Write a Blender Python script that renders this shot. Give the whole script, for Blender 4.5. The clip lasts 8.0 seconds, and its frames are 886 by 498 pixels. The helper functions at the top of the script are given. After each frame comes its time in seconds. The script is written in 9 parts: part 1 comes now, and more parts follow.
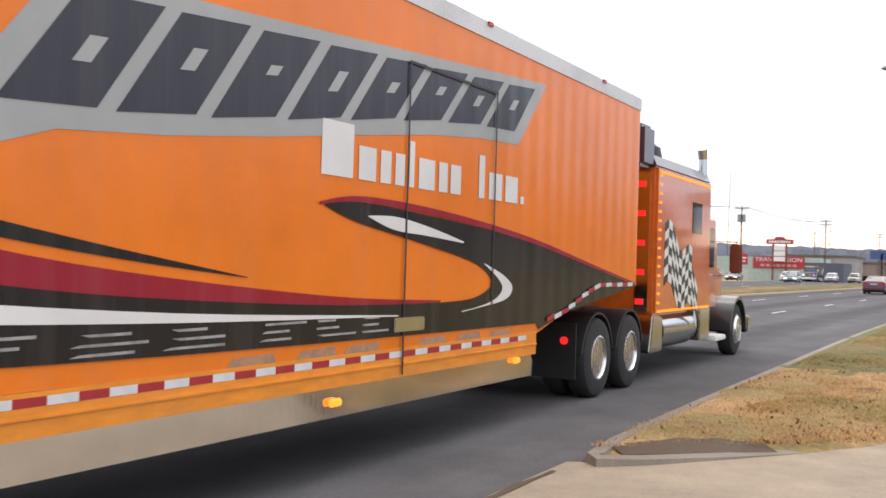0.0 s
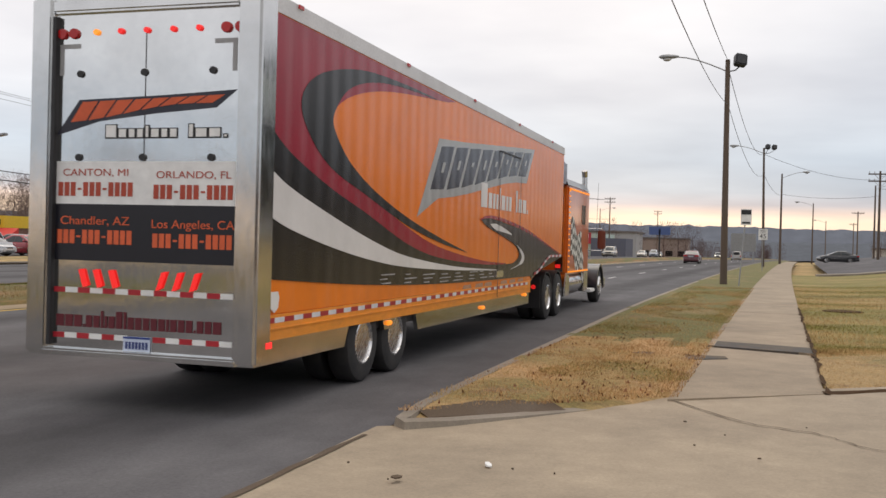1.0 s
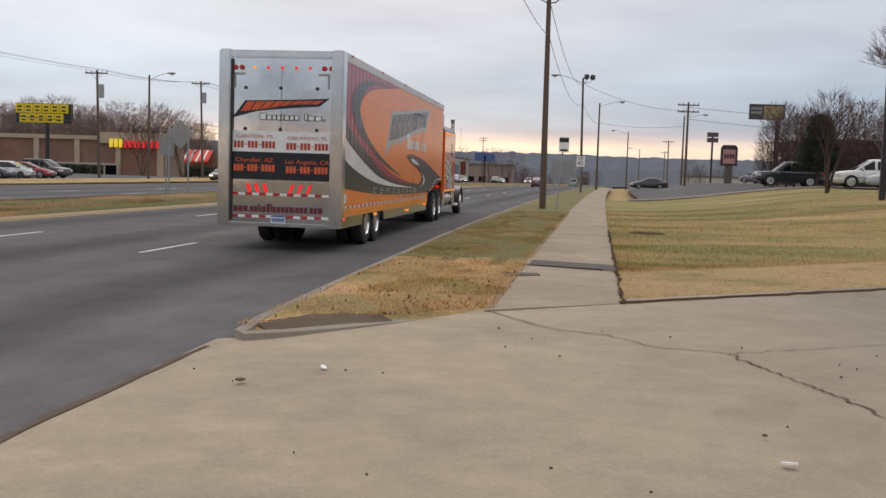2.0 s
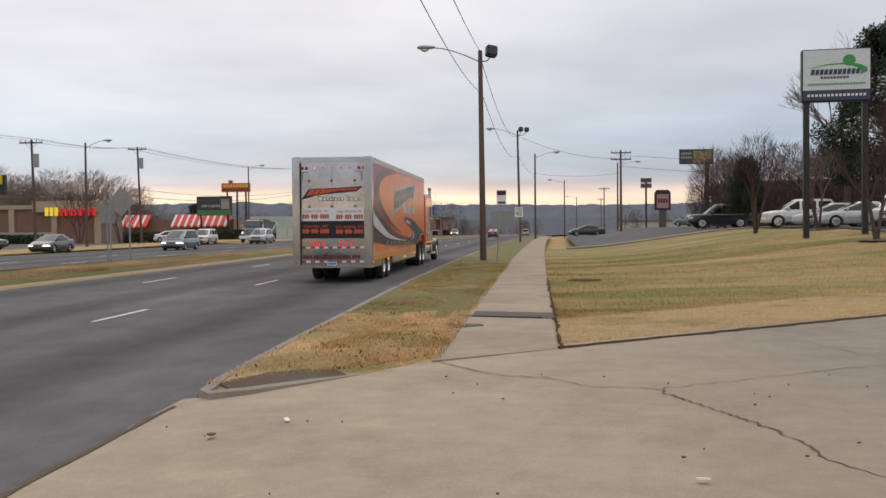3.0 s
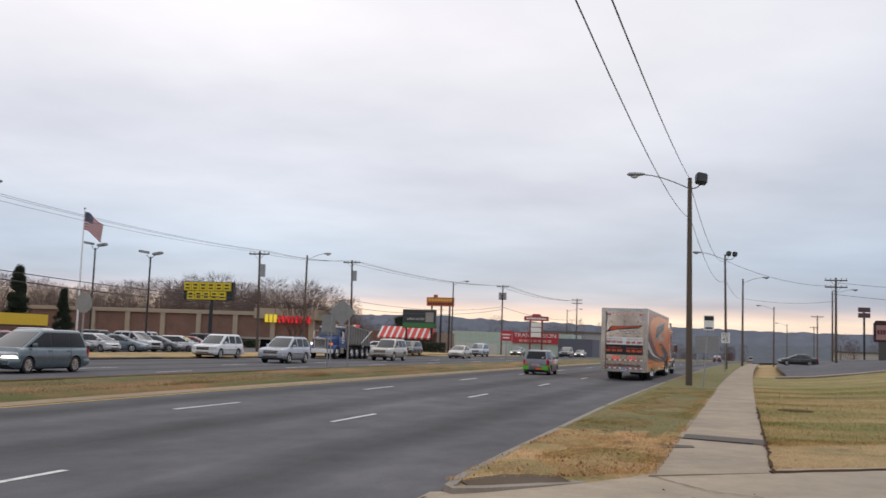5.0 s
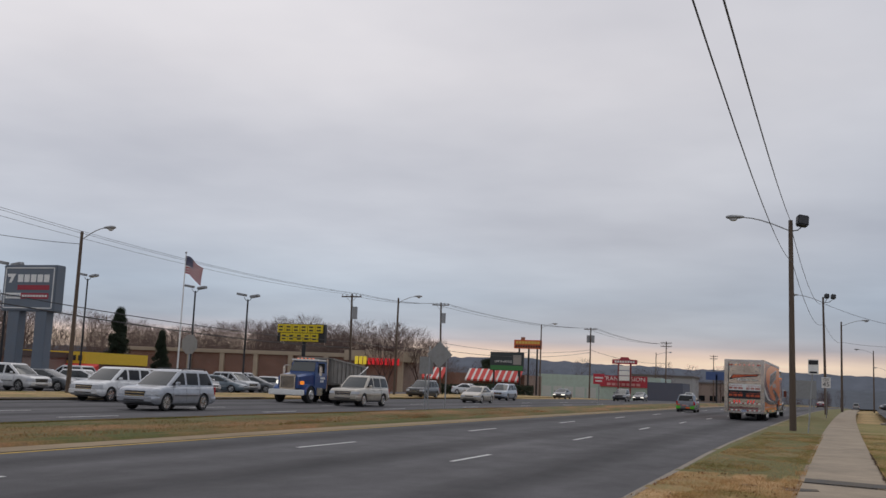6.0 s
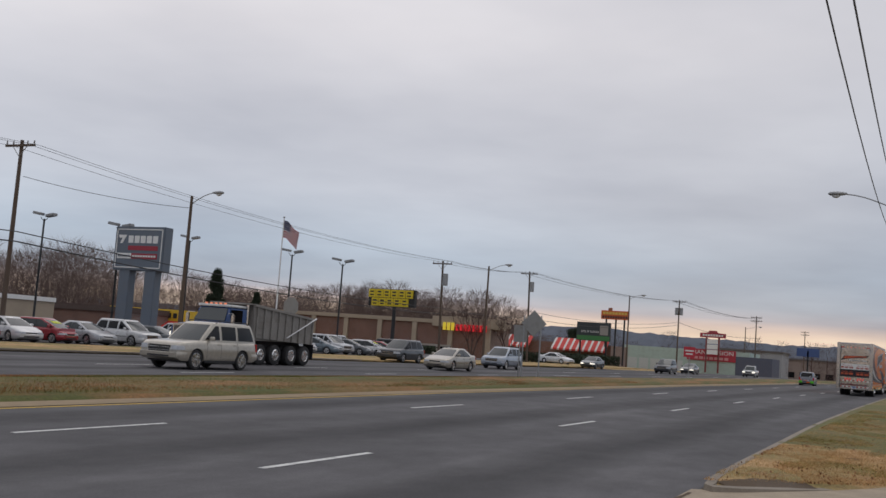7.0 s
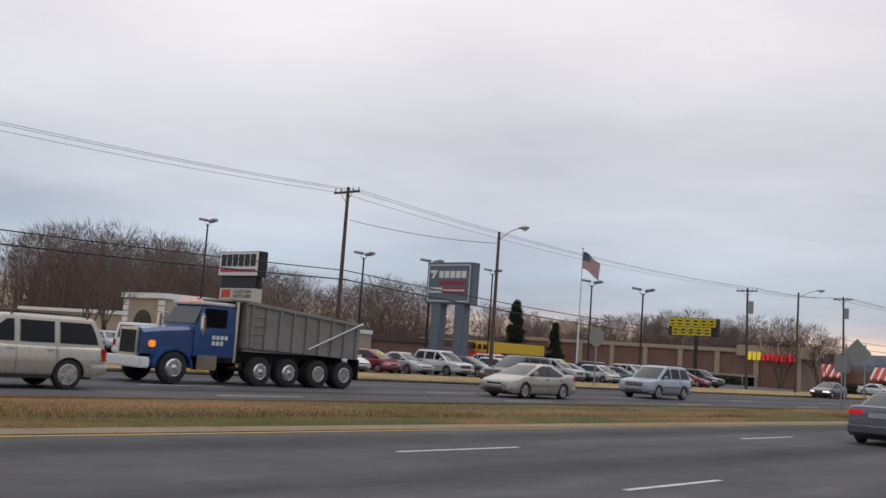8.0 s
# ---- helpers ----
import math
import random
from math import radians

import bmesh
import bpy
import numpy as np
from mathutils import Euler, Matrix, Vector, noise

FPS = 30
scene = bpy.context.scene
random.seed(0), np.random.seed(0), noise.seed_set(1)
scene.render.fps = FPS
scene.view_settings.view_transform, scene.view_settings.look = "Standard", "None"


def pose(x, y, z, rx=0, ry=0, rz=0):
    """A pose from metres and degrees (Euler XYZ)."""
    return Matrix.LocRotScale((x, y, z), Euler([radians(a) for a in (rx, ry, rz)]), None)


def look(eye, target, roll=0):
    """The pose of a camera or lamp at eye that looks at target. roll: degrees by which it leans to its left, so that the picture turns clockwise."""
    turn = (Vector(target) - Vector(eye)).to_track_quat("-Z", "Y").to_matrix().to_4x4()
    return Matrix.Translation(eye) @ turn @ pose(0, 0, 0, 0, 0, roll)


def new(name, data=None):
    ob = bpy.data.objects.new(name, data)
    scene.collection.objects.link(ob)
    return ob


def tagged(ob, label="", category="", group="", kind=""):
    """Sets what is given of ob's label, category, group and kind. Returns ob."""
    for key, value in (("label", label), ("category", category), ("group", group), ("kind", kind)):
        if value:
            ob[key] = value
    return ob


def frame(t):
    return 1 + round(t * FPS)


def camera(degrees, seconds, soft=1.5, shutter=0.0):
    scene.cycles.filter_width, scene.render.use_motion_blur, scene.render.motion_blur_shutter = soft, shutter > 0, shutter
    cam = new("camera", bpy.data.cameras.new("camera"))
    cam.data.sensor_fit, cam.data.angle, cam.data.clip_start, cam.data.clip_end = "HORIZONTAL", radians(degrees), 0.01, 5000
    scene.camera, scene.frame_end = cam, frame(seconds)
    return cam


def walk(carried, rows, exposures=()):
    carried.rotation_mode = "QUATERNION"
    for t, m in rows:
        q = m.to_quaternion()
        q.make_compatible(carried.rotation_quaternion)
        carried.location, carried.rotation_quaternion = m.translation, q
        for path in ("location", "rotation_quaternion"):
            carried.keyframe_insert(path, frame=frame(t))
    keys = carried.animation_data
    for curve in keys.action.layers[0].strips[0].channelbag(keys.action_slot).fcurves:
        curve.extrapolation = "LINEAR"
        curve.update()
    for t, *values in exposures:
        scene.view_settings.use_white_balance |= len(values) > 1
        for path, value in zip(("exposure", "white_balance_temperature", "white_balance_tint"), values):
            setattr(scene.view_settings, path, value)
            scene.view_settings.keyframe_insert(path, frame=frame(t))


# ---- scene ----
cam = camera(48.2, 8.0, soft=1.5, shutter=0.06)
# seconds, x, y, z, yaw, pitch, roll of the carried camera
PATH = [
    (0, 0.085, 3.123, 1.739, 29.02, 0.64, -1.70), (0.3, -0.067, 2.973, 1.710, 20.16, -1.04, -3.60), (0.5, -0.003, 2.954, 1.700, 18.95, -1.50, -3.34),
    (1, 0.179, 2.639, 1.743, 17.46, -0.42, -1.50), (1.5, 0.225, 2.185, 1.645, 11.63, -1.42, -2.29), (1.7, 0.266, 2.071, 1.725, 8.76, -4.57, -3.02),
    (2.8, 0.397, 1.173, 1.741, 5.12, -3.21, 0.67), (3, 0.382, 1.023, 1.814, 4.10, -1.30, 0.52), (3.5, 0.450, 0.635, 1.795, 4.45, 1.70, -2.29),
    (4, 0.350, 0.222, 1.764, 0.80, 1.86, -1.11), (4.5, 0.348, -0.065, 1.780, -0.83, 1.69, -3.69), (4.6, 0.313, -0.197, 1.774, -2.04, 1.53, -4.52),
    (4.8, 0.250, -0.390, 1.859, 4.81, 2.47, -3.81), (5, 0.240, -0.582, 1.838, 15.47, 5.34, -2.05), (5.2, 0.195, -0.785, 1.813, 17.31, 5.46, -1.89),
    (6.3, -0.332, -1.902, 1.787, 21.80, 7.87, -3.30), (6.5, -0.313, -2.199, 1.777, 22.78, 6.59, -3.88), (7, -0.479, -2.865, 1.761, 25.00, 5.42, -4.18),
    (7.4, -0.576, -3.321, 1.714, 31.84, 5.65, -4.85), (7.5, -0.557, -3.467, 1.718, 36.18, 4.64, -5.49), (8, -0.592, -4.265, 1.720, 41.83, 5.90, -4.14)]
# seconds, stops, kelvin, tint
EXPOSURES = [(0, 1.05, 6650, 10), (0.5, 0.70, 6800, 10), (1, 0.40, 7050, 10), (1.5, 0.23, 6800, 10), (3, 0.23, 6850, 10), (3.5, 0.25, 6650, 10), (4.5, 0.28, 6560, 10), (5, 0.16, 6500, 10), (6.3, -0.36, 6450, 10), (7, -0.30, 6450, 10), (8, -0.12, 6500, 10)]
walk(cam, [(t, pose(x, y, z, 90 + p, r, w)) for t, x, y, z, w, p, r in PATH], EXPOSURES)


# ---- light: an overcast winter evening, brightest low over the far hills ----
def build_world():
    w = bpy.data.worlds.new("overcast")
    scene.world = w
    w.use_nodes = True
    nt = w.node_tree
    nt.nodes.clear()
    N, L = nt.nodes.new, nt.links.new
    out, bg = N("ShaderNodeOutputWorld"), N("ShaderNodeBackground")
    sky = N("ShaderNodeTexSky")
    sky.sky_type, sky.sun_disc = "NISHITA", False
    sky.sun_elevation, sky.sun_rotation = radians(8), radians(-8)
    co, sep = N("ShaderNodeTexCoord"), N("ShaderNodeSeparateXYZ")
    L(co.outputs["Generated"], sep.inputs[0])
    zz = N("ShaderNodeMath"); zz.operation = "MAXIMUM"; zz.inputs[1].default_value = 0.0
    L(sep.outputs["Z"], zz.inputs[0])
    za = N("ShaderNodeMath"); za.operation = "ADD"; za.inputs[1].default_value = 0.09
    L(zz.outputs[0], za.inputs[0])
    cx, cy = N("ShaderNodeMath"), N("ShaderNodeMath")
    for m, k in ((cx, "X"), (cy, "Y")):
        m.operation = "DIVIDE"
        L(sep.outputs[k], m.inputs[0]); L(za.outputs[0], m.inputs[1])
    comb = N("ShaderNodeCombineXYZ")
    L(cx.outputs[0], comb.inputs[0]); L(cy.outputs[0], comb.inputs[1])
    no = N("ShaderNodeTexNoise"); no.inputs["Scale"].default_value = 0.55; no.inputs["Detail"].default_value = 5; no.inputs["Roughness"].default_value = 0.5
    L(comb.outputs[0], no.inputs["Vector"])
    # cloud deck colour by height above the horizon
    ramp = N("ShaderNodeValToRGB")
    e = ramp.color_ramp.elements
    e[0].position, e[0].color = 0.0, (0.72, 0.60, 0.52, 1)
    e[1].position, e[1].color = 0.62, (0.90, 0.885, 0.915, 1)
    for p, c in ((0.028, (1.0, 0.80, 0.63)), (0.036, (0.80, 0.66, 0.60)), (0.043, (0.52, 0.52, 0.57)), (0.055, (0.44, 0.50, 0.58)), (0.085, (0.47, 0.55, 0.65)), (0.15, (0.585, 0.625, 0.70)), (0.30, (0.735, 0.735, 0.775))):
        q = e.new(p); q.color = (*c, 1)
    L(zz.outputs[0], ramp.inputs[0])
    r2 = N("ShaderNodeValToRGB")
    r2.color_ramp.elements[0].position, r2.color_ramp.elements[0].color = 0.32, (0.80, 0.81, 0.84, 1)
    r2.color_ramp.elements[1].position, r2.color_ramp.elements[1].color = 0.68, (1.14, 1.13, 1.12, 1)
    L(no.outputs["Fac"], r2.inputs[0])
    mul = N("ShaderNodeMix"); mul.data_type, mul.blend_type = "RGBA", "MULTIPLY"; mul.inputs["Factor"].default_value = 1
    L(ramp.outputs[0], mul.inputs["A"]); L(r2.outputs[0], mul.inputs["B"])
    # the deck is thinner, and brighter, high over the far side of the road
    nrm, dot = N("ShaderNodeVectorMath"), N("ShaderNodeVectorMath")
    nrm.operation, dot.operation = "NORMALIZE", "DOT_PRODUCT"
    L(co.outputs["Generated"], nrm.inputs[0]); L(nrm.outputs[0], dot.inputs[0])
    dot.inputs[1].default_value = (-0.62, 0.62, 0.48)
    r3 = N("ShaderNodeValToRGB")
    r3.color_ramp.elements[0].position, r3.color_ramp.elements[0].color = 0.62, (0.86, 0.88, 0.91, 1)
    r3.color_ramp.elements[1].position, r3.color_ramp.elements[1].color = 0.97, (1.17, 1.14, 1.12, 1)
    L(dot.outputs["Value"], r3.inputs[0])
    mul2 = N("ShaderNodeMix"); mul2.data_type, mul2.blend_type = "RGBA", "MULTIPLY"; mul2.inputs["Factor"].default_value = 1
    L(mul.outputs["Result"], mul2.inputs["A"]); L(r3.outputs[0], mul2.inputs["B"])
    sc = N("ShaderNodeVectorMath"); sc.operation = "SCALE"; sc.inputs["Scale"].default_value = 0.05
    L(sky.outputs[0], sc.inputs[0])
    mix = N("ShaderNodeMix"); mix.data_type = "RGBA"; mix.inputs["Factor"].default_value = 0.97
    L(sc.outputs[0], mix.inputs["A"]); L(mul2.outputs["Result"], mix.inputs["B"])
    L(mix.outputs["Result"], bg.inputs[0])
    bg.inputs[1].default_value = 1.08
    L(bg.outputs[0], out.inputs[0])


build_world()
sun = new("sun", bpy.data.lights.new("sun", "SUN"))
sun.data.energy, sun.data.angle, sun.data.color = 0.5, radians(40), (1, 0.95, 0.88)
sun.matrix_world = look((0, 0, 100), (-8, -40, 20))


# ---- materials ----
def material(name, rough=0.6, metal=0.0, coat=0.0):
    m = bpy.data.materials.new(name)
    m.use_nodes = True
    b = m.node_tree.nodes["Principled BSDF"]
    b.inputs["Roughness"].default_value, b.inputs["Metallic"].default_value = rough, metal
    if coat:
        b.inputs["Coat Weight"].default_value, b.inputs["Coat Roughness"].default_value = coat, 0.06
    return m, m.node_tree, b


def noise_node(nt, scale, detail=6, rough=0.6, stretch=(1, 1, 1)):
    co, mp, no = nt.nodes.new("ShaderNodeTexCoord"), nt.nodes.new("ShaderNodeMapping"), nt.nodes.new("ShaderNodeTexNoise")
    mp.inputs["Scale"].default_value = stretch
    no.inputs["Scale"].default_value, no.inputs["Detail"].default_value, no.inputs["Roughness"].default_value = scale, detail, rough
    nt.links.new(co.outputs["Object"], mp.inputs[0])
    nt.links.new(mp.outputs[0], no.inputs["Vector"])
    return no


def ramp_node(nt, src, stops):
    r = nt.nodes.new("ShaderNodeValToRGB")
    e = r.color_ramp.elements
    e[0].position, e[0].color = stops[0][0], (*stops[0][1], 1)
    e[1].position, e[1].color = stops[-1][0], (*stops[-1][1], 1)
    for p, c in stops[1:-1]:
        q = e.new(p); q.color = (*c, 1)
    nt.links.new(src, r.inputs[0])
    return r


def mixc(nt, a, b, fac, mode="MIX"):
    m = nt.nodes.new("ShaderNodeMix")
    m.data_type, m.blend_type = "RGBA", mode
    for sock, v in (("A", a), ("B", b), ("Factor", fac)):
        if isinstance(v, (int, float)):
            m.inputs[sock].default_value = v
        elif isinstance(v, tuple):
            m.inputs[sock].default_value = (*v, 1)
        else:
            nt.links.new(v, m.inputs[sock])
    return m.outputs["Result"]


def bump(nt, b, src, strength, dist=0.01):
    n = nt.nodes.new("ShaderNodeBump")
    n.inputs["Strength"].default_value, n.inputs["Distance"].default_value = strength, dist
    nt.links.new(src, n.inputs["Height"])
    nt.links.new(n.outputs[0], b.inputs["Normal"])


def worn(name, col, rough=0.6, metal=0.0, coat=0.0, dirt=0.18, scale=1.2, grain=40, relief=0.08, stretch=(1, 1, 1), dirtcol=(0.16, 0.14, 0.12)):
    """Paint, metal, wood or stone of one colour with large stains and fine grain."""
    m, nt, b = material(name, rough, metal, coat)
    big, fine = noise_node(nt, scale, 5, 0.6, stretch), noise_node(nt, grain, 4, 0.6, stretch)
    f1 = ramp_node(nt, big.outputs["Fac"], [(0.45, (0, 0, 0)), (0.8, (dirt, dirt, dirt))])
    c = mixc(nt, col, dirtcol, f1.outputs[0])
    f2 = ramp_node(nt, fine.outputs["Fac"], [(0.3, (0.86, 0.86, 0.86)), (0.7, (1.1, 1.1, 1.1))])
    nt.links.new(mixc(nt, c, f2.outputs[0], 1.0, "MULTIPLY"), b.inputs["Base Color"])
    if relief:
        bump(nt, b, fine.outputs["Fac"], relief)
    return m


MATS = {}


def paint(col, rough=0.35, metal=0.0, coat=0.6, dirt=0.12):
    key = ("paint", col, rough, metal, coat, dirt)
    if key not in MATS:
        MATS[key] = worn("paint", col, rough, metal, coat, dirt, 0.8, 6, 0.0)
    return MATS[key]


def flat(col, rough=0.6, emit=0.0, metal=0.0):
    key = ("flat", col, rough, emit, metal)
    if key not in MATS:
        m, nt, b = material("enamel", rough, metal)
        no = noise_node(nt, 7, 4)
        f = ramp_node(nt, no.outputs["Fac"], [(0.3, tuple(0.88 * c for c in col)), (0.7, tuple(min(1, 1.06 * c) for c in col))])
        nt.links.new(f.outputs[0], b.inputs["Base Color"])
        if emit:
            b.inputs["Emission Color"].default_value, b.inputs["Emission Strength"].default_value = (*col, 1), emit
        MATS[key] = m
    return MATS[key]


def asphalt_mat():
    m, nt, b = material("asphalt", 0.92)
    b.inputs["Specular IOR Level"].default_value = 0.22
    big, fine = noise_node(nt, 0.25, 7, 0.65, (1, 0.25, 1)), noise_node(nt, 30, 7, 0.8)
    patch = noise_node(nt, 0.9, 7, 0.7, (1, 0.6, 1))
    c = ramp_node(nt, big.outputs["Fac"], [(0.3, (0.069, 0.067, 0.070)), (0.55, (0.094, 0.091, 0.095)), (0.75, (0.134, 0.130, 0.133))])
    p = ramp_node(nt, patch.outputs["Fac"], [(0.35, (0.8, 0.8, 0.8)), (0.7, (1.18, 1.18, 1.18))])
    g = ramp_node(nt, fine.outputs["Fac"], [(0.3, (0.7, 0.7, 0.7)), (0.7, (1.3, 1.3, 1.3))])
    # oil-darkened middle of each lane
    co, sep, wv = nt.nodes.new("ShaderNodeTexCoord"), nt.nodes.new("ShaderNodeSeparateXYZ"), nt.nodes.new("ShaderNodeMath")
    nt.links.new(co.outputs["UV"], sep.inputs[0])
    wv.operation = "PINGPONG"; wv.inputs[1].default_value = 0.5
    nt.links.new(sep.outputs[0], wv.inputs[0])
    lane = ramp_node(nt, wv.outputs[0], [(0.08, (1.15, 1.15, 1.15)), (0.26, (1.2, 1.2, 1.2)), (0.36, (0.85, 0.85, 0.85)), (0.5, (0.62, 0.62, 0.62))])
    out = mixc(nt, mixc(nt, mixc(nt, c.outputs[0], p.outputs[0], 1.0, "MULTIPLY"), g.outputs[0], 0.8, "MULTIPLY"), lane.outputs[0], 0.85, "MULTIPLY")
    nt.links.new(out, b.inputs["Base Color"])
    bump(nt, b, fine.outputs["Fac"], 0.35, 0.006)
    return m


def concrete_mat(name="concrete", lo=(0.215, 0.173, 0.125), hi=(0.37, 0.295, 0.208), graded=False):
    m, nt, b = material(name, 0.85)
    big, mid, fine = noise_node(nt, 0.35, 8, 0.7), noise_node(nt, 2.2, 8, 0.75), noise_node(nt, 40, 6, 0.7)
    c = ramp_node(nt, big.outputs["Fac"], [(0.3, lo), (0.7, hi)])
    p = ramp_node(nt, mid.outputs["Fac"], [(0.3, (0.82, 0.82, 0.82)), (0.7, (1.1, 1.1, 1.1))])
    g = ramp_node(nt, fine.outputs["Fac"], [(0.25, (0.8, 0.8, 0.8)), (0.75, (1.15, 1.15, 1.15))])
    nt.links.new(mixc(nt, mixc(nt, c.outputs[0], p.outputs[0], 1.0, "MULTIPLY"), g.outputs[0], 1.0, "MULTIPLY"), b.inputs["Base Color"])
    if graded:
        # paler and warmer towards -x, darker and bluer towards +x, broken up by noise
        co, sep = nt.nodes.new("ShaderNodeTexCoord"), nt.nodes.new("ShaderNodeSeparateXYZ")
        nt.links.new(co.outputs["Object"], sep.inputs[0])
        ad = nt.nodes.new("ShaderNodeMath"); ad.operation = "MULTIPLY_ADD"; ad.inputs[1].default_value = 0.14; ad.inputs[2].default_value = -0.42
        sm = nt.nodes.new("ShaderNodeMath"); sm.operation = "ADD"
        nt.links.new(sep.outputs[0], ad.inputs[0]); nt.links.new(ad.outputs[0], sm.inputs[0]); nt.links.new(big.outputs["Fac"], sm.inputs[1])
        st = ramp_node(nt, sm.outputs[0], [(0.0, (1.14, 1.12, 1.09)), (0.3, (1.05, 1.04, 1.02)), (0.75, (0.76, 0.785, 0.82))])
        nt.links.new(mixc(nt, b.inputs["Base Color"].links[0].from_socket, st.outputs[0], 1.0, "MULTIPLY"), b.inputs["Base Color"])
    bump(nt, b, fine.outputs["Fac"], 0.25, 0.004)
    return m


def grass_mat(name, green=(0.11, 0.125, 0.035), straw=(0.36, 0.25, 0.115), bare=(0.17, 0.10, 0.055), bias=0.0, along=(1, 1, 1)):
    m, nt, b = material(name, 0.95)
    big, mid, fine = noise_node(nt, 0.30, 8, 0.72, along), noise_node(nt, 1.1, 8, 0.75), noise_node(nt, 14, 8, 0.8)
    c = ramp_node(nt, big.outputs["Fac"], [(0.36 + bias, straw), (0.45 + bias, tuple(0.5 * (a + q) for a, q in zip(straw, green))), (0.56 + bias, green), (0.75 + bias, tuple(0.75 * (a + 0.3 * q) for a, q in zip(green, straw)))])
    f = ramp_node(nt, mid.outputs["Fac"], [(0.30, (1, 1, 1)), (0.46, (0, 0, 0))])
    c2 = mixc(nt, c.outputs[0], bare, f.outputs[0])
    g = ramp_node(nt, fine.outputs["Fac"], [(0.30, (0.45, 0.45, 0.45)), (0.70, (1.5, 1.5, 1.5))])
    nt.links.new(mixc(nt, c2, g.outputs[0], 1.0, "MULTIPLY"), b.inputs["Base Color"])
    bump(nt, b, fine.outputs["Fac"], 0.8, 0.03)
    return m


def glass_mat(col=(0.006, 0.007, 0.009), rough=0.05):
    m, nt, b = material("dark_glass", rough)
    b.inputs["Base Color"].default_value = (*col, 1)
    b.inputs["Specular IOR Level"].default_value = 0.26
    return m


def chrome_mat(name="polished_steel", col=(0.72, 0.71, 0.69), rough=0.12):
    m, nt, b = material(name, rough, 1.0)
    big = noise_node(nt, 1.3, 4, 0.6)
    fine = noise_node(nt, 25, 4, 0.6, (1, 1, 0.2))
    c = ramp_node(nt, big.outputs["Fac"], [(0.3, tuple(0.82 * v for v in col)), (0.7, col)])
    nt.links.new(c.outputs[0], b.inputs["Base Color"])
    r = ramp_node(nt, fine.outputs["Fac"], [(0.3, (rough * 0.7,) * 3), (0.7, (rough * 1.6,) * 3)])
    nt.links.new(r.outputs[0], b.inputs["Roughness"])
    n = nt.nodes.new("ShaderNodeBump"); n.inputs["Strength"].default_value, n.inputs["Distance"].default_value = 0.12, 0.02
    nt.links.new(big.outputs["Fac"], n.inputs["Height"]); nt.links.new(n.outputs[0], b.inputs["Normal"])
    return m


def trailer_mat(col, name="trailer_paint"):
    """Gloss paint on thin wall panels, which ripple along the length and carry rain streaks."""
    m, nt, b = material(name, 0.24, 0.0, 0.0)
    b.inputs["Specular IOR Level"].default_value = 0.4
    wave = nt.nodes.new("ShaderNodeTexWave")
    co = nt.nodes.new("ShaderNodeTexCoord")
    nt.links.new(co.outputs["Object"], wave.inputs["Vector"])
    wave.bands_direction = "Y"
    wave.inputs["Scale"].default_value, wave.inputs["Distortion"].default_value, wave.inputs["Detail"].default_value, wave.inputs["Detail Scale"].default_value = 0.82, 1.2, 2, 0.6
    streak = noise_node(nt, 2.2, 5, 0.6, (1, 2.2, 0.12))
    f = ramp_node(nt, streak.outputs["Fac"], [(0.45, (0, 0, 0)), (0.75, (0.06, 0.06, 0.06))])
    c = mixc(nt, col, (0.45, 0.40, 0.36), f.outputs[0])
    dirt = noise_node(nt, 0.7, 6, 0.7)
    d = ramp_node(nt, dirt.outputs["Fac"], [(0.35, (0.86, 0.86, 0.86)), (0.7, (1.04, 1.04, 1.04))])
    nt.links.new(mixc(nt, c, d.outputs[0], 1.0, "MULTIPLY"), b.inputs["Base Color"])
    bump(nt, b, wave.outputs["Fac"], 0.11, 0.03)
    return m


ASPHALT = asphalt_mat()
CONCRETE = concrete_mat()
APRON = concrete_mat("graded_concrete", lo=(0.215, 0.177, 0.132), hi=(0.365, 0.30, 0.218), graded=True)
GUTTER = concrete_mat("sandy_gutter", (0.21, 0.15, 0.085), (0.33, 0.245, 0.145))
KERB = concrete_mat("kerb_concrete", (0.20, 0.165, 0.125), (0.30, 0.26, 0.21))
GRASS = grass_mat("winter_grass", green=(0.175, 0.16, 0.04), straw=(0.40, 0.27, 0.12), along=(0.3, 1.0, 1))
MEDIAN_GRASS = grass_mat("median_grass", green=(0.09, 0.10, 0.024), straw=(0.28, 0.14, 0.055), along=(2.2, 0.3, 1))
STRAW = grass_mat("dry_grass", bias=0.16)
VERGE = grass_mat("verge_grass", green=(0.19, 0.165, 0.05), straw=(0.46, 0.29, 0.13), bare=(0.24, 0.125, 0.07), bias=0.05)
TURF = grass_mat("green_turf", green=(0.125, 0.125, 0.036), straw=(0.27, 0.18, 0.075), bias=-0.06)
TAR = worn("old_tar", (0.11, 0.105, 0.10), 0.9, dirt=0.6, scale=3, grain=30, relief=0.4, dirtcol=(0.2, 0.15, 0.09))
SOIL = worn("dark_soil", (0.075, 0.045, 0.026), 0.95, dirt=0.5, scale=3, grain=40, relief=0.5, dirtcol=(0.03, 0.02, 0.014))
DIRT = worn("dirt", (0.12, 0.09, 0.065), 0.95, dirt=0.5, scale=2, grain=60, relief=0.5)
for matt in (SOIL, TAR, DIRT):
    matt.node_tree.nodes["Principled BSDF"].inputs["Specular IOR Level"].default_value = 0.08
GLASS = glass_mat()
PALE_GLASS = glass_mat((0.022, 0.028, 0.03), 0.05)
PALE_GLASS.node_tree.nodes["Principled BSDF"].inputs["Specular IOR Level"].default_value = 0.5
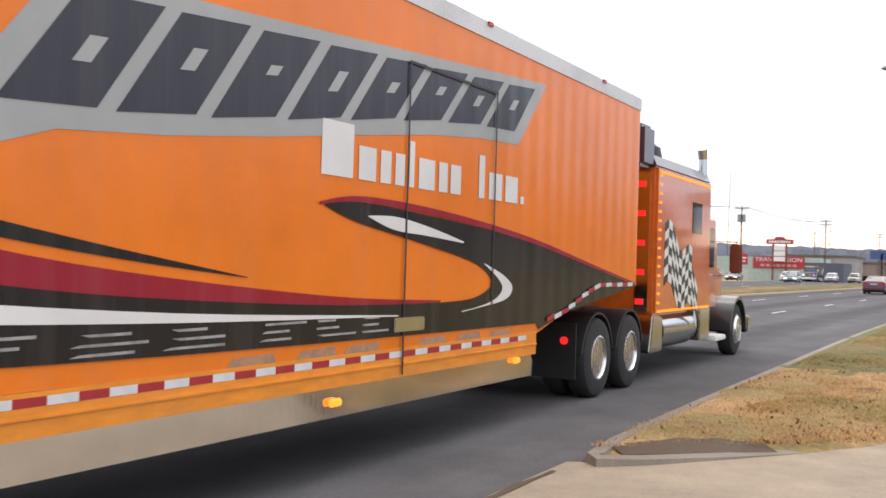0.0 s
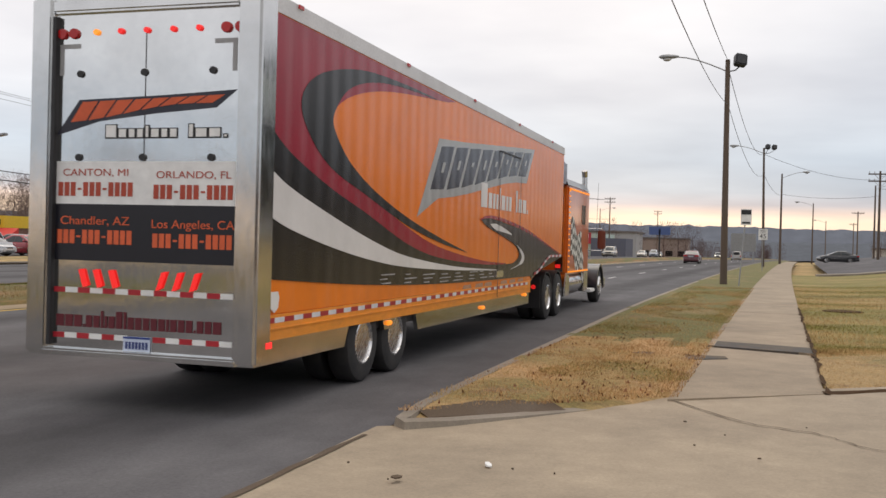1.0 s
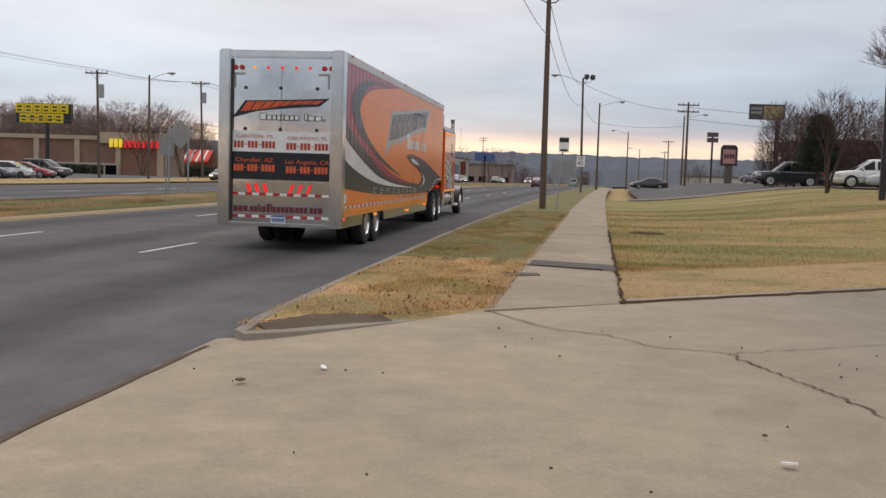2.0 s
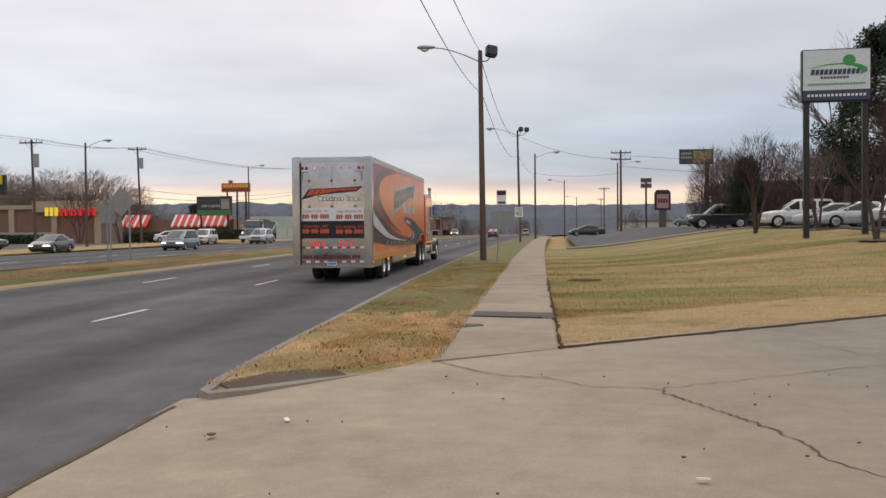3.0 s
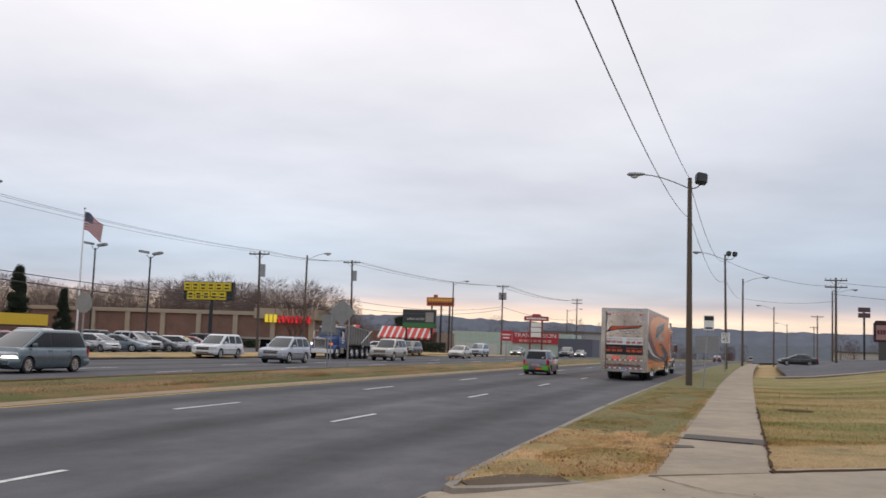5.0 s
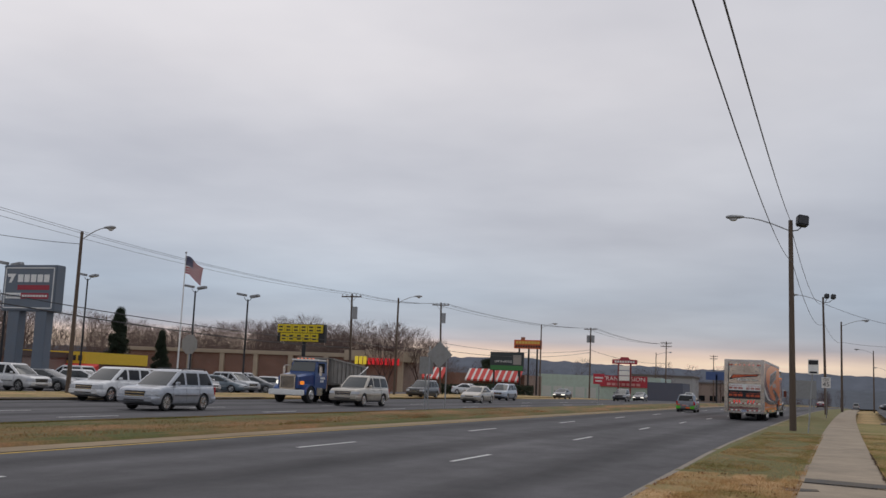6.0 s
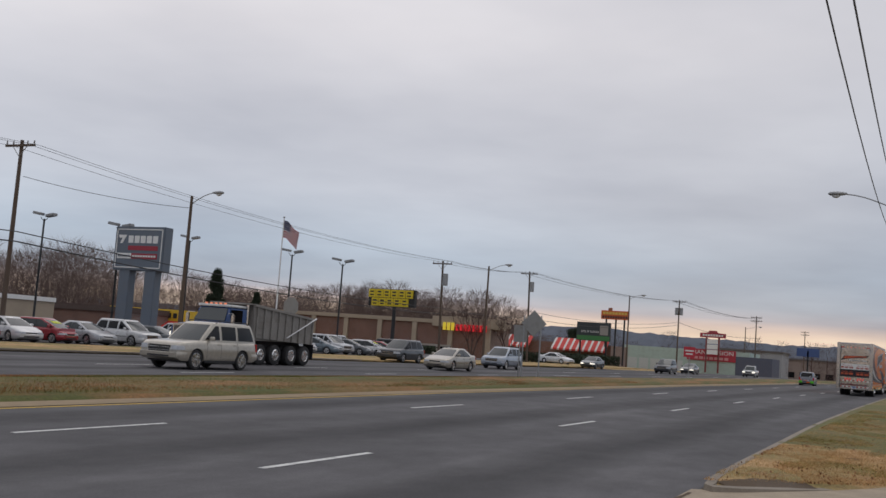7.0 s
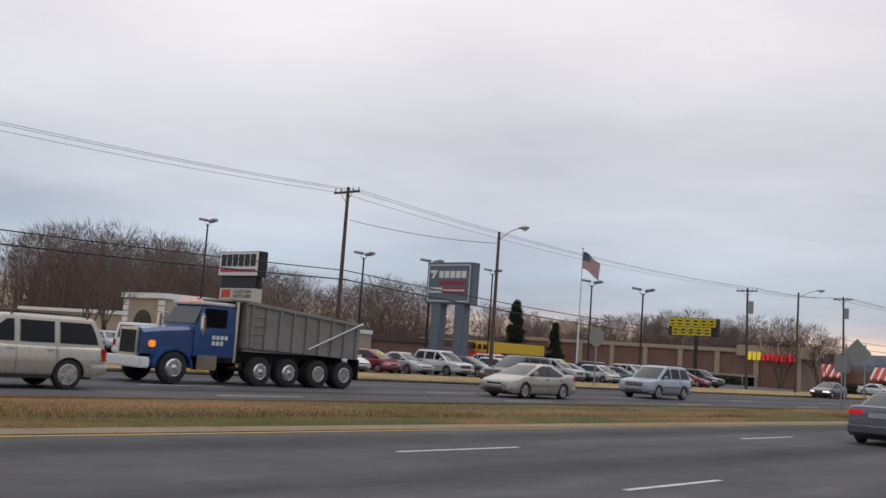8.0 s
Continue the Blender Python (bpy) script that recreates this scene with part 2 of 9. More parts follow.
SCREEN = glass_mat((0.035, 0.042, 0.042), 0.06)
SCREEN.node_tree.nodes["Principled BSDF"].inputs["Specular IOR Level"].default_value = 0.75
CHROME = chrome_mat()
ALU = chrome_mat("wheel_aluminium", (0.80, 0.80, 0.80), 0.22)
RUBBER = worn("tyre_rubber", (0.022, 0.022, 0.023), 0.85, dirt=0.5, scale=4, grain=60, relief=0.2, dirtcol=(0.06, 0.055, 0.05))
BLACK = worn("black_plastic", (0.018, 0.018, 0.02), 0.5, dirt=0.3, scale=3, grain=30, relief=0.05, dirtcol=(0.05, 0.048, 0.045))
WOODPOLE = worn("weathered_pole", (0.115, 0.085, 0.065), 0.9, dirt=0.6, scale=3, grain=30, relief=0.5, stretch=(1, 1, 0.06), dirtcol=(0.06, 0.045, 0.035))
STEEL = worn("galvanised_steel", (0.34, 0.35, 0.36), 0.5, 0.6, dirt=0.3, scale=3, grain=20, relief=0.05)
DARKSTEEL = worn("dark_steel", (0.03, 0.032, 0.036), 0.5, 0.3, dirt=0.3, scale=3, grain=20, relief=0.05)
WHITEPAINT = worn("road_paint", (0.62, 0.62, 0.60), 0.8, dirt=0.75, scale=5, grain=30, relief=0.2, dirtcol=(0.14, 0.14, 0.14))
YELLOWPAINT = worn("yellow_road_paint", (0.55, 0.36, 0.06), 0.8, dirt=0.7, scale=5, grain=30, relief=0.2, dirtcol=(0.2, 0.15, 0.08))
RED_LENS = flat((0.45, 0.012, 0.012), 0.25)
RED_LIT = flat((0.8, 0.02, 0.02), 0.3, 0.5)
TAIL_LIT = flat((0.55, 0.012, 0.018), 0.25, 0.45)
RED_GLOW = flat((0.9, 0.03, 0.03), 0.3, 0.8)
AMBER_LIT = flat((0.95, 0.30, 0.03), 0.3, 0.6)
HEAD_LIT = flat((1.0, 0.93, 0.8), 0.2, 1.3)
HEAD_OFF = flat((0.55, 0.57, 0.6), 0.12)
WHITE = flat((0.78, 0.78, 0.76), 0.45)
DARK = flat((0.02, 0.02, 0.022), 0.55)


# ---- mesh tools ----
def box(bm, x0, x1, y0, y1, z0, z1, m=None):
    v = [bm.verts.new((x, y, z)) for z in (z0, z1) for x, y in ((x0, y0), (x1, y0), (x1, y1), (x0, y1))]
    for f in ((3, 2, 1, 0), (4, 5, 6, 7), (0, 1, 5, 4), (1, 2, 6, 5), (2, 3, 7, 6), (3, 0, 4, 7)):
        bm.faces.new([v[i] for i in f])
    if m is not None:
        for q in v:
            q.co = m @ q.co
    return bm


def prism(bm, poly, axis, a, b):
    """A polygon of pairs, drawn out along an axis from a to b. The pairs are the other two coordinates in xyz order."""
    def at(p, d):
        return {"x": (d, p[0], p[1]), "y": (p[0], d, p[1]), "z": (p[0], p[1], d)}[axis]
    lo, hi = [bm.verts.new(at(p, a)) for p in poly], [bm.verts.new(at(p, b)) for p in poly]
    n = len(poly)
    faces = [bm.faces.new(lo), bm.faces.new(hi)]
    for i in range(n):
        bm.faces.new((lo[i], lo[(i + 1) % n], hi[(i + 1) % n], hi[i]))
    return bm


def tube(bm, p0, p1, r0, r1=None, n=10):
    p0, p1 = Vector(p0), Vector(p1)
    r1 = r0 if r1 is None else r1
    q = (p1 - p0).to_track_quat("Z", "Y")
    rings = [[bm.verts.new(p + q @ Vector((r * math.cos(2 * math.pi * i / n), r * math.sin(2 * math.pi * i / n), 0))) for i in range(n)] for p, r in ((p0, r0), (p1, r1))]
    for i in range(n):
        bm.faces.new((rings[0][i], rings[0][(i + 1) % n], rings[1][(i + 1) % n], rings[1][i]))
    bm.faces.new(rings[0][::-1]); bm.faces.new(rings[1])
    return bm


def pipe(bm, pts, r, n=8):
    for a, b in zip(pts, pts[1:]):
        tube(bm, a, b, r, r, n)
    return bm


def lathe(bm, prof, n=24, axis="x"):
    """Profile pairs (along the axis, radius), turned round the axis."""
    rings = []
    for a, r in prof:
        rings.append([bm.verts.new({"x": (a, r * math.cos(t), r * math.sin(t)), "z": (r * math.cos(t), r * math.sin(t), a)}[axis]) for t in (2 * math.pi * i / n for i in range(n))])
    for p, q in zip(rings, rings[1:]):
        for i in range(n):
            bm.faces.new((p[i], p[(i + 1) % n], q[(i + 1) % n], q[i]))
    if prof[0][1] > 1e-4:
        bm.faces.new(rings[0])
    if prof[-1][1] > 1e-4:
        bm.faces.new(rings[-1])
    return bm


def loft(bm, rings):
    rows = [[bm.verts.new(p) for p in r] for r in rings]
    n = len(rows[0])
    for p, q in zip(rows, rows[1:]):
        for i in range(n):
            bm.faces.new((p[i], p[(i + 1) % n], q[(i + 1) % n], q[i]))
    bm.faces.new(rows[0]); bm.faces.new(rows[-1])
    return bm


def smooth_line(pts, k=6):
    out = []
    for i in range(len(pts) - 1):
        p = [Vector((*pts[max(0, min(len(pts) - 1, j))], 0)) for j in (i - 1, i, i + 1, i + 2)]
        for s in range(k):
            t = s / k
            v = 0.5 * (2 * p[1] + (p[2] - p[0]) * t + (2 * p[0] - 5 * p[1] + 4 * p[2] - p[3]) * t * t + (3 * p[1] - p[0] - 3 * p[2] + p[3]) * t ** 3)
            out.append((v.x, v.y))
    return out + [tuple(pts[-1])]


def part(name, bm, mat, parent=None, label="", smooth=False, bevel=0.0):
    if bevel:
        bmesh.ops.remove_doubles(bm, verts=bm.verts, dist=1e-5)
        sharp = [e for e in bm.edges if len(e.link_faces) == 2 and e.calc_face_angle(0) > 0.6]
        bmesh.ops.bevel(bm, geom=sharp, offset=bevel, segments=2, affect="EDGES", clamp_overlap=True)
    bmesh.ops.recalc_face_normals(bm, faces=bm.faces)
    me = bpy.data.meshes.new(name)
    bm.to_mesh(me)
    bm.free()
    me.materials.append(mat)
    if smooth:
        me.shade_smooth()
        me.set_sharp_from_angle(angle=radians(38))
    ob = new(name, me)
    ob.parent = parent
    if label:
        ob["label"] = label
    return ob


def thing(name, m, label, category, group=""):
    ob = new(name)
    ob.matrix_basis = m
    ob.empty_display_size = 0.2
    return tagged(ob, label, category, group)


def lettering(text, size, mat, parent, m, name="lettering", width=0.0, depth=0.004, label=""):
    """Words in the built-in font, as a mesh; m places them: x along the line, y up the letters."""
    cu = bpy.data.curves.new("words", "FONT")
    cu.body, cu.size, cu.align_x, cu.align_y, cu.extrude = text, size, "CENTER", "CENTER", depth
    tmp = bpy.data.objects.new("words", cu)
    scene.collection.objects.link(tmp)
    bpy.context.view_layer.update()
    me = bpy.data.meshes.new_from_object(tmp)
    bpy.data.objects.remove(tmp)
    xs = [v.co.x for v in me.vertices]
    if width and xs:
        k = width / (max(xs) - min(xs))
        for v in me.vertices:
            v.co.x *= k
    me.transform(m)
    me.materials.clear()
    me.materials.append(mat)
    ob = new(name, me)
    ob.parent = parent
    if label:
        ob["label"] = label
    return ob


def setting(name, bm, mat, label, category, kind="structure", smooth=False):
    return tagged(part(name, bm, mat, None, "", smooth), label, category, "", kind)


def ss(a, b, v):
    t = max(0.0, min(1.0, (v - a) / (b - a)))
    return t * t * (3 - 2 * t)


def bend(y):
    """How far the road has swung to the right by y."""
    d = max(0.0, y - 30)
    return 0.018 * d + 0.00017 * d * d if d < 260 else 0.018 * d + 0.00017 * 260 * 260 + 0.0884 * (d - 260)


def bend_walk(y):
    d = max(0.0, y - 13)
    return 0.021 * d + 0.0001 * d * d if d < 260 else 0.021 * d + 6.76 + 0.052 * (d - 260)


def fall(y):
    """The land runs level and then drops away towards the far valley."""
    return -7.0 * ss(180, 900, y) - 0.5 * ss(120, 260, y)


def lawn_z(x, y):
    edge = bend_walk(y) + 1.0
    return 0.06 + 1.45 * ss(edge + 0.8, edge + 16, x) * ss(20, 56, y) + fall(y)


# ---- ground, roads, kerbs ----
def strip(name, x0, x1, y0, y1, z, mat, label, category, cols=1, swing=bend, step=6.0, uv=None, zf=None, kind="structure"):
    """A ribbon of ground that follows the road; x0 and x1 may be functions of y."""
    bm = bmesh.new()
    ys = []
    y = y0
    while y < y1 - 1e-6:
        ys.append(y)
        y += step * (1 if y < 150 else 4)
    ys.append(y1)
    fx = [q if callable(q) else (lambda yy, c=q: c) for q in (x0, x1)]
    rows = []
    for y in ys:
        a, b = fx[0](y) + swing(y), fx[1](y) + swing(y)
        rows.append([bm.verts.new((a + (b - a) * i / cols, y, (zf(a + (b - a) * i / cols, y) if zf else fall(y)) + z)) for i in range(cols + 1)])
    layer = bm.loops.layers.uv.new("UVMap")
    for p, q in zip(rows, rows[1:]):
        for i in range(cols):
            f = bm.faces.new((p[i], p[i + 1], q[i + 1], q[i]))
            for lp in f.loops:
                lp[layer].uv = ((lp.vert.co.x - swing(lp.vert.co.y) - uv[0]) / uv[1] if uv else lp.vert.co.x, lp.vert.co.y)
    return setting(name, bm, mat, label, category, kind)


def build_ground():
    # one sheet out to the horizon, dished so that it lies below every paved strip
    bm = bmesh.new()
    xs = [-1500, -700, -350, -200, -130, -90, -60, -38, -33, -3, 8, 20, 40, 80, 160, 350, 700, 1500]
    ys = [-300, -120, -60, -20, 10, 40, 80, 120, 160, 220, 300, 400, 550, 700, 900, 1400, 2200]
    rows = [[bm.verts.new((x + bend(y), y, fall(y) - 0.25 - (0.2 if abs(x) < 50 else 0))) for x in xs] for y in ys]
    for p, q in zip(rows, rows[1:]):
        for i in range(len(xs) - 1):
            bm.faces.new((p[i], p[i + 1], q[i + 1], q[i]))
    setting("ground", bm, VERGE, "dull winter ground reaching to the horizon", "ground")
    strip("road", -16.1, -3.04, -80, 900, 0, ASPHALT, "worn grey asphalt carriageway with dark wheel tracks", "road", 3, uv=(-3.4, 4.19), step=3)
    strip("road_far", -36.5, -21.0, -80, 900, 0.0, ASPHALT, "grey asphalt carriageway beyond the grass median", "road", 3, uv=(-20.6, 3.9), step=3)
    # median: a shallow mound of patchy grass
    bm = bmesh.new()
    ys = [-80 + 4 * i for i in range(70)] + [200 + 25 * i for i in range(28)]
    prof = [(-16.22, -0.02), (-16.34, 0.08), (-16.9, 0.17), (-18.5, 0.32), (-20.2, 0.18), (-21.0, 0.10), (-21.15, -0.02)]
    rows = [[bm.verts.new((x + bend(y), y, z + fall(y) + (0.03 * noise.noise((x, y * 0.3, 0)) if 0 < i < 6 else 0))) for i, (x, z) in enumerate(prof)] for y in ys]
    for p, q in zip(rows, rows[1:]):
        for i in range(len(prof) - 1):
            bm.faces.new((p[i], p[i + 1], q[i + 1], q[i]))
    setting("median", bm, MEDIAN_GRASS, "raised grass median with straw-coloured and green patches", "median", smooth=True)
    strip("edge_line", -15.34, -15.2, -80, 400, 0.004, YELLOWPAINT, "faded yellow line along the median", "road marking")
    strip("gutter", -16.28, -15.42, -80, 400, 0.012, GUTTER, "sandy concrete gutter beside the median", "gutter")
    # lane dashes: one mark each
    group = "lane dashes"
    for lane, start, n, gap, ln in ((-12.25, -5.15, 14, 12.95, 3.3), (-7.9, -4.25, 15, 12.1, 2.85), (-24.4, -0.5, 12, 13.29, 3.15), (-28.5, -0.5, 12, 13.29, 3.15)):
        for i in range(n):
            y = start + gap * i
            bm = bmesh.new()
            c = lane + bend(y + 1.6)
            box(bm, c - 0.055, c + 0.055, y, y + ln, fall(y) + 0.003, fall(y) + 0.008)
            for v in bm.verts:
                v.co.x += (v.co.y - y - 1.6) * 0.02 * (1 if y > 60 else 0)
            tagged(part("lane_dash", bm, WHITEPAINT), "worn white lane dash painted on asphalt", "road marking", group, "structure")
    # kerb of the near carriageway: a real step, with its return round the driveway
    bm = bmesh.new()
    pts = [(-0.62, 13.55), (-1.3, 12.75), (-1.9, 12.05), (-2.45, 11.46), (-2.82, 11.14), (-3.0, 11.32), (-3.06, 12.1), *[(-3.08 + bend(y), y) for y in range(15, 200, 6)]]
    rows = []
    for i, p in enumerate(pts):
        a, b = Vector(pts[max(0, i - 1)]), Vector(pts[min(len(pts) - 1, i + 1)])
        d = (b - a).normalized()
        nrm = Vector((d.y, -d.x))
        q = Vector(p)
        h = 0.07 + 0.047 * ss(2, 7, i)
        f = fall(p[1])
        rows.append([(*(q), f - 0.05), (*(q + nrm * 0.03), f + h), (*(q + nrm * 0.17), f + h + 0.01), (*(q + nrm * 0.19), f - 0.05)])
    loft(bm, rows)
    setting("kerb", bm, KERB, "weathered concrete kerb with a curved return at the driveway", "kerb", smooth=True)
    # driveway apron
    bm = bmesh.new()
    def dz(x, y):
        return 0.012 + 0.05 * ss(-3.2, 1, x) + 0.05 * ss(6, 14, y) * ss(-3.2, -1, x)
    edge = [(-3.13, 11.25), (-2.5, 11.55), (-2.1, 12.1), (-0.7, 13.75), (0.97, 15.2), (4.0, 17.6), (11.4, 23.0), (26, 32.9), (60, 54.4)]
    south = -40
    cols = 14
    rows = []
    for x, y1 in edge:
        rows.append([bm.verts.new((x, south + (y1 - south) * (1 - (1 - i / cols) ** 2), dz(x, south + (y1 - south) * (1 - (1 - i / cols) ** 2)))) for i in range(cols + 1)])
    for p, q in zip(rows, rows[1:]):
        for i in range(cols):
            bm.faces.new((p[i], q[i], q[i + 1], p[i + 1]))
    setting("driveway", bm, APRON, "pale concrete driveway apron with long wandering cracks", "driveway", smooth=True)
    # cracks: thin dark fissures lying in the concrete
    def crack(pts, w=0.012, name="crack"):
        bm = bmesh.new()
        line = smooth_line(pts, 10)
        rng = random.Random(len(pts) * 7 + int(pts[0][0] * 10))
        rows = []
        for i, (x, y) in enumerate(line):
            a, b = Vector(line[max(0, i - 1)]), Vector(line[min(len(line) - 1, i + 1)])
            d = (b - a).normalized()
            nn = Vector((-d.y, d.x))
            j = 0.05 * noise.noise((i * 0.45, pts[0][0] * 3, 1)) + rng.uniform(-0.01, 0.01)
            ww = w * rng.uniform(0.35, 1.3)
            q = Vector((x, y)) + nn * j
            rows.append([bm.verts.new((*(q + nn * s * ww), dz(x, y) + 0.009)) for s in (-1, 1)])
        for p, q in zip(rows, rows[1:]):
            bm.faces.new((p[0], p[1], q[1], q[0]))
        setting(name, bm, DIRT, "dark crack running across the concrete driveway", "crack")
    for c, w in zip(CRACKS, (0.010, 0.007, 0.013, 0.005)):
        crack(c, w)
    # the joint where concrete meets asphalt
    bm = bmesh.new()
    rng = random.Random(5)
    rows = [[bm.verts.new((-3.08 + s + rng.uniform(-0.03, 0.03), -20 + 0.35 * i, 0.022)) for s in (-0.034, 0.016)] for i in range(89)]
    for p, q in zip(rows, rows[1:]):
        bm.faces.new((p[0], p[1], q[1], q[0]))
    setting("joint", bm, DIRT, "ragged dark joint between driveway and asphalt", "joint")
    # sidewalk in slabs
    tagged(new_sidewalk(), "concrete sidewalk of separate slabs running beside the road", "sidewalk", "", "structure")
    # verge between kerb and sidewalk
    def left(y):
        return -2.99 + bend(y) - bend_walk(y) if y > 12.2 else -2.65 + (12.2 - y) * 0.5
    def vz(x, y):
        d = (y - 11.23 - (x + 2.95) * 0.92) * 0.7
        return 0.068 + 0.068 * ss(0, 0.5, d) + 0.022 * noise.noise((x, y, 3)) * ss(0, 0.6, d) + fall(y)
    bm = bmesh.new()
    rows = []
    ys = [11.2 + 0.25 * i for i in range(83)] + [32 + 2.0 * i for i in range(85)]
    for y in ys:
        a, b = (left(y) if y > 12.2 else -2.88) + bend_walk(y) - 0.03, -0.67 + bend_walk(y)
        r = []
        for i in range(9):
            x = a + (b - a) * i / 8
            yy = max(y, 11.23 + (x + 2.95) * 0.92)
            r.append(bm.verts.new((x, yy, vz(x, yy) - (0 if 0 < i < 8 else 0.022))))
        rows.append(r)
    far = bmesh.new()
    for p, q in zip(rows, rows[1:]):
        for i in range(8):
            if (p[i].co - q[i].co).length > 1e-3 or (p[i + 1].co - q[i + 1].co).length > 1e-3:
                if 0.5 * (p[i].co.y + q[i].co.y) > 20.3 + 1.6 * noise.noise((i * 0.8, p[i].co.y * 0.5, 2)):
                    far.faces.new([far.verts.new(v.co) for v in (p[i], p[i + 1], q[i + 1], q[i])])
                else:
                    bm.faces.new((p[i], p[i + 1], q[i + 1], q[i]))
    for m in (bm, far):
        bmesh.ops.remove_doubles(m, verts=m.verts, dist=1e-4)
    setting("verge", bm, VERGE, "straw-coloured verge with dead leaves between kerb and sidewalk", "grass", smooth=True)
    setting("verge_green", far, TURF, "greener stretch of the verge between kerb and sidewalk", "grass", smooth=True)
    bm = bmesh.new()
    n = 22
    for i in range(n):
        for j in range(n):
            u, v = -0.6 + 1.6 * i / n, 0.06 + 0.55 * j / n
            w = 0.36 + 0.16 * noise.noise((u * 2.4, v * 4, 6))
            if abs(v - 0.10) > w * (1 - 0.5 * abs(u - 0.2)):
                continue
            quad = []
            for a, b in ((0, 0), (1, 0), (1, 1), (0, 1)):
                s, d = u + 1.6 * a / n, v + 0.55 * b / n
                x = -2.25 + s * 0.7 - d * 0.7
                y = 11.23 + (x + 2.95) * 0.92 + d * 1.36
                quad.append(bm.verts.new((x, y, vz(x, y) + 0.008)))
            if all(q.co.x > -2.9 for q in quad):
                bm.faces.new(quad)
    bmesh.ops.remove_doubles(bm, verts=bm.verts, dist=1e-4)
    setting("bare_corner", bm, DIRT, "worn bare earth at the corner of the verge", "soil")
    # lawn, rising to the car lot
    bm = bmesh.new()
    rows = []
    ys = [14 + 1.5 * i for i in range(42)]
    for y in ys:
        r = []
        for i in range(40):
            x0 = 0.98 + bend_walk(y)
            x = x0 + (60 - x0) * (i / 39) ** 1.7
            lim = 14.8 + (x - 0.97) * 0.78 if x < 11.4 else 22.95 + (x - 11.4) * 0.68
            yy = max(y, lim)
            r.append(bm.verts.new((x, yy, lawn_z(x, yy) + 0.03 * noise.noise((x * 0.4, yy * 0.4, 1)))))
        rows.append(r)
    for p, q in zip(rows, rows[1:]):
        for i in range(39):
            if (p[i].co - q[i].co).length > 1e-3 or (p[i + 1].co - q[i + 1].co).length > 1e-3:
                try:
                    bm.faces.new((p[i], p[i + 1], q[i + 1], q[i]))
                except ValueError:
                    pass
    bmesh.ops.remove_doubles(bm, verts=bm.verts, dist=1e-4)
    setting("lawn", bm, GRASS, "winter lawn, green and straw-coloured, rising to a car lot", "lawn", smooth=True)
    # dry strip of the lawn along the driveway, and the trench line across it
    bm = bmesh.new()
    rows = []
    for i in range(40):
        x = 1.0 + i * 0.75
        lim = 14.8 + (x - 0.97) * 0.78 if x < 11.4 else 22.95 + (x - 11.4) * 0.68
        wdt = 5.2 + 0.9 * noise.noise((x * 0.25, 2, 0))
        rows.append([bm.verts.new((x, lim - 0.05 + wdt * j / 6, lawn_z(x, lim + wdt * j / 6) + (0.035 if 0 < j < 6 else -0.03))) for j in range(7)])
    for p, q in zip(rows, rows[1:]):
        for j in range(6):
            bm.faces.new((p[j], q[j], q[j + 1], p[j + 1]))
    setting("dry_grass", bm, STRAW, "band of dormant straw-coloured grass along the driveway", "grass", smooth=True)
    # cut edges of the turf: a narrow line of bare soil along driveway and sidewalk
    def edging(pts, label):
        bm, rows, rng = bmesh.new(), [], random.Random(12)
        for i, (x, y) in enumerate(pts):
            a, b = Vector(pts[max(0, i - 1)]), Vector(pts[min(len(pts) - 1, i + 1)])
            d = (b - a).normalized()
            nn = Vector((-d.y, d.x))
            w = rng.uniform(0.012, 0.05)
            q = Vector((x, y)) + nn * rng.uniform(-0.03, 0.03)
            rows.append([bm.verts.new((*(q + nn * s * w), 0.112 + h)) for s, h in ((-1, 0.0), (1, 0.03))])
        for p, q in zip(rows, rows[1:]):
            bm.faces.new((p[0], p[1], q[1], q[0]))
        setting("turf_edge", bm, SOIL, label, "soil")
    edging([(x, 14.74 + (x - 0.97) * 0.78) for x in (0.98 + 0.22 * i for i in range(47))], "dark cut edge of the turf along the driveway")
    edging([(0.99 + bend_walk(y), y) for y in (14.7 + 0.3 * i for i in range(60))], "dark cut edge of the turf along the sidewalk")
    # car lot behind the lawn
    bm = bmesh.new()
    rows = [[bm.verts.new((x0 + (120 - x0) * (i / 12) ** 1.5, y, lawn_z(x0 + (120 - x0) * (i / 12) ** 1.5, y) + 0.02)) for i in range(13)] for y in [75 + 5 * k for k in range(30)] for x0 in (3.5 + bend_walk(y),)]
    for p, q in zip(rows, rows[1:]):
        for i in range(12):
            bm.faces.new((p[i], p[i + 1], q[i + 1], q[i]))
    setting("lot_far", bm, ASPHALT, "asphalt car lot beyond the lawn", "car lot")
    # kerb strip in front of the far lot
    bm = bmesh.new()
    rows = []
    for i in range(14):
        x = 4.2 + i * 2.6
        z = lawn_z(x, 74)
        rows.append([(x, 73.2, z - 0.1), (x, 73.2, z + 0.1), (x, 74.8, z + 0.12), (x, 74.8, z - 0.1)])
    loft(bm, rows)
    setting("lot_kerb", bm, KERB, "pale concrete strip along the edge of the car lot", "kerb")


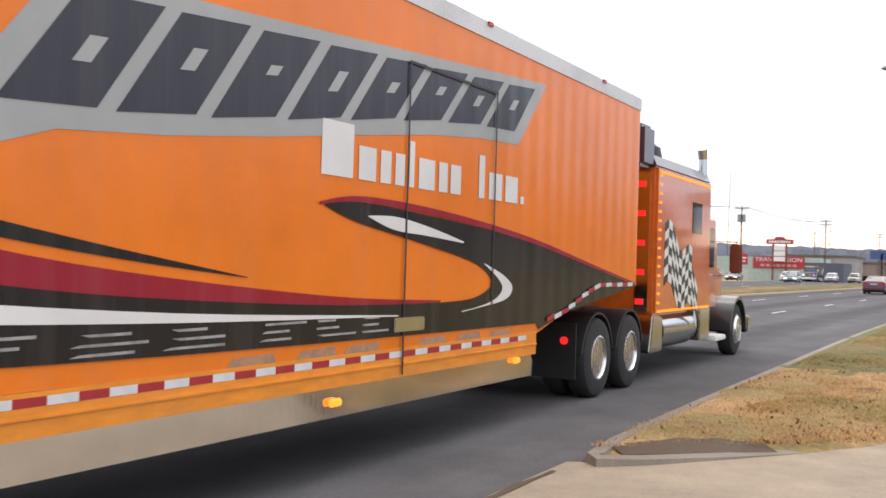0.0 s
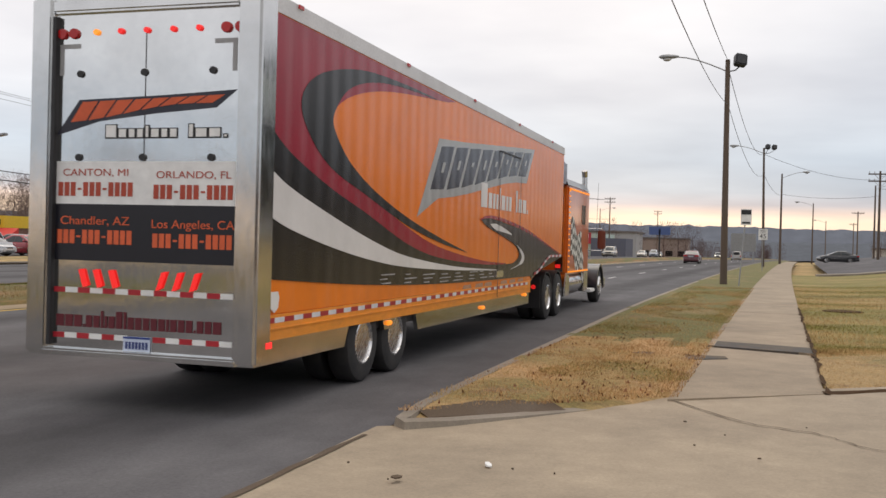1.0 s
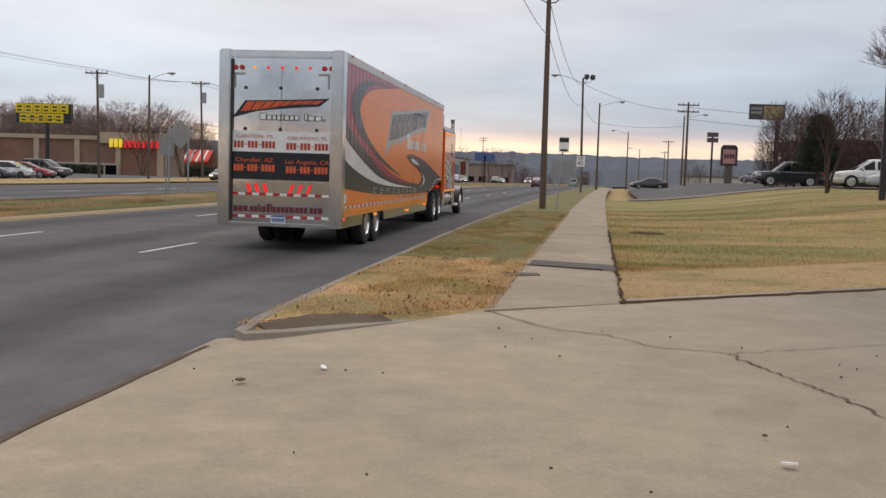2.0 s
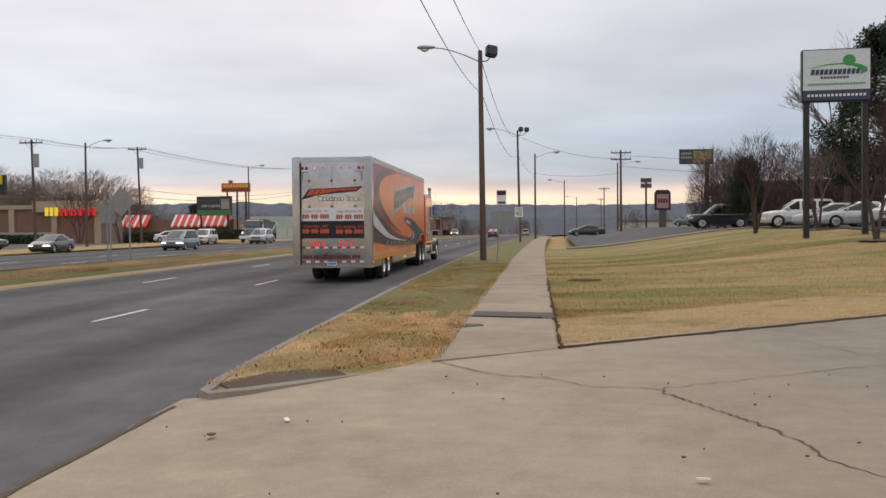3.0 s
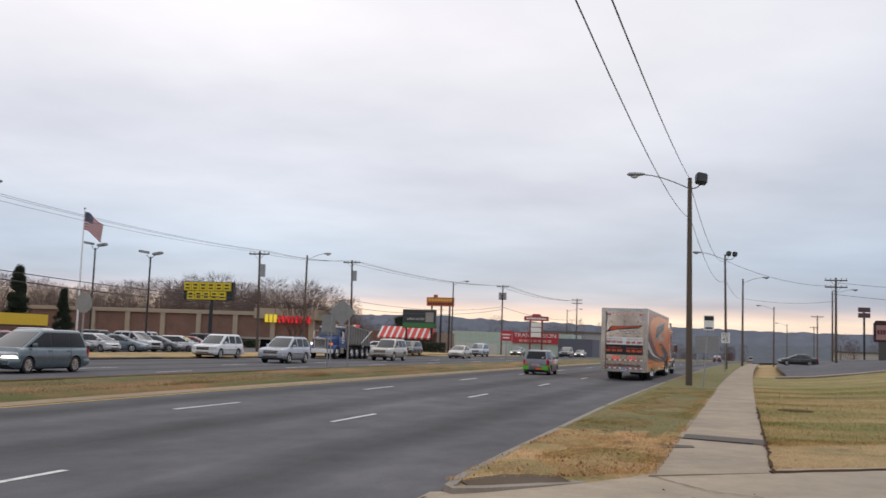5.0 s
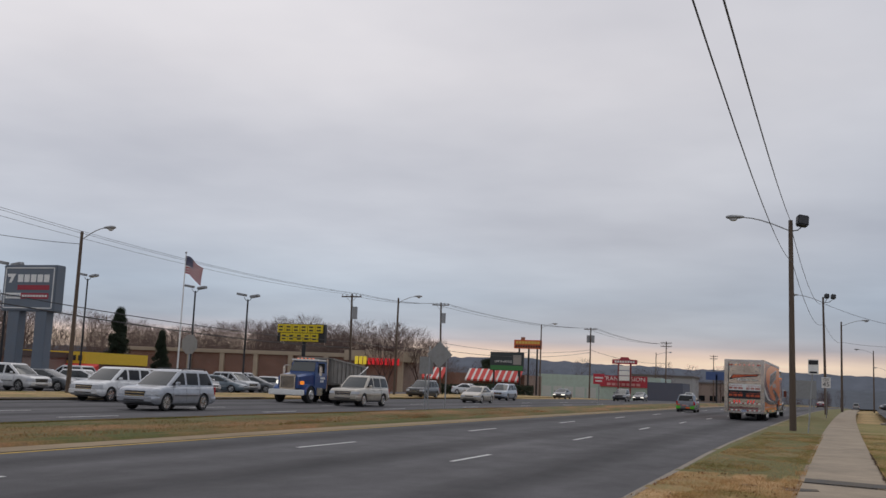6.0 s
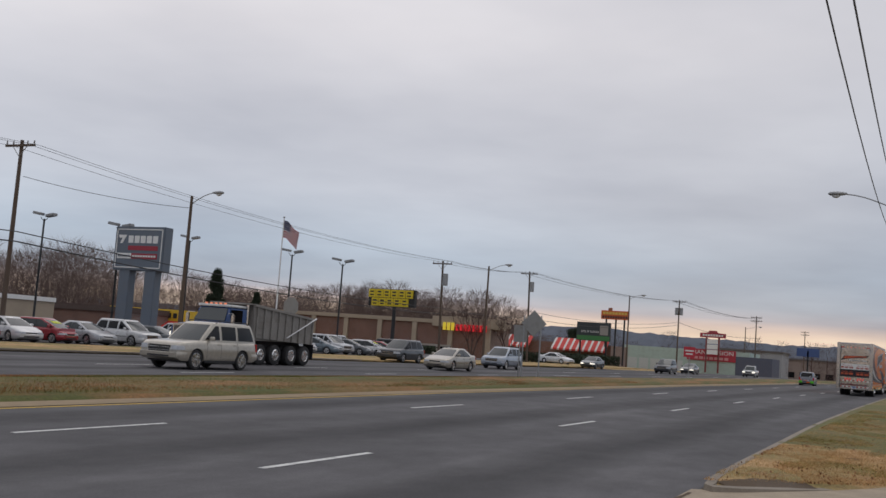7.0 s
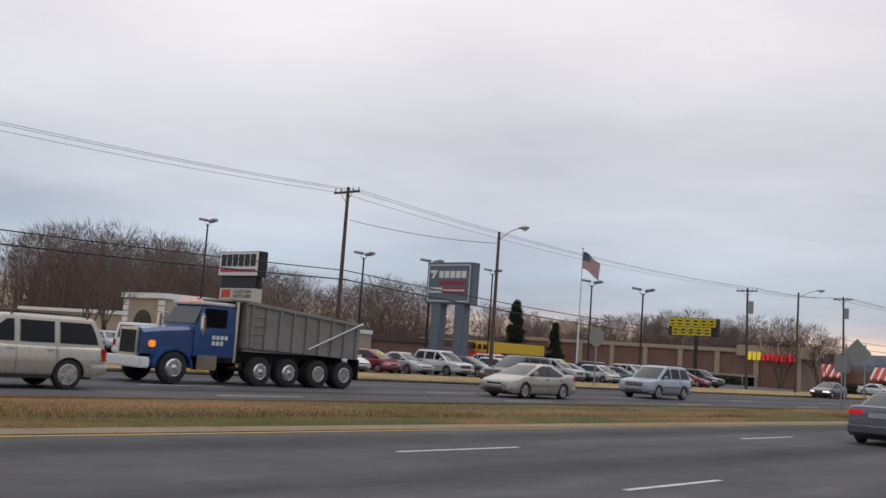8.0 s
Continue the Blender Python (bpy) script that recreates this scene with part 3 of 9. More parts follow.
def new_sidewalk():
    root = new("sidewalk")
    rng = random.Random(3)
    y = 13.6
    first = True
    slabs = []
    while y < 175:
        ln = 6.35 if first else 1.6
        y1 = y + ln
        gap = 0.35 if first else 0.005
        def e(s, yy):
            return (-0.68 if s < 0 else 0.97) + bend_walk(yy)
        bm = bmesh.new()
        dy = 1.15 if first else 0.0
        dy1 = -0.55 if first else (-0.55 if len(slabs) == 1 else 0)
        q = [(e(-1, y), y - (0.1 if first else 0) + (0.0 if not first else 0)), (e(1, y), y + dy + (dy1 if not first else 0)), (e(1, y1), y1 + (dy1 if first else 0) - gap), (e(-1, y1), y1 - gap)]
        prism(bm, q, "z", -0.05, 0.118 + rng.uniform(-0.0015, 0.0015))
        for v in bm.verts:
            v.co.z += fall(y)
        slabs.append(part("slab", bm, CONCRETE, root))
        first = False
        y = y1
    return root


CRACKS = [[(-0.62, 13.55), (0.11, 12.48), (0.75, 12.11), (1.13, 11.62), (1.5, 11.55), (1.87, 11.42)], [(1.87, 11.42), (2.3, 11.72), (2.8, 11.96), (4.51, 13.02), (6.89, 13.95), (9.5, 15.2)], [(1.87, 11.42), (1.95, 11.05), (2.11, 10.63), (2.32, 10.1), (2.47, 9.69), (2.62, 9.0), (2.7, 8.36), (3.0, 7.7), (3.1, 6.9)], [(3.6, 17.2), (4.25, 16.61), (4.63, 15.04), (5.06, 13.22)]]
build_ground()


# ---- wheels ----
WHEELS = {}
# the shade inside a truck wheel's dish is put into this dark colour
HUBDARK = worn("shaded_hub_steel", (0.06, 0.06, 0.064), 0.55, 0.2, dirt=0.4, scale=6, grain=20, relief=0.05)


def wheel_meshes(r, w, style):
    """Meshes of a tyre and its rim, turned round x; the outer face looks to +x."""
    key = (r, w, style)
    if key in WHEELS:
        return WHEELS[key]
    rim = r * (0.56 if style != "car" else 0.70)
    bm = bmesh.new()
    lathe(bm, [(-w / 2, rim), (-w / 2 - 0.005, r * 0.82), (-w * 0.44, r * 0.95), (-w * 0.3, r), (w * 0.3, r), (w * 0.44, r * 0.95), (w / 2 + 0.005, r * 0.82), (w / 2, rim), (w * 0.38, rim * 0.97), (-w / 2, rim * 0.97)], 28)
    a = bm
    b = bmesh.new()
    if style == "car":
        lathe(b, [(w * 0.40, rim * 1.0), (w * 0.46, rim), (w * 0.47, rim * 0.92), (w * 0.40, rim * 0.90)], 24)
        for i in range(5):
            t = 2 * math.pi * i / 5
            m = Matrix.Rotation(t, 4, "X")
            for s in (-0.16, 0.16):
                box(b, w * 0.30, w * 0.46, -0.03, 0.03, rim * 0.12, rim * 0.95, m @ Matrix.Rotation(s, 4, "X"))
        tube(b, (w * 0.3, 0, 0), (w * 0.49, 0, 0), rim * 0.2, rim * 0.16, 12)
    else:
        deep = 0.05 if style == "dual" else 0.42
        lathe(b, [(w * 0.44, rim * 1.0), (w * 0.5, rim * 1.0), (w * 0.52, rim * 0.93), (w * (deep + 0.22), rim * 0.84), (w * (deep + 0.2), rim * 0.82)], 28)
        lathe(b, [(w * (deep - 0.05), rim * 0.42), (w * (deep + 0.18), rim * 0.38), (w * (deep + 0.26), rim * 0.2), (w * (deep + 0.27), 0.01)], 20)
        for i in range(10):
            t = 2 * math.pi * i / 10
            tube(b, (w * deep, rim * 0.62 * math.cos(t), rim * 0.62 * math.sin(t)), (w * deep + 0.03, rim * 0.62 * math.cos(t), rim * 0.62 * math.sin(t)), 0.022, 0.018, 6)
    # dark dish face with vent discs; on cars a black disc for shaded spoke gaps
    hole = bmesh.new()
    n = 10 if style != "car" else 0
    if style != "car":
        dd = w * (0.05 if style == "dual" else 0.36)
        lathe(hole, [(dd + w * 0.16, rim * 0.83), (dd, rim * 0.78), (dd - 0.005, 0.01)], 24)
    if style == "car":
        lathe(hole, [(w * 0.24, rim * 0.97), (w * 0.26, rim * 0.95), (w * 0.27, 0.01)], 20)
    for i in range(n):
        t = 2 * math.pi * (i + 0.5) / n
        d = w * (0.05 if style == "dual" else 0.42) if style != "car" else w * 0.285
        rr = rim * 0.73 if style != "car" else rim * 0.62
        q = 0.034 if style != "car" else rim * 0.17
        tube(hole, (d, rr * math.cos(t), rr * math.sin(t)), (d + 0.006, rr * math.cos(t), rr * math.sin(t)), q, q, 8)
    out = []
    for nm, q, mt in (("wheel", a, RUBBER), ("rim", b, ALU), ("vent_hole", hole, BLACK)):
        bmesh.ops.recalc_face_normals(q, faces=q.faces)
        me = bpy.data.meshes.new(nm)
        q.to_mesh(me); q.free()
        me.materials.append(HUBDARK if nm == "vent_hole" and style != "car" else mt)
        me.shade_smooth(); me.set_sharp_from_angle(angle=radians(35))
        out.append(me)
    WHEELS[key] = out
    return out


SPIN = []


def wheel(parent, x, y, r, w, style="car", rimmat=None):
    """A wheel with its rim; on the side of -x it is turned about."""
    t, rim, hole = wheel_meshes(r, w, style)
    ob = new("wheel", t)
    ob.parent = parent
    ob.matrix_basis = pose(x, y, r, 0, 0, 0 if x > 0 else 180)
    q = new("rim", rim); q.parent = ob
    h = new("vent_hole", hole); h.parent = ob
    SPIN.append((parent, ob, x, y, r))
    return ob


# ---- the orange lorry: tractor and trailer ----
ORANGE = (0.82, 0.20, 0.014)
TR_ORANGE = trailer_mat(ORANGE)
TR_YELLOW = worn("yellow_orange_rail", (0.78, 0.27, 0.025), 0.45, dirt=0.3, scale=2, grain=12, relief=0.05, stretch=(1, 0.3, 1))
TR_RED = trailer_mat((0.30, 0.012, 0.03), "dark_red_film")
TR_BLACK = trailer_mat((0.013, 0.011, 0.011), "black_film")
TR_WHITE = trailer_mat((0.72, 0.71, 0.70), "white_film")
TR_GREY = trailer_mat((0.36, 0.37, 0.37), "grey_film")
TR_NAVY = trailer_mat((0.028, 0.028, 0.042), "navy_film")
SIDE = 1.29


def side_decal(name, poly, layer, mat, parent, label=""):
    bm = bmesh.new()
    prism(bm, poly, "x", SIDE + 0.004 * layer - 0.003, SIDE + 0.004 * layer)
    return part(name, bm, mat, parent, label)


def band(top, bottom, k=6):
    return smooth_line(top, k) + smooth_line(bottom, k)[::-1]


def slab_letters(n, x0, x1, z0, z1, slant, gap):
    """n plain slanted blocks that fill a word's place."""
    w = (x1 - x0) / n
    return [[(x0 + i * w + gap, z0(x0 + i * w)), (x0 + (i + 1) * w - gap, z0(x0 + (i + 1) * w)), (x0 + (i + 1) * w - gap + slant, z1(x0 + (i + 1) * w)), (x0 + i * w + gap + slant, z1(x0 + i * w))] for i in range(n)]


def build_trailer():
    root = thing("semi_trailer", pose(0, 0, 0), "long orange box trailer with dark swooshes and polished back", "trailer")
    R0, R1, TOP = -2.82, 12.6, 4.12
    bm = bmesh.new()
    prism(bm, [(R0, 0.98), (9.15, 0.95), (9.9, 1.15), (12.6, 1.45), (12.6, TOP - 0.1), (R0, TOP - 0.1)], "x", -SIDE, SIDE)
    body = part("body", bm, TR_ORANGE, root, "orange painted box with rippled wall panels", bevel=0.015)
    bm = bmesh.new()
    box(bm, -SIDE - 0.01, SIDE + 0.012, R0, R1 + 0.02, TOP - 0.2, TOP)
    part("roof_rail", bm, worn("pale_alu", (0.62, 0.62, 0.62), 0.4, 0.3, dirt=0.3), root, "pale aluminium roof rail", bevel=0.02)
    for i in range(5):
        bm = bmesh.new()
        box(bm, SIDE + 0.012, SIDE + 0.03, R0 + 0.6 + i * 3.3, R0 + 0.70 + i * 3.3, TOP - 0.05, TOP - 0.01)
        part("clearance_light", bm, RED_LENS, root)
    # side rail, steel skirt and wheel opening
    for s in (-1, 1):
        bm = bmesh.new()
        x0, x1 = (SIDE - 0.06, SIDE + 0.006) if s > 0 else (-SIDE - 0.006, -SIDE + 0.06)
        box(bm, x0, x1, R0, 9.1, 0.73, 0.98)
        part("side_rail", bm, TR_YELLOW, root, "yellow-orange lower rail")
        bm = bmesh.new()
        box(bm, x0 + 0.006 * s, x1 + 0.012 * s, R0, 9.1, 0.835, 0.85)
        part("rail_rib", bm, TR_YELLOW, root)
        for a, b in ((R0, -0.66), (1.85, 9.0)):
            bm = bmesh.new()
            prism(bm, [(a, 0.5), (b - (0.12 if a < 0 else 0), 0.5), (b, 0.73), (a - (0.12 if a > 0 else 0), 0.73)], "x", x0, x1 - 0.01 * s)
            part("skirt", bm, CHROME, root, "dented polished skirt")
        bm = bmesh.new()
        prism(bm, [(0.42, 0.73), (0.5, 0.6), (0.72, 0.6), (0.82, 0.73)], "x", x0, x1)
        part("fender_plate", bm, CHROME, root)
    bm = bmesh.new()
    box(bm, -SIDE + 0.07, SIDE - 0.07, R0 + 0.1, 9.0, 0.62, 0.98)
    box(bm, -0.5, 0.5, R0 + 0.3, 12.2, 0.95, 1.3)
    box(bm, -0.55, -0.35, -1.4, 2.6, 0.42, 0.7); box(bm, 0.35, 0.55, -1.4, 2.6, 0.42, 0.7)
    for y in (-0.08, 1.04):
        tube(bm, (-1.1, y, 0.5), (1.1, y, 0.5), 0.07, 0.07, 8)
    part("underframe", bm, DARK, root, "black steel underframe")
    # side lamps
    for y, z in ((0.62, 0.68), (5.25, 0.62), (8.55, 0.70)):
        bm = bmesh.new()
        box(bm, SIDE, SIDE + 0.045, y - 0.07, y + 0.07, z - 0.03, z + 0.03)
        part("side_lamp", bm, AMBER_LIT, root, "lit amber side lamp", bevel=0.012)
    bm = bmesh.new(); box(bm, SIDE + 0.004, SIDE + 0.03, R0 + 0.05, R0 + 0.17, 0.66, 0.72)
    part("marker_lamp", bm, RED_GLOW, root, "small red lamp")
    # reflective tape: single red and white lengths
    tapes = {}
    for k, c in (("r", flat((0.36, 0.02, 0.03), 0.4)), ("w", flat((0.62, 0.63, 0.66), 0.35))):
        q = bmesh.new(); box(q, 0, 0.004, -0.105, 0.105, -0.026, 0.026)
        ob = part("reflector", q, c)
        tapes[k] = ob.data
        bpy.data.objects.remove(ob)
    for i in range(56):
        y = R0 + 0.15 + i * 0.215
        if y > 8.9:
            break
        o = new("reflector", tapes["rw"[i % 2]]); o.parent = root; o.location = (SIDE + 0.004, y, 0.925)
    for i in range(14):
        y = 9.45 + i * 0.215
        o = new("reflector", tapes["rw"[i % 2]]); o.parent = root
        z = 1.12 + 0.36 * ss(9.4, 11.2, y)
        o.matrix_basis = pose(SIDE + 0.026, y, z, 10 if y < 11 else 2)
    # swooshes
    red_low = [(-2.82, 2.86), (-2.3, 2.6), (-1.28, 2.3), (-0.22, 2.06), (1.28, 1.70), (2.75, 1.50), (5.15, 1.37), (6.9, 1.35)]
    side_decal("red_swoosh", smooth_line([(-2.82, 3.93), (0, 3.93), (3.4, 3.92)], 3) + smooth_line([(3.0, 3.86), (0.2, 3.6), (-1.2, 3.2), (-1.3, 2.6), (-0.24, 2.31), (1.26, 1.93), (2.74, 1.66), (5.15, 1.44), (6.9, 1.37)], 6) + smooth_line(red_low, 6)[::-1], 1, TR_RED, root)
    side_decal("black_ring", band([(2.4, 3.82), (1.08, 3.82), (-0.45, 3.75), (-1.6, 3.52), (-2.07, 3.2), (-1.9, 2.86), (-1.3, 2.53), (-0.24, 2.28), (1.26, 1.95), (2.74, 1.73), (4.2, 1.58)],
                                  [(2.4, 3.815), (0.9, 3.76), (-0.1, 3.66), (-0.85, 3.46), (-1.25, 3.12), (-1.16, 2.9), (-0.71, 2.61), (0.1, 2.33), (1.3, 2.05), (2.74, 1.80), (4.2, 1.585)], 6), 2, TR_BLACK, root)
    side_decal("black_sweep", smooth_line(red_low, 6)[:-1] + smooth_line([(6.9, 1.35), (7.55, 1.38), (7.95, 1.52), (7.6, 1.71), (6.6, 1.87), (5.5, 2.02), (5.05, 2.13)], 5) + smooth_line([(5.05, 2.15), (5.9, 2.17), (8.88, 1.97), (10.8, 1.70), (12.58, 1.46)], 5) + [(9.9, 1.16), (9.15, 1.0)] + smooth_line([(9.1, 1.07), (3.6, 1.10), (0.0, 1.19), (-2.82, 1.34)], 4), 3, TR_BLACK, root)
    side_decal("red_edge", band([(4.98, 2.15), (5.6, 2.23), (7.0, 2.18), (8.88, 2.01), (10.8, 1.74), (12.58, 1.49)], [(4.98, 2.13), (5.6, 2.18), (7.0, 2.12), (8.88, 1.955), (10.8, 1.70), (12.58, 1.47)], 5), 4, TR_RED, root)
    side_decal("white_sweep", band([(-2.82, 2.45), (-2.33, 2.26), (-1.27, 2.0), (0.0, 1.73), (1.3, 1.53), (3.55, 1.36), (6.15, 1.26)], [(-2.82, 1.98), (-2.33, 1.84), (-1.25, 1.65), (0, 1.49), (1.31, 1.385), (3.56, 1.30), (6.15, 1.25)], 5), 4, TR_WHITE, root)
    side_decal("white_hook", band([(5.65, 2.08), (6.1, 2.09), (6.7, 2.02), (7.3, 1.92)], [(5.65, 2.07), (6.05, 1.98), (6.6, 1.95), (7.3, 1.905)], 5), 4, TR_WHITE, root)
    side_decal("white_curl", band([(7.75, 1.72), (8.2, 1.60), (8.42, 1.47), (8.2, 1.34), (7.3, 1.26)], [(7.75, 1.71), (8.05, 1.58), (8.18, 1.46), (7.95, 1.34), (7.3, 1.25)], 5), 4, TR_WHITE, root)
    # wordmark: a grey slanted banner with dark blocks, and a row of pale bars beneath
    def low(u):
        return 2.42 + 0.62 * ss(1.8, 8.6, u)
    def high(u):
        return 3.22 + 0.075 * (u - 2.6)
    ban = [(1.66, 2.08)] + [(u, low(u) - 0.06) for u in (2.6, 3.4, 4.4, 5.4, 6.6, 7.6, 8.5)] + [(9.2, high(9.2) + 0.02)] + [(u, high(u) + 0.03) for u in (8, 6, 4)] + [(2.6, high(2.6) + 0.05)]
    side_decal("wordmark_banner", ban, 1, TR_GREY, root, "grey slanted wordmark banner")
    for i, q in enumerate(slab_letters(8, 2.15, 8.45, lambda u: low(u) + 0.07, lambda u: high(u + 0.5) - 0.06, 0.5, 0.07)):
        side_decal("wordmark_block", q, 2, TR_NAVY, root)
        def slot(u0, u1, v0, v1):
            def at(u, v):
                a, b = [q[0][j] + (q[1][j] - q[0][j]) * u for j in (0, 1)], [q[3][j] + (q[2][j] - q[3][j]) * u for j in (0, 1)]
                return (a[0] + (b[0] - a[0]) * v, a[1] + (b[1] - a[1]) * v)
            side_decal("wordmark_slot", [at(u0, v0), at(u1, v0), at(u1, v1), at(u0, v1)], 3, TR_GREY, root)
        slot(0.42, 0.62, 0.38 + 0.06 * (i % 3), 0.62 + 0.05 * (i % 2))
    for a, b, h in ((5.0, 5.42, 0.42), (5.5, 5.75, 0.27), (5.82, 5.98, 0.27), (6.05, 6.2, 0.27), (6.28, 6.36, 0.4), (6.44, 6.72, 0.27), (6.8, 6.96, 0.27), (7.02, 7.22, 0.27), (7.6, 7.72, 0.42), (7.82, 8.12, 0.27), (8.2, 8.5, 0.27), (8.58, 8.66, 0.08)):
        side_decal("name_bar", [(a, 2.36), (b, 2.36), (b, 2.36 + h), (a, 2.36 + h)], 2, TR_WHITE, root)
    rng = random.Random(40)
    faded = worn("faded_white", (0.34, 0.33, 0.32), 0.7, dirt=0.9, scale=7, dirtcol=(0.05, 0.05, 0.05))
    for a in (0.2, 1.1, 1.9, 2.7, 3.4, 4.3, 4.9, 5.5):
        for j in range(3):
            w = rng.uniform(0.12, 0.42)
            z = 1.135 + j * 0.055 + 0.05 * ss(3.0, 0.0, a)
            side_decal("worn_line", [(a + rng.uniform(0, 0.2), z), (a + 0.2 + w, z), (a + 0.2 + w, z + 0.018), (a + 0.1, z + 0.016)], 4, faded, root)
    # badge near the back, faint worn script above the tape, door seams and latch
    side_decal("badge", [(-2.68, 1.05), (-2.60, 1.0), (-2.52, 1.05), (-2.50, 1.16), (-2.53, 1.21), (-2.67, 1.21), (-2.70, 1.16)], 5, TR_WHITE, root, "small white shield badge")
    for a in (4.0, 4.75, 5.35, 6.5, 7.2, 7.9):
        side_decal("faded_script", [(a, 0.962), (a + 0.55, 0.962), (a + 0.5, 1.05), (a + 0.08, 1.04)], 1, worn("faded_grey", (0.42, 0.22, 0.12), 0.7, dirt=0.8, scale=9), root)
    for u in (6.22, 7.92):
        side_decal("door_seam", [(u, 0.75 if u < 7 else 1.3), (u + 0.022, 0.75 if u < 7 else 1.3), (u + 0.022, 3.42), (u, 3.42)], 6, DARK, root)
    side_decal("door_seam", [(6.22, 3.42), (7.95, 3.42), (7.95, 3.445), (6.22, 3.445)], 6, DARK, root)
    bm = bmesh.new(); box(bm, SIDE, SIDE + 0.05, 6.05, 6.55, 1.12, 1.24)
    part("latch", bm, CHROME, root, "polished latch box", bevel=0.01)
    # polished back: two deep corner posts, header, panel, bumper
    for s in (-1, 1):
        bm = bmesh.new()
        box(bm, min(s * 0.99, s * 1.235), max(s * 0.99, s * 1.235), R0 - 0.17, R0 + 0.16, 0.5, TOP)
        part("corner_post", bm, CHROME, root, "polished steel corner post", bevel=0.03)
    bm = bmesh.new(); box(bm, -1.0, 1.0, R0 - 0.16, R0 + 0.05, TOP - 0.17, TOP - 0.03)
    part("header", bm, CHROME, root, "polished header", bevel=0.025)
    bm = bmesh.new(); box(bm, -1.0, 1.0, R0 - 0.09, R0, 0.56, TOP - 0.17)
    pol = chrome_mat("mirror_panel", (0.80, 0.79, 0.77), 0.07)
    part("back_panel", bm, pol, root, "mirror-polished back panel")
    bm = bmesh.new(); box(bm, -1.0, -0.96, R0 - 0.15, R0 - 0.09, 0.6, TOP - 0.2)
    part("shadow_gap", bm, DARK, root)
    bm = bmesh.new(); box(bm, -1.05, 1.05, R0 - 0.19, R0 + 0.1, 0.5, 0.57)
    part("bumper", bm, CHROME, root, "bright steel bumper sill", bevel=0.02)
    yb = R0 - 0.09

    def back(name, x0, x1, z0, z1, mat, layer=1, label="", slant=0.0):
        q = bmesh.new()
        prism(q, [(x0, z0), (x1, z0), (x1 + slant, z1), (x0 + slant, z1)], "y", yb - 0.004 * layer, yb - 0.004 * layer + 0.003)
        return part(name, q, mat, root, label)
    for x, z in ((-0.92, 3.75), (-0.79, 3.75), (0.84, 3.75), (0.98, 3.75)):
        q = bmesh.new(); tube(q, (x, yb, z), (x, yb - 0.03, z), 0.055, 0.05, 16)
        part("tail_lamp", q, RED_LENS, root, "round red lens")
    for i, x in enumerate((-0.54, -0.27, 0.01, 0.29, 0.56)):
        q = bmesh.new(); tube(q, (x, yb, 3.755), (x, yb - 0.03, 3.755), 0.032, 0.028, 12)
        part("marker_lamp", q, AMBER_LIT if i == 0 else RED_LIT, root, "lit marker lamp")
    for x in (-0.71, -0.01, 0.71):
        for z in (3.34, 2.5):
            q = bmesh.new(); tube(q, (x, yb, z), (x, yb - 0.02, z), 0.036, 0.036, 12)
            part("rubber_plug", q, BLACK, root)
    grey = flat((0.32, 0.32, 0.32), 0.5)
    for s in (-1, 1):
        back("grey_corner", min(s * 0.95, s * 0.72), max(s * 0.95, s * 0.72), 3.60, 3.645, grey)
        back("grey_corner", min(s * 0.95, s * 0.905), max(s * 0.95, s * 0.905), 3.33, 3.60, grey)
    back("seam", -0.004, 0.004, 2.46, 3.75, DARK)
    # back wordmark: dark-edged orange blocks
    def lo2(u):
        return 2.83 + 0.17 * ss(-0.9, 0.5, u)
    def hi2(u):
        return 3.06 + 0.03 * (u + 0.9)
    q = bmesh.new()
    prism(q, [(-0.98, 2.72), (-0.5, 2.86), (0.1, 2.93), (0.75, 2.98), (0.96, 3.15), (0.2, 3.11), (-0.72, 3.08)], "y", yb - 0.004, yb - 0.001)
    part("wordmark_banner", q, TR_NAVY, root, "dark slanted wordmark banner")
    for p in slab_letters(8, -0.82, 0.72, lambda u: lo2(u) + 0.025, lambda u: hi2(u) - 0.005, 0.13, 0.012):
        q = bmesh.new(); prism(q, p, "y", yb - 0.008, yb - 0.005)
        part("wordmark_block", q, flat((0.62, 0.10, 0.03), 0.45), root)
    for a, b, h in ((-0.42, -0.30, 0.13), (-0.28, -0.19, 0.09), (-0.17, -0.10, 0.09), (-0.08, -0.01, 0.09), (0.01, 0.05, 0.12), (0.07, 0.16, 0.09), (0.18, 0.25, 0.09), (0.27, 0.35, 0.09), (0.47, 0.52, 0.13), (0.54, 0.66, 0.09), (0.68, 0.8, 0.09), (0.83, 0.87, 0.03)):
        back("name_bar", a - 0.008, b + 0.008, 2.685, 2.70 + h, DARK, 1)
        back("name_bar", a + 0.006, b - 0.006, 2.70, 2.69 + h, WHITE, 2)
    back("white_panel", -0.965, 0.985, 2.03, 2.46, WHITE, 1, "white lettered panel")
    back("black_panel", -0.965, 0.985, 1.46, 2.03, flat((0.012, 0.012, 0.018), 0.35), 1, "black lettered panel")
    redink, orink = flat((0.42, 0.06, 0.03), 0.5), flat((0.70, 0.12, 0.04), 0.5)
    for txt, x, z, sz, ink, w in (("CANTON, MI", -0.52, 2.345, 0.1, redink, 0.72), ("ORLANDO, FL", 0.53, 2.325, 0.1, redink, 0.78), ("Chandler, AZ", -0.52, 1.86, 0.12, orink, 0.76), ("Los Angeles, CA", 0.53, 1.84, 0.12, orink, 0.86)):
        lettering(txt, sz, ink, root, pose(x, yb - 0.008, z, 90), width=w, depth=0.001)
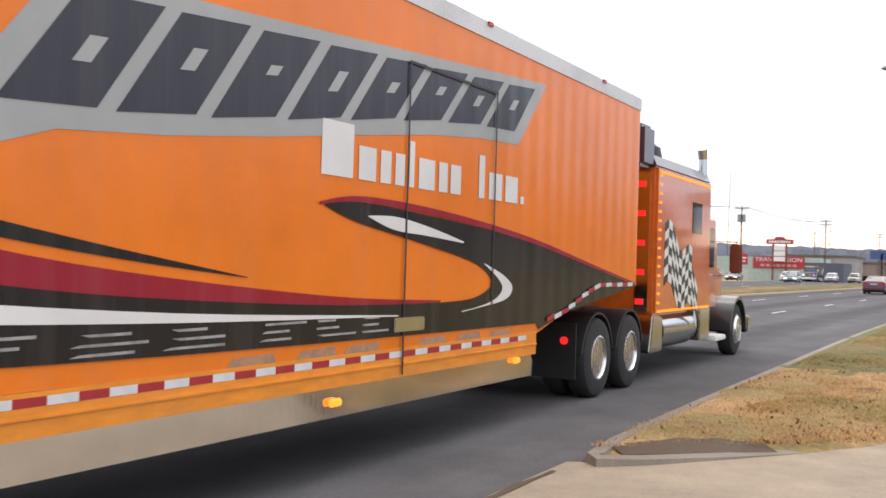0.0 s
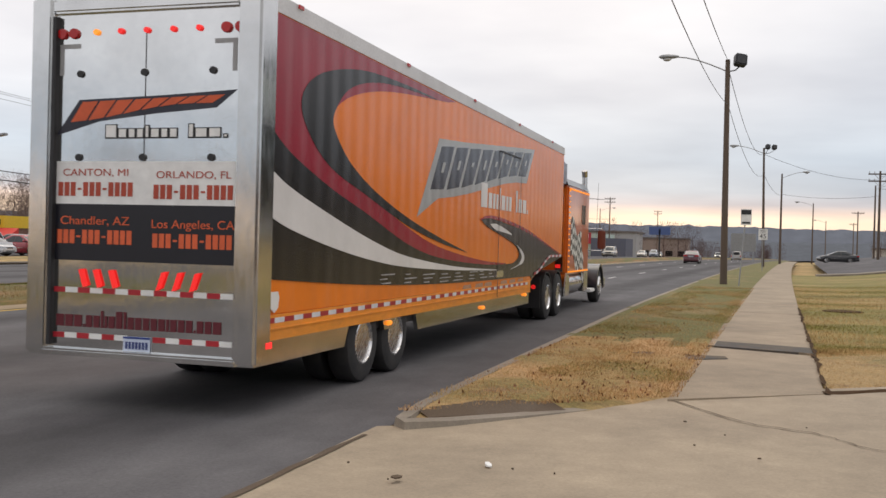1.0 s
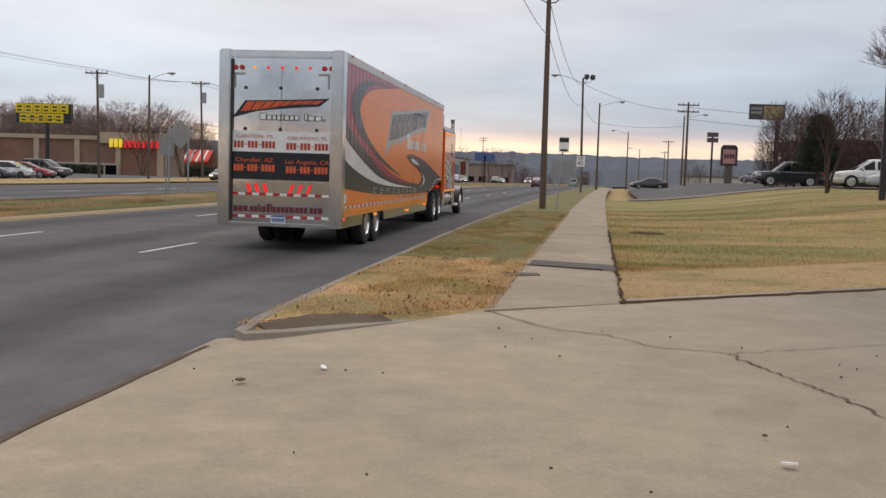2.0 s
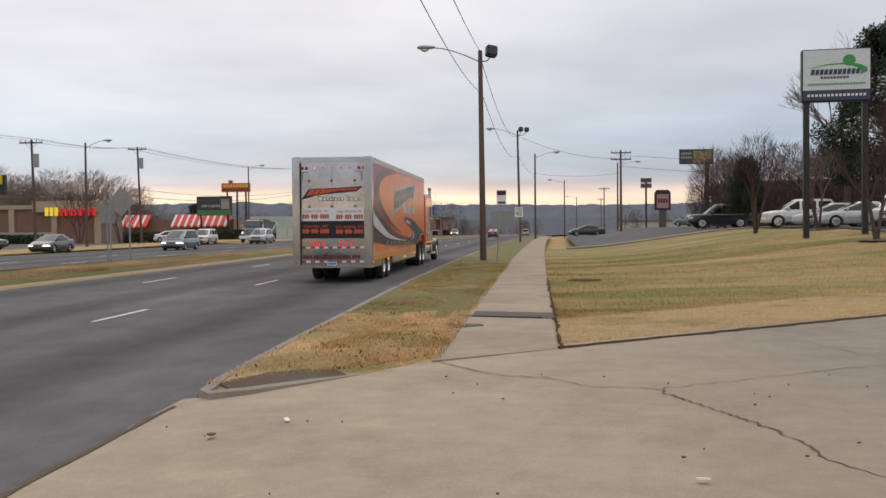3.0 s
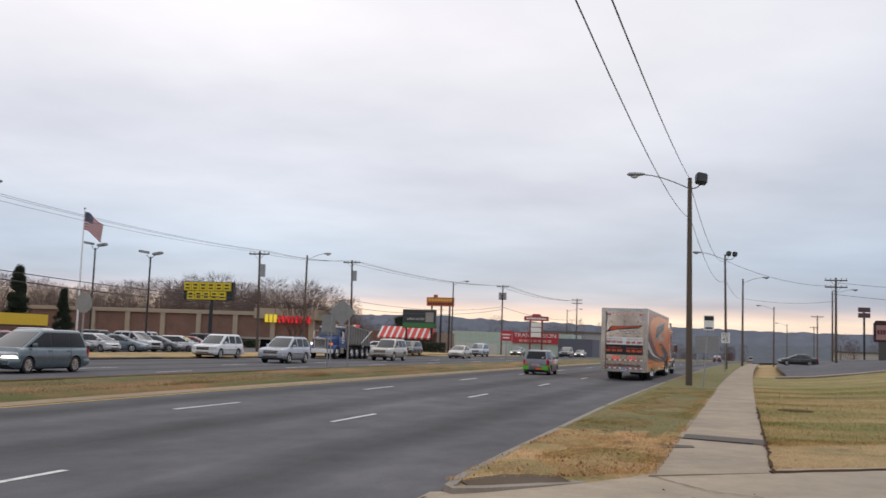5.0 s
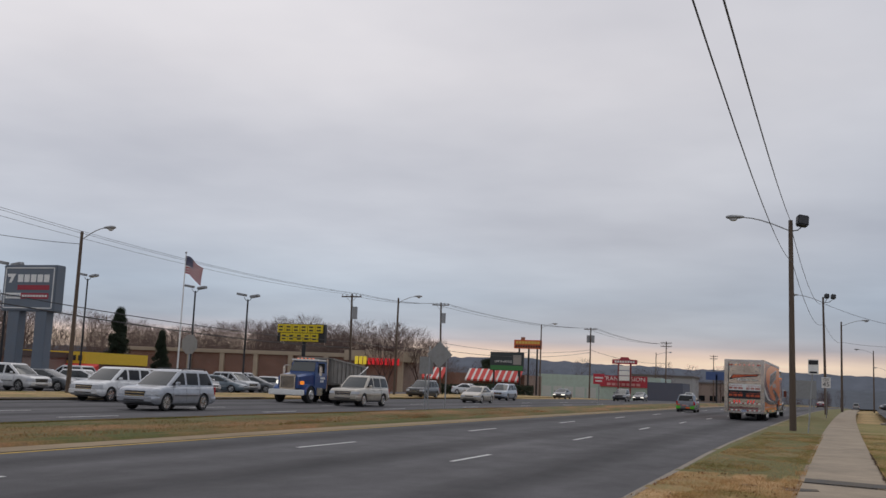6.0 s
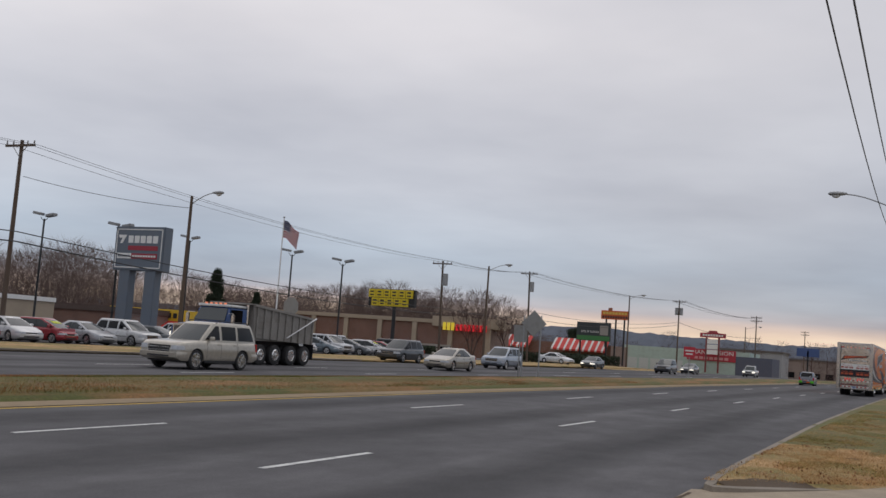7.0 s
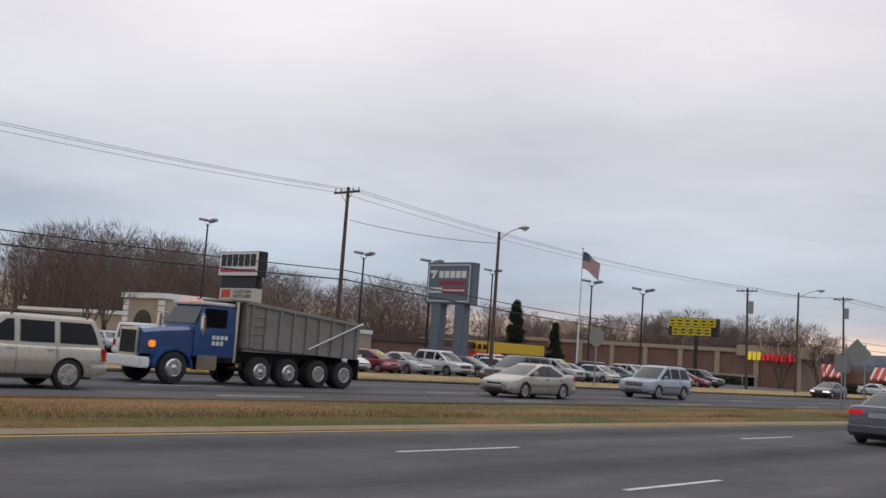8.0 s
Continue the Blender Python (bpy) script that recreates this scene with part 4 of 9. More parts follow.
    for x, z, ink in ((-0.52, 2.18, redink), (0.53, 2.16, redink), (-0.52, 1.70, orink), (0.53, 1.68, orink)):
        for i in range(12):
            if i in (3, 7):
                back("number_bar", x - 0.42 + i * 0.07 + 0.012, x - 0.42 + i * 0.07 + 0.055, z - 0.008, z + 0.012, ink, 2)
            else:
                back("number_bar", x - 0.42 + i * 0.07 + 0.006, x - 0.42 + i * 0.07 + 0.06, z - 0.07, z + 0.07, ink, 2)
    for x in (-0.62, -0.46, -0.29, 0.23, 0.40, 0.58):
        q = bmesh.new()
        s = 0.045 if x < 0 else -0.045
        prism(q, [(x - 0.045 + (0 if x < 0 else 0.05), 1.36), (x - 0.005 + (0 if x < 0 else 0.05), 1.37), (x + 0.045 - (0 if x < 0 else 0.05), 1.22), (x + 0.005 - (0 if x < 0 else 0.05), 1.20)], "y", yb - 0.025, yb)
        part("brake_lamp", q, RED_LIT, root, "lit slanted red lamp", bevel=0.008)
    for zz, x0 in ((1.16, -0.97), (0.70, -0.97)):
        for i in range(14):
            w = 0.139
            if zz < 1 and -0.2 < x0 + i * w < 0.12:
                continue
            back("reflector", x0 + i * w, x0 + (i + 1) * w, zz - 0.027, zz + 0.027, flat((0.42, 0.02, 0.03), 0.4) if i % 2 == 0 else WHITE, 1)
    maroon = flat((0.12, 0.012, 0.02), 0.45)
    x = -0.93
    for i, c in enumerate("www.reliablecarriers.com"):
        w = 0.03 if c == "." else (0.095 if c in "wm" else (0.04 if c in "li" else 0.078))
        back("address_bar", x + 0.006, x + w - 0.006, 0.79, 0.79 + (0.03 if c == "." else 0.17 if c in "lb" else 0.12), maroon, 2)
        x += w * 1.06
    back("plate", -0.17, 0.12, 0.575, 0.72, flat((0.55, 0.62, 0.75), 0.4), 3, "pale blue number plate")
    back("plate_edge", -0.17, 0.12, 0.70, 0.72, flat((0.03, 0.06, 0.25), 0.4), 4)
    for i in range(7):
        back("plate_bar", -0.145 + i * 0.036, -0.12 + i * 0.036, 0.60, 0.67, flat((0.03, 0.05, 0.18), 0.5), 4)
    for y in (-0.08, 1.04):
        for x in (-1.0, 1.0):
            wheel(root, x * 1.1, y, 0.5, 0.3, "dual")
            wheel(root, x * 0.75, y, 0.5, 0.28, "dual")
    # mud flap with its lamp
    bm = bmesh.new(); box(bm, 0.62, 1.2, 10.55, 10.57, 0.3, 1.0)
    part("mud_flap", bm, BLACK, root)
    bm = bmesh.new(); tube(bm, (1.05, 10.55, 0.78), (1.05, 10.52, 0.78), 0.05, 0.05, 12)
    part("stop_lamp", bm, RED_LIT, root, "lit round lamp")
    # the back runs to the full width of the body
    wide = Matrix.Diagonal((1.065, 1, 1, 1))
    seen = set()
    for ob in root.children:
        if ob.type != "MESH" or max((ob.matrix_basis @ v.co).y for v in ob.data.vertices) > R0 + 0.17 or min(abs((ob.matrix_basis @ v.co).x) for v in ob.data.vertices) > 1.1:
            continue
        if ob.data.users > 1:
            ob.location.x *= 1.065
        elif ob.data.name not in seen:
            seen.add(ob.data.name)
            ob.data.transform(ob.matrix_basis.inverted() @ wide @ ob.matrix_basis)
    return root


def build_tractor():
    root = thing("tractor_unit", pose(0, 0, 0), "orange long-nose tractor with big sleeper, amber running lights and chrome stack", "truck")
    OR = paint((0.62, 0.13, 0.015), 0.3, 0.0, 0.8, 0.1)
    # sleeper box
    bm = bmesh.new()
    box(bm, -1.23, 1.23, 13.7, 17.0, 0.98, 3.3)
    sleeper = part("sleeper", bm, OR, root, "orange sleeper box", bevel=0.05)
    bm = bmesh.new()
    loft(bm, [[(x * k, y, z) for x, z in ((-1.22, 3.28), (1.22, 3.28), (1.15, 3.44), (0.9, 3.52), (-0.9, 3.52), (-1.15, 3.44))] for y, k in ((13.66, 1), (15.5, 1), (16.95, 1), (17.2, 0.9))])
    part("roof", bm, paint((0.05, 0.055, 0.06), 0.35), sleeper, "dark grey roof cap", smooth=True)
    bm = bmesh.new()
    box(bm, -1.0, 1.18, 13.1, 13.7, 3.22, 3.86)
    part("fairing", bm, paint((0.05, 0.03, 0.05), 0.35), sleeper, "dark roof box", bevel=0.06)
    bm = bmesh.new()
    lathe(bm, [(3.5, 0.45), (3.66, 0.42), (3.76, 0.28), (3.8, 0.01)], 20, "z")
    for v in bm.verts:
        v.co += Vector((0.55, 14.6, 0))
    part("dome", bm, BLACK, sleeper, "black roof dome", smooth=True)
    bm = bmesh.new(); box(bm, 1.228, 1.24, 15.75, 16.35, 2.32, 2.85)
    part("window", bm, GLASS, sleeper, "dark side window", bevel=0.004)
    # amber running lights round the box
    lamp = bmesh.new(); box(lamp, 0, 0.03, -0.018, 0.018, -0.018, 0.018)
    ob = part("running_lamp", lamp, AMBER_LIT); me = ob.data; bpy.data.objects.remove(ob)
    for i in range(19):
        for z in (3.19, 1.05):
            o = new("running_lamp", me); o.parent = sleeper; o.location = (1.23, 13.85 + i * 0.165, z)
    for i in range(15):
        for y in (13.83,):
            o = new("running_lamp", me); o.parent = sleeper; o.location = (1.23, y, 1.18 + i * 0.14)
    for i in range(5):
        bm = bmesh.new(); box(bm, 0.98 - 0.05, 1.06, 13.66, 13.7, 1.15 + i * 0.45, 1.24 + i * 0.45)
        part("marker_lamp", bm, RED_LIT, sleeper)
    bm = bmesh.new(); box(bm, 0.92, 1.12, 13.67, 13.705, 1.05, 3.2)
    part("trim", bm, CHROME, sleeper)
    # waving chequered flag in single squares
    w, d = flat((0.70, 0.70, 0.66), 0.45), flat((0.03, 0.035, 0.03), 0.45)
    for col in range(10):
        for row in range(7):
            u0 = 14.15 + col * 0.2
            zc = 2.28 - row * 0.14 - 0.06 * col + 0.16 * math.sin(col * 1.05)
            if col > 7 and row < 2:
                continue
            bm = bmesh.new()
            dz = -0.06 + 0.16 * (math.sin((col + 1) * 1.05) - math.sin(col * 1.05))
            prism(bm, [(u0, zc), (u0 + 0.2, zc + dz), (u0 + 0.2, zc + dz + 0.14), (u0, zc + 0.14)], "x", 1.231, 1.236)
            part("flag_square", bm, w if (col + row) % 2 else d, sleeper)
    # cab, hood, fenders
    bm = bmesh.new()
    loft(bm, [[(x, y, z) for x, z in ((-hw, 1.0), (hw, 1.0), (hw, zt - 0.1), (hw - 0.1, zt), (-hw + 0.1, zt), (-hw, zt - 0.1))] for y, hw, zt in ((17.0, 1.02, 2.75), (18.2, 1.02, 2.75), (18.55, 0.98, 2.1))])
    part("cab", bm, OR, root, "orange cab", smooth=True)
    bm = bmesh.new()
    loft(bm, [[(x, y, z) for x, z in ((-hw, 1.0), (hw, 1.0), (hw, zt - 0.15), (hw - 0.18, zt), (-hw + 0.18, zt), (-hw, zt - 0.15))] for y, hw, zt in ((18.55, 0.78, 2.0), (19.6, 0.68, 1.88), (20.5, 0.62, 1.78))])
    part("hood", bm, OR, root, "long orange hood", smooth=True)
    bm = bmesh.new(); box(bm, -0.56, 0.56, 20.5, 20.58, 0.75, 1.75)
    part("grille", bm, CHROME, root, "chrome grille", bevel=0.02)
    bm = bmesh.new(); box(bm, -1.2, 1.2, 20.45, 20.75, 0.4, 0.75)
    part("bumper", bm, CHROME, root, "chrome bumper", bevel=0.03)
    for s in (-1, 1):
        bm = bmesh.new()
        prof = [(19.42 + 0.72 * math.cos(t), 0.52 + 0.66 * math.sin(t)) for t in (math.pi * i / 14 for i in range(15))]
        inner = [(19.42 + 0.66 * math.cos(t), 0.52 + 0.60 * math.sin(t)) for t in (math.pi * i / 14 for i in range(15))]
        prism(bm, prof + inner[::-1], "x", min(s * 0.66, s * 1.24), max(s * 0.66, s * 1.24))
        part("front_fender", bm, paint((0.03, 0.03, 0.034), 0.3), root, "black front fender", smooth=True)
        bm = bmesh.new(); box(bm, min(s * 1.02, s * 1.03), max(s * 1.02, s * 1.035), 17.2, 18.1, 1.75, 2.5)
        part("cab_window", bm, GLASS, root)
        bm = bmesh.new()
        box(bm, min(s * 1.32, s * 1.55), max(s * 1.32, s * 1.55), 18.1, 18.22, 1.65, 2.2)
        part("mirror", bm, paint((0.16, 0.03, 0.015), 0.3), root, "large dark side mirror", bevel=0.03)
        bm = bmesh.new(); pipe(bm, [(s * 1.0, 18.1, 2.25), (s * 1.45, 18.15, 2.25), (s * 1.45, 18.15, 1.6), (s * 1.0, 18.1, 1.6)], 0.015, 6)
        part("mirror_arm", bm, CHROME, root)
        bm = bmesh.new(); tube(bm, (s * 1.12, 16.75 if s > 0 else 16.75, 2.6), (s * 1.12, 16.75, 3.72), 0.075, 0.075, 14); tube(bm, (s * 1.12, 16.75, 3.70), (s * 1.12, 16.68, 3.86), 0.08, 0.085, 14)
        part("exhaust_stack", bm, CHROME, root, "chrome exhaust stack", smooth=True)
        bm = bmesh.new(); tube(bm, (s * 0.85, 14.4, 0.72), (s * 0.85, 16.4, 0.72), 0.33, 0.33, 24)
        part("fuel_tank", bm, CHROME, root, "polished fuel tank", smooth=True)
        bm = bmesh.new()
        prism(bm, [(13.6, 0.42), (14.25, 0.42), (14.25, 0.95), (13.75, 1.0)], "x", min(s * 0.75, s * 1.2), max(s * 0.75, s * 1.2))
        part("tool_box", bm, CHROME, root, "polished side box", bevel=0.02)
        bm = bmesh.new(); box(bm, min(s * 0.8, s * 1.2), max(s * 0.8, s * 1.2), 16.5, 17.2, 0.45, 1.2)
        part("battery_box", bm, CHROME, root, bevel=0.02)
        bm = bmesh.new(); box(bm, min(s * 0.9, s * 1.25), max(s * 0.9, s * 1.25), 17.5, 18.3, 0.38, 0.48)
        part("step", bm, WHITE, root, bevel=0.02)
        for yy in (11.35, 12.65):
            bm = bmesh.new()
            prof = [(yy + 0.60 * math.cos(t), 0.52 + 0.60 * math.sin(t)) for t in (math.pi * (0.05 + 0.9 * i / 12) for i in range(13))]
            inner = [(yy + 0.57 * math.cos(t), 0.52 + 0.57 * math.sin(t)) for t in (math.pi * (0.05 + 0.9 * i / 12) for i in range(13))]
            prism(bm, prof + inner[::-1], "x", min(s * 0.55, s * 1.2), max(s * 0.55, s * 1.2))
            part("drive_fender", bm, BLACK, root, "black drive-axle fender", smooth=True)
            wheel(root, s * 1.07, yy, 0.52, 0.3, "dual"); wheel(root, s * 0.72, yy, 0.52, 0.28, "dual")
        wheel(root, s * 1.05, 19.42, 0.52, 0.3, "steer")
    bm = bmesh.new()
    box(bm, -0.45, -0.3, 10.9, 20.4, 0.7, 0.98); box(bm, 0.3, 0.45, 10.9, 20.4, 0.7, 0.98); box(bm, -0.5, 0.5, 11.0, 13.2, 0.95, 1.12)
    for y in (11.35, 12.65, 19.42):
        tube(bm, (-1.0, y, 0.52), (1.0, y, 0.52), 0.08, 0.08, 8)
    part("chassis", bm, DARK, root, "black chassis rails")
    bm = bmesh.new(); tube(bm, (0.4, 13.4, 1.3), (0.4, 13.4, 2.6), 0.12, 0.12, 12); pipe(bm, [(0.2, 13.3, 1.6), (0, 13.0, 1.5), (-0.1, 12.8, 1.7)], 0.02, 6)
    part("air_lines", bm, BLACK, root)
    bm = bmesh.new(); tube(bm, (1.3, 18.0, 2.0), (1.32, 18.05, 3.6), 0.006, 0.004, 5)
    part("aerial", bm, DARK, root)
    return root


TRAILER = build_trailer()
TRACTOR = build_tractor()


# ---- cars ----
KINDS = {
    "sedan": dict(L=4.8, W=0.91, H=1.48, belt=0.95, hood=0.93, deck=1.06, wb=2.75, r=0.33, yb0=-2.0, yr0=-1.0, yr1=0.12, yb1=1.28, low=0.21, post=(-0.30,)),
    "suv": dict(L=5.1, W=1.0, H=1.92, belt=1.15, hood=1.14, deck=1.15, wb=2.95, r=0.40, yb0=-2.50, yr0=-2.22, yr1=0.30, yb1=1.16, low=0.34, post=(-1.12, -0.05)),
    "midsuv": dict(L=4.75, W=0.97, H=1.80, belt=1.08, hood=1.06, deck=1.08, wb=2.75, r=0.37, yb0=-2.32, yr0=-1.92, yr1=0.26, yb1=1.26, low=0.28, post=(-1.02, -0.02)),
    "hatch": dict(L=4.0, W=0.84, H=1.53, belt=0.95, hood=0.95, deck=0.98, wb=2.48, r=0.30, yb0=-1.92, yr0=-1.50, yr1=0.22, yb1=1.48, low=0.20, post=(-0.95, -0.1)),
    "minivan": dict(L=4.9, W=0.97, H=1.75, belt=1.02, hood=0.98, deck=1.02, wb=2.95, r=0.33, yb0=-2.38, yr0=-2.05, yr1=0.45, yb1=1.72, low=0.22, post=(-1.15, 0.05)),
    "van": dict(L=5.6, W=1.0, H=2.1, belt=1.15, hood=1.15, deck=1.15, wb=3.5, r=0.38, yb0=-2.75, yr0=-2.65, yr1=1.15, yb1=1.75, low=0.32, post=(-1.2, 0.25)),
    "pickup": dict(L=5.5, W=0.98, H=1.85, belt=1.12, hood=1.12, deck=1.12, wb=3.45, r=0.39, yb0=-0.75, yr0=-0.60, yr1=0.55, yb1=1.20, low=0.34, post=(0.2,)),
}
FLANK = [(0.0, 0.925), (0.07, 0.968), (0.2, 0.992), (0.36, 1.0), (0.58, 1.0), (0.64, 0.99), (0.82, 0.972), (0.93, 0.945), (1.0, 0.87)]


def along(rows, v):
    """Piecewise straight value of v in rows of (place, value)."""
    if v <= rows[0][0]:
        return rows[0][1]
    for (a, p), (b, q) in zip(rows, rows[1:]):
        if v <= b:
            return p + (q - p) * (v - a) / (b - a)
    return rows[-1][1]


class Shell:
    """The curved outside of a car: plan, flank and greenhouse as functions of place."""
    def __init__(self, kind):
        k = KINDS[kind]
        self.k, self.kind = k, kind
        self.L, self.W = k["L"] / 2, k["W"]
        L, belt, hood, deck = self.L, k["belt"], k["hood"], k["deck"]
        self.tall = kind in ("suv", "midsuv", "pickup", "van")
        front = [(k["yb1"] - 0.1, belt), (k["yb1"] + 0.25, hood), (L - 0.55, hood - 0.04), (L - 0.22, hood - 0.085), (L - 0.08, hood - 0.15), (L - 0.02, hood - 0.24), (L, hood - 0.36)] if self.tall else \
            [(k["yb1"] - 0.1, belt), (k["yb1"] + 0.2, hood), (L - 0.62, hood - 0.09), (L - 0.30, hood - 0.165), (L - 0.12, hood - 0.235), (L - 0.03, hood - 0.32), (L, hood - 0.42)]
        if kind == "sedan":
            back = [(-L, deck - 0.36), (-L + 0.03, deck - 0.14), (-L + 0.07, deck - 0.03), (-L + 0.16, deck), (k["yb0"] + 0.25, deck - 0.005), (k["yb0"] + 0.8, belt + 0.03)]
        else:
            back = [(-L, deck - 0.40), (-L + 0.03, deck - 0.12), (-L + 0.08, deck - 0.02), (-L + 0.2, deck), (-0.5, belt)]
        self.top_keys = back + [(0, belt)] + front
        self.arch = k["r"] + 0.055

    def plan(self, y):
        L = self.L
        f = 1.0
        a = L - (0.75 if not self.tall else 0.55)
        if y > a:
            f -= (0.20 if not self.tall else 0.11) * ((y - a) / (L - a)) ** 2.6
        b = -L + 0.6
        if y < b:
            f -= (0.13 if self.kind == "sedan" else 0.085) * ((b - y) / 0.6) ** 2.4
        return self.W * f

    def top(self, y):
        return along(self.top_keys, y)

    def side(self, y, z, out=0.0):
        """The point of the right flank at y and height z."""
        zl, t = self.k["low"], self.top(y)
        return self.plan(y) * along(FLANK, max(0.0, min(1.0, (z - zl) / (t - zl)))) + out

    def low(self, y):
        k = self.k
        z = k["low"] + 0.11 * max(0.0, (abs(y) - self.L + 0.3) / 0.3) ** 1.5
        for yy in (-k["wb"] / 2, k["wb"] / 2):
            d = abs(y - yy)
            if d < self.arch:
                z = max(z, k["r"] + math.sqrt(self.arch ** 2 - d * d))
        return z

    def body(self):
        k, L = self.k, self.L
        ys = {round(v, 4) for v, _ in self.top_keys} | {-L + 0.3 * i for i in range(int(2 * L / 0.3) + 1)} | {L - 0.15, L - 0.4, -L + 0.13, -L + 0.4}
        for yy in (-k["wb"] / 2, k["wb"] / 2):
            ys = {v for v in ys if abs(v - yy) > self.arch + 0.01} | {yy + self.arch * math.cos(math.pi * i / 12) * 0.9999 for i in range(13)} | {yy - self.arch - 0.004, yy + self.arch + 0.004}
        bm, rings = bmesh.new(), []
        for y in sorted(v for v in ys if -L <= v <= L):
            zb, t = self.low(y), self.top(y)
            half = [(self.side(y, zb) * 0.72, zb)]
            for f in (0.0, 0.07, 0.2, 0.36, 0.5, 0.6, 0.66, 0.82, 0.93, 1.0):
                z = zb + (t - zb) * f
                half.append((self.side(y, z), z))
            half.append((self.plan(y) * 0.62, t + 0.014))
            rings.append([(x, y, z) for x, z in half] + [(0, y, t + 0.02)] + [(-x, y, z) for x, z in half[::-1]])
        return loft(bm, rings)

    # greenhouse: t runs from the belt (0) to the roof's edge (1)
    def glass(self, t):
        k = self.k
        z1 = k["H"] - 0.07
        zb = k["belt"] - 0.035
        yf = k["yb1"] + (k["yr1"] - k["yb1"]) * t + 0.03 * math.sin(math.pi * t)
        yr = k["yb0"] + (k["yr0"] - k["yb0"]) * t - 0.03 * math.sin(math.pi * t)
        w = self.W * (0.925 + ((0.70 if self.kind == "sedan" else 0.77) - 0.925) * t) + 0.018 * math.sin(math.pi * t)
        return zb + (z1 - zb) * t, yr, yf, w

    def flank(self, y, t, out=0.0):
        z, yr, yf, w = self.glass(t)
        s = max(0.0, min(1.0, (y - yr) / (yf - yr)))
        return Vector((w - 0.07 * self.W * abs(2 * s - 1) ** 3 + out, y, z + out * 0.3))

    def end(self, u, t, front, out=0.0):
        z, yr, yf, w = self.glass(t)
        c = w - 0.07 * self.W
        bow = 0.10 * (1 - u * u)
        return Vector((c * u, yf + bow + out, z + out * 0.7) if front else (c * u, yr - bow * 0.6 - out, z + out * 0.5))

    def cabin(self):
        bm, rings = bmesh.new(), []
        us, ss_ = [-1 + 2 * i / 6 for i in range(7)], [i / 9 for i in range(1, 9)]
        for t in (0, 0.2, 0.4, 0.6, 0.8, 0.93, 1.0):
            z, yr, yf, w = self.glass(t)
            ring = [self.end(u, t, False) for u in us]
            ring += [self.flank(yr + (yf - yr) * s, t) for s in ss_]
            ring += [self.end(u, t, True) for u in us[::-1]]
            ring += [Vector((-1 * self.flank(yr + (yf - yr) * s, t).x, yr + (yf - yr) * s, z)) for s in ss_[::-1]]
            rings.append(ring)
        H = self.k["H"]
        top = rings[-1]
        mid = sum(top, Vector()) / len(top)
        for f, z in ((0.955, H - 0.032), (0.86, H - 0.010), (0.55, H)):
            rings.append([Vector((mid.x + (p.x - mid.x) * f, mid.y + (p.y - mid.y) * f, z)) for p in top])
        return loft(bm, rings)


def skin(grid, thick=0.006):
    """A thin curved sheet from rows of points."""
    bm = bmesh.new()
    g = [[bm.verts.new(p) for p in row] for row in grid]
    fs = [bm.faces.new((g[i][j], g[i + 1][j], g[i + 1][j + 1], g[i][j + 1])) for i in range(len(g) - 1) for j in range(len(g[0]) - 1)]
    bmesh.ops.recalc_face_normals(bm, faces=fs)
    bmesh.ops.solidify(bm, geom=fs, thickness=thick)
    return bm


def flank_patch(sh, s, inside, y0, y1, z0, z1, ny, nz, out=0.004):
    """A film on the flank: those cells of a fine grid that lie inside a shape."""
    bm, seen = bmesh.new(), {}
    def at(i, j):
        if (i, j) not in seen:
            y, z = y0 + (y1 - y0) * i / ny, z0 + (z1 - z0) * j / nz
            seen[i, j] = bm.verts.new((s * sh.side(y, z, out), y, z))
        return seen[i, j]
    for i in range(ny):
        for j in range(nz):
            y, z = y0 + (y1 - y0) * (i + 0.5) / ny, z0 + (z1 - z0) * (j + 0.5) / nz
            if z > sh.low(y) + 0.01 and inside(y, z):
                bm.faces.new((at(i, j), at(i + 1, j), at(i + 1, j + 1), at(i, j + 1)))
    return bm


def within_poly(poly):
    def test(y, z):
        hit = False
        for (a, b), (c, d) in zip(poly, poly[1:] + poly[:1]):
            if (b > z) != (d > z) and y < a + (c - a) * (z - b) / (d - b):
                hit = not hit
        return hit
    return test


def lamp_block(sh, front, s, x_in, reach, z0, z1):
    """A lamp that wraps a corner of the body: in from x_in on the end face, back along the flank by reach."""
    L = sh.L
    e = 1 if front else -1
    outer = [(s * x_in, e * (L + 0.012))] + [(s * (sh.plan(e * (L - reach * i / 6)) * (0.995 if i else 0.985) + 0.01), e * (L - reach * i / 6 + (0.012 if i == 0 else 0))) for i in range(7)]
    inner = [(s * (sh.plan(e * (L - reach)) - 0.12), e * (L - reach)), (s * x_in, e * (L - 0.16))]
    bm = bmesh.new()
    prism(bm, outer + inner, "z", z0, z1)
    return bm


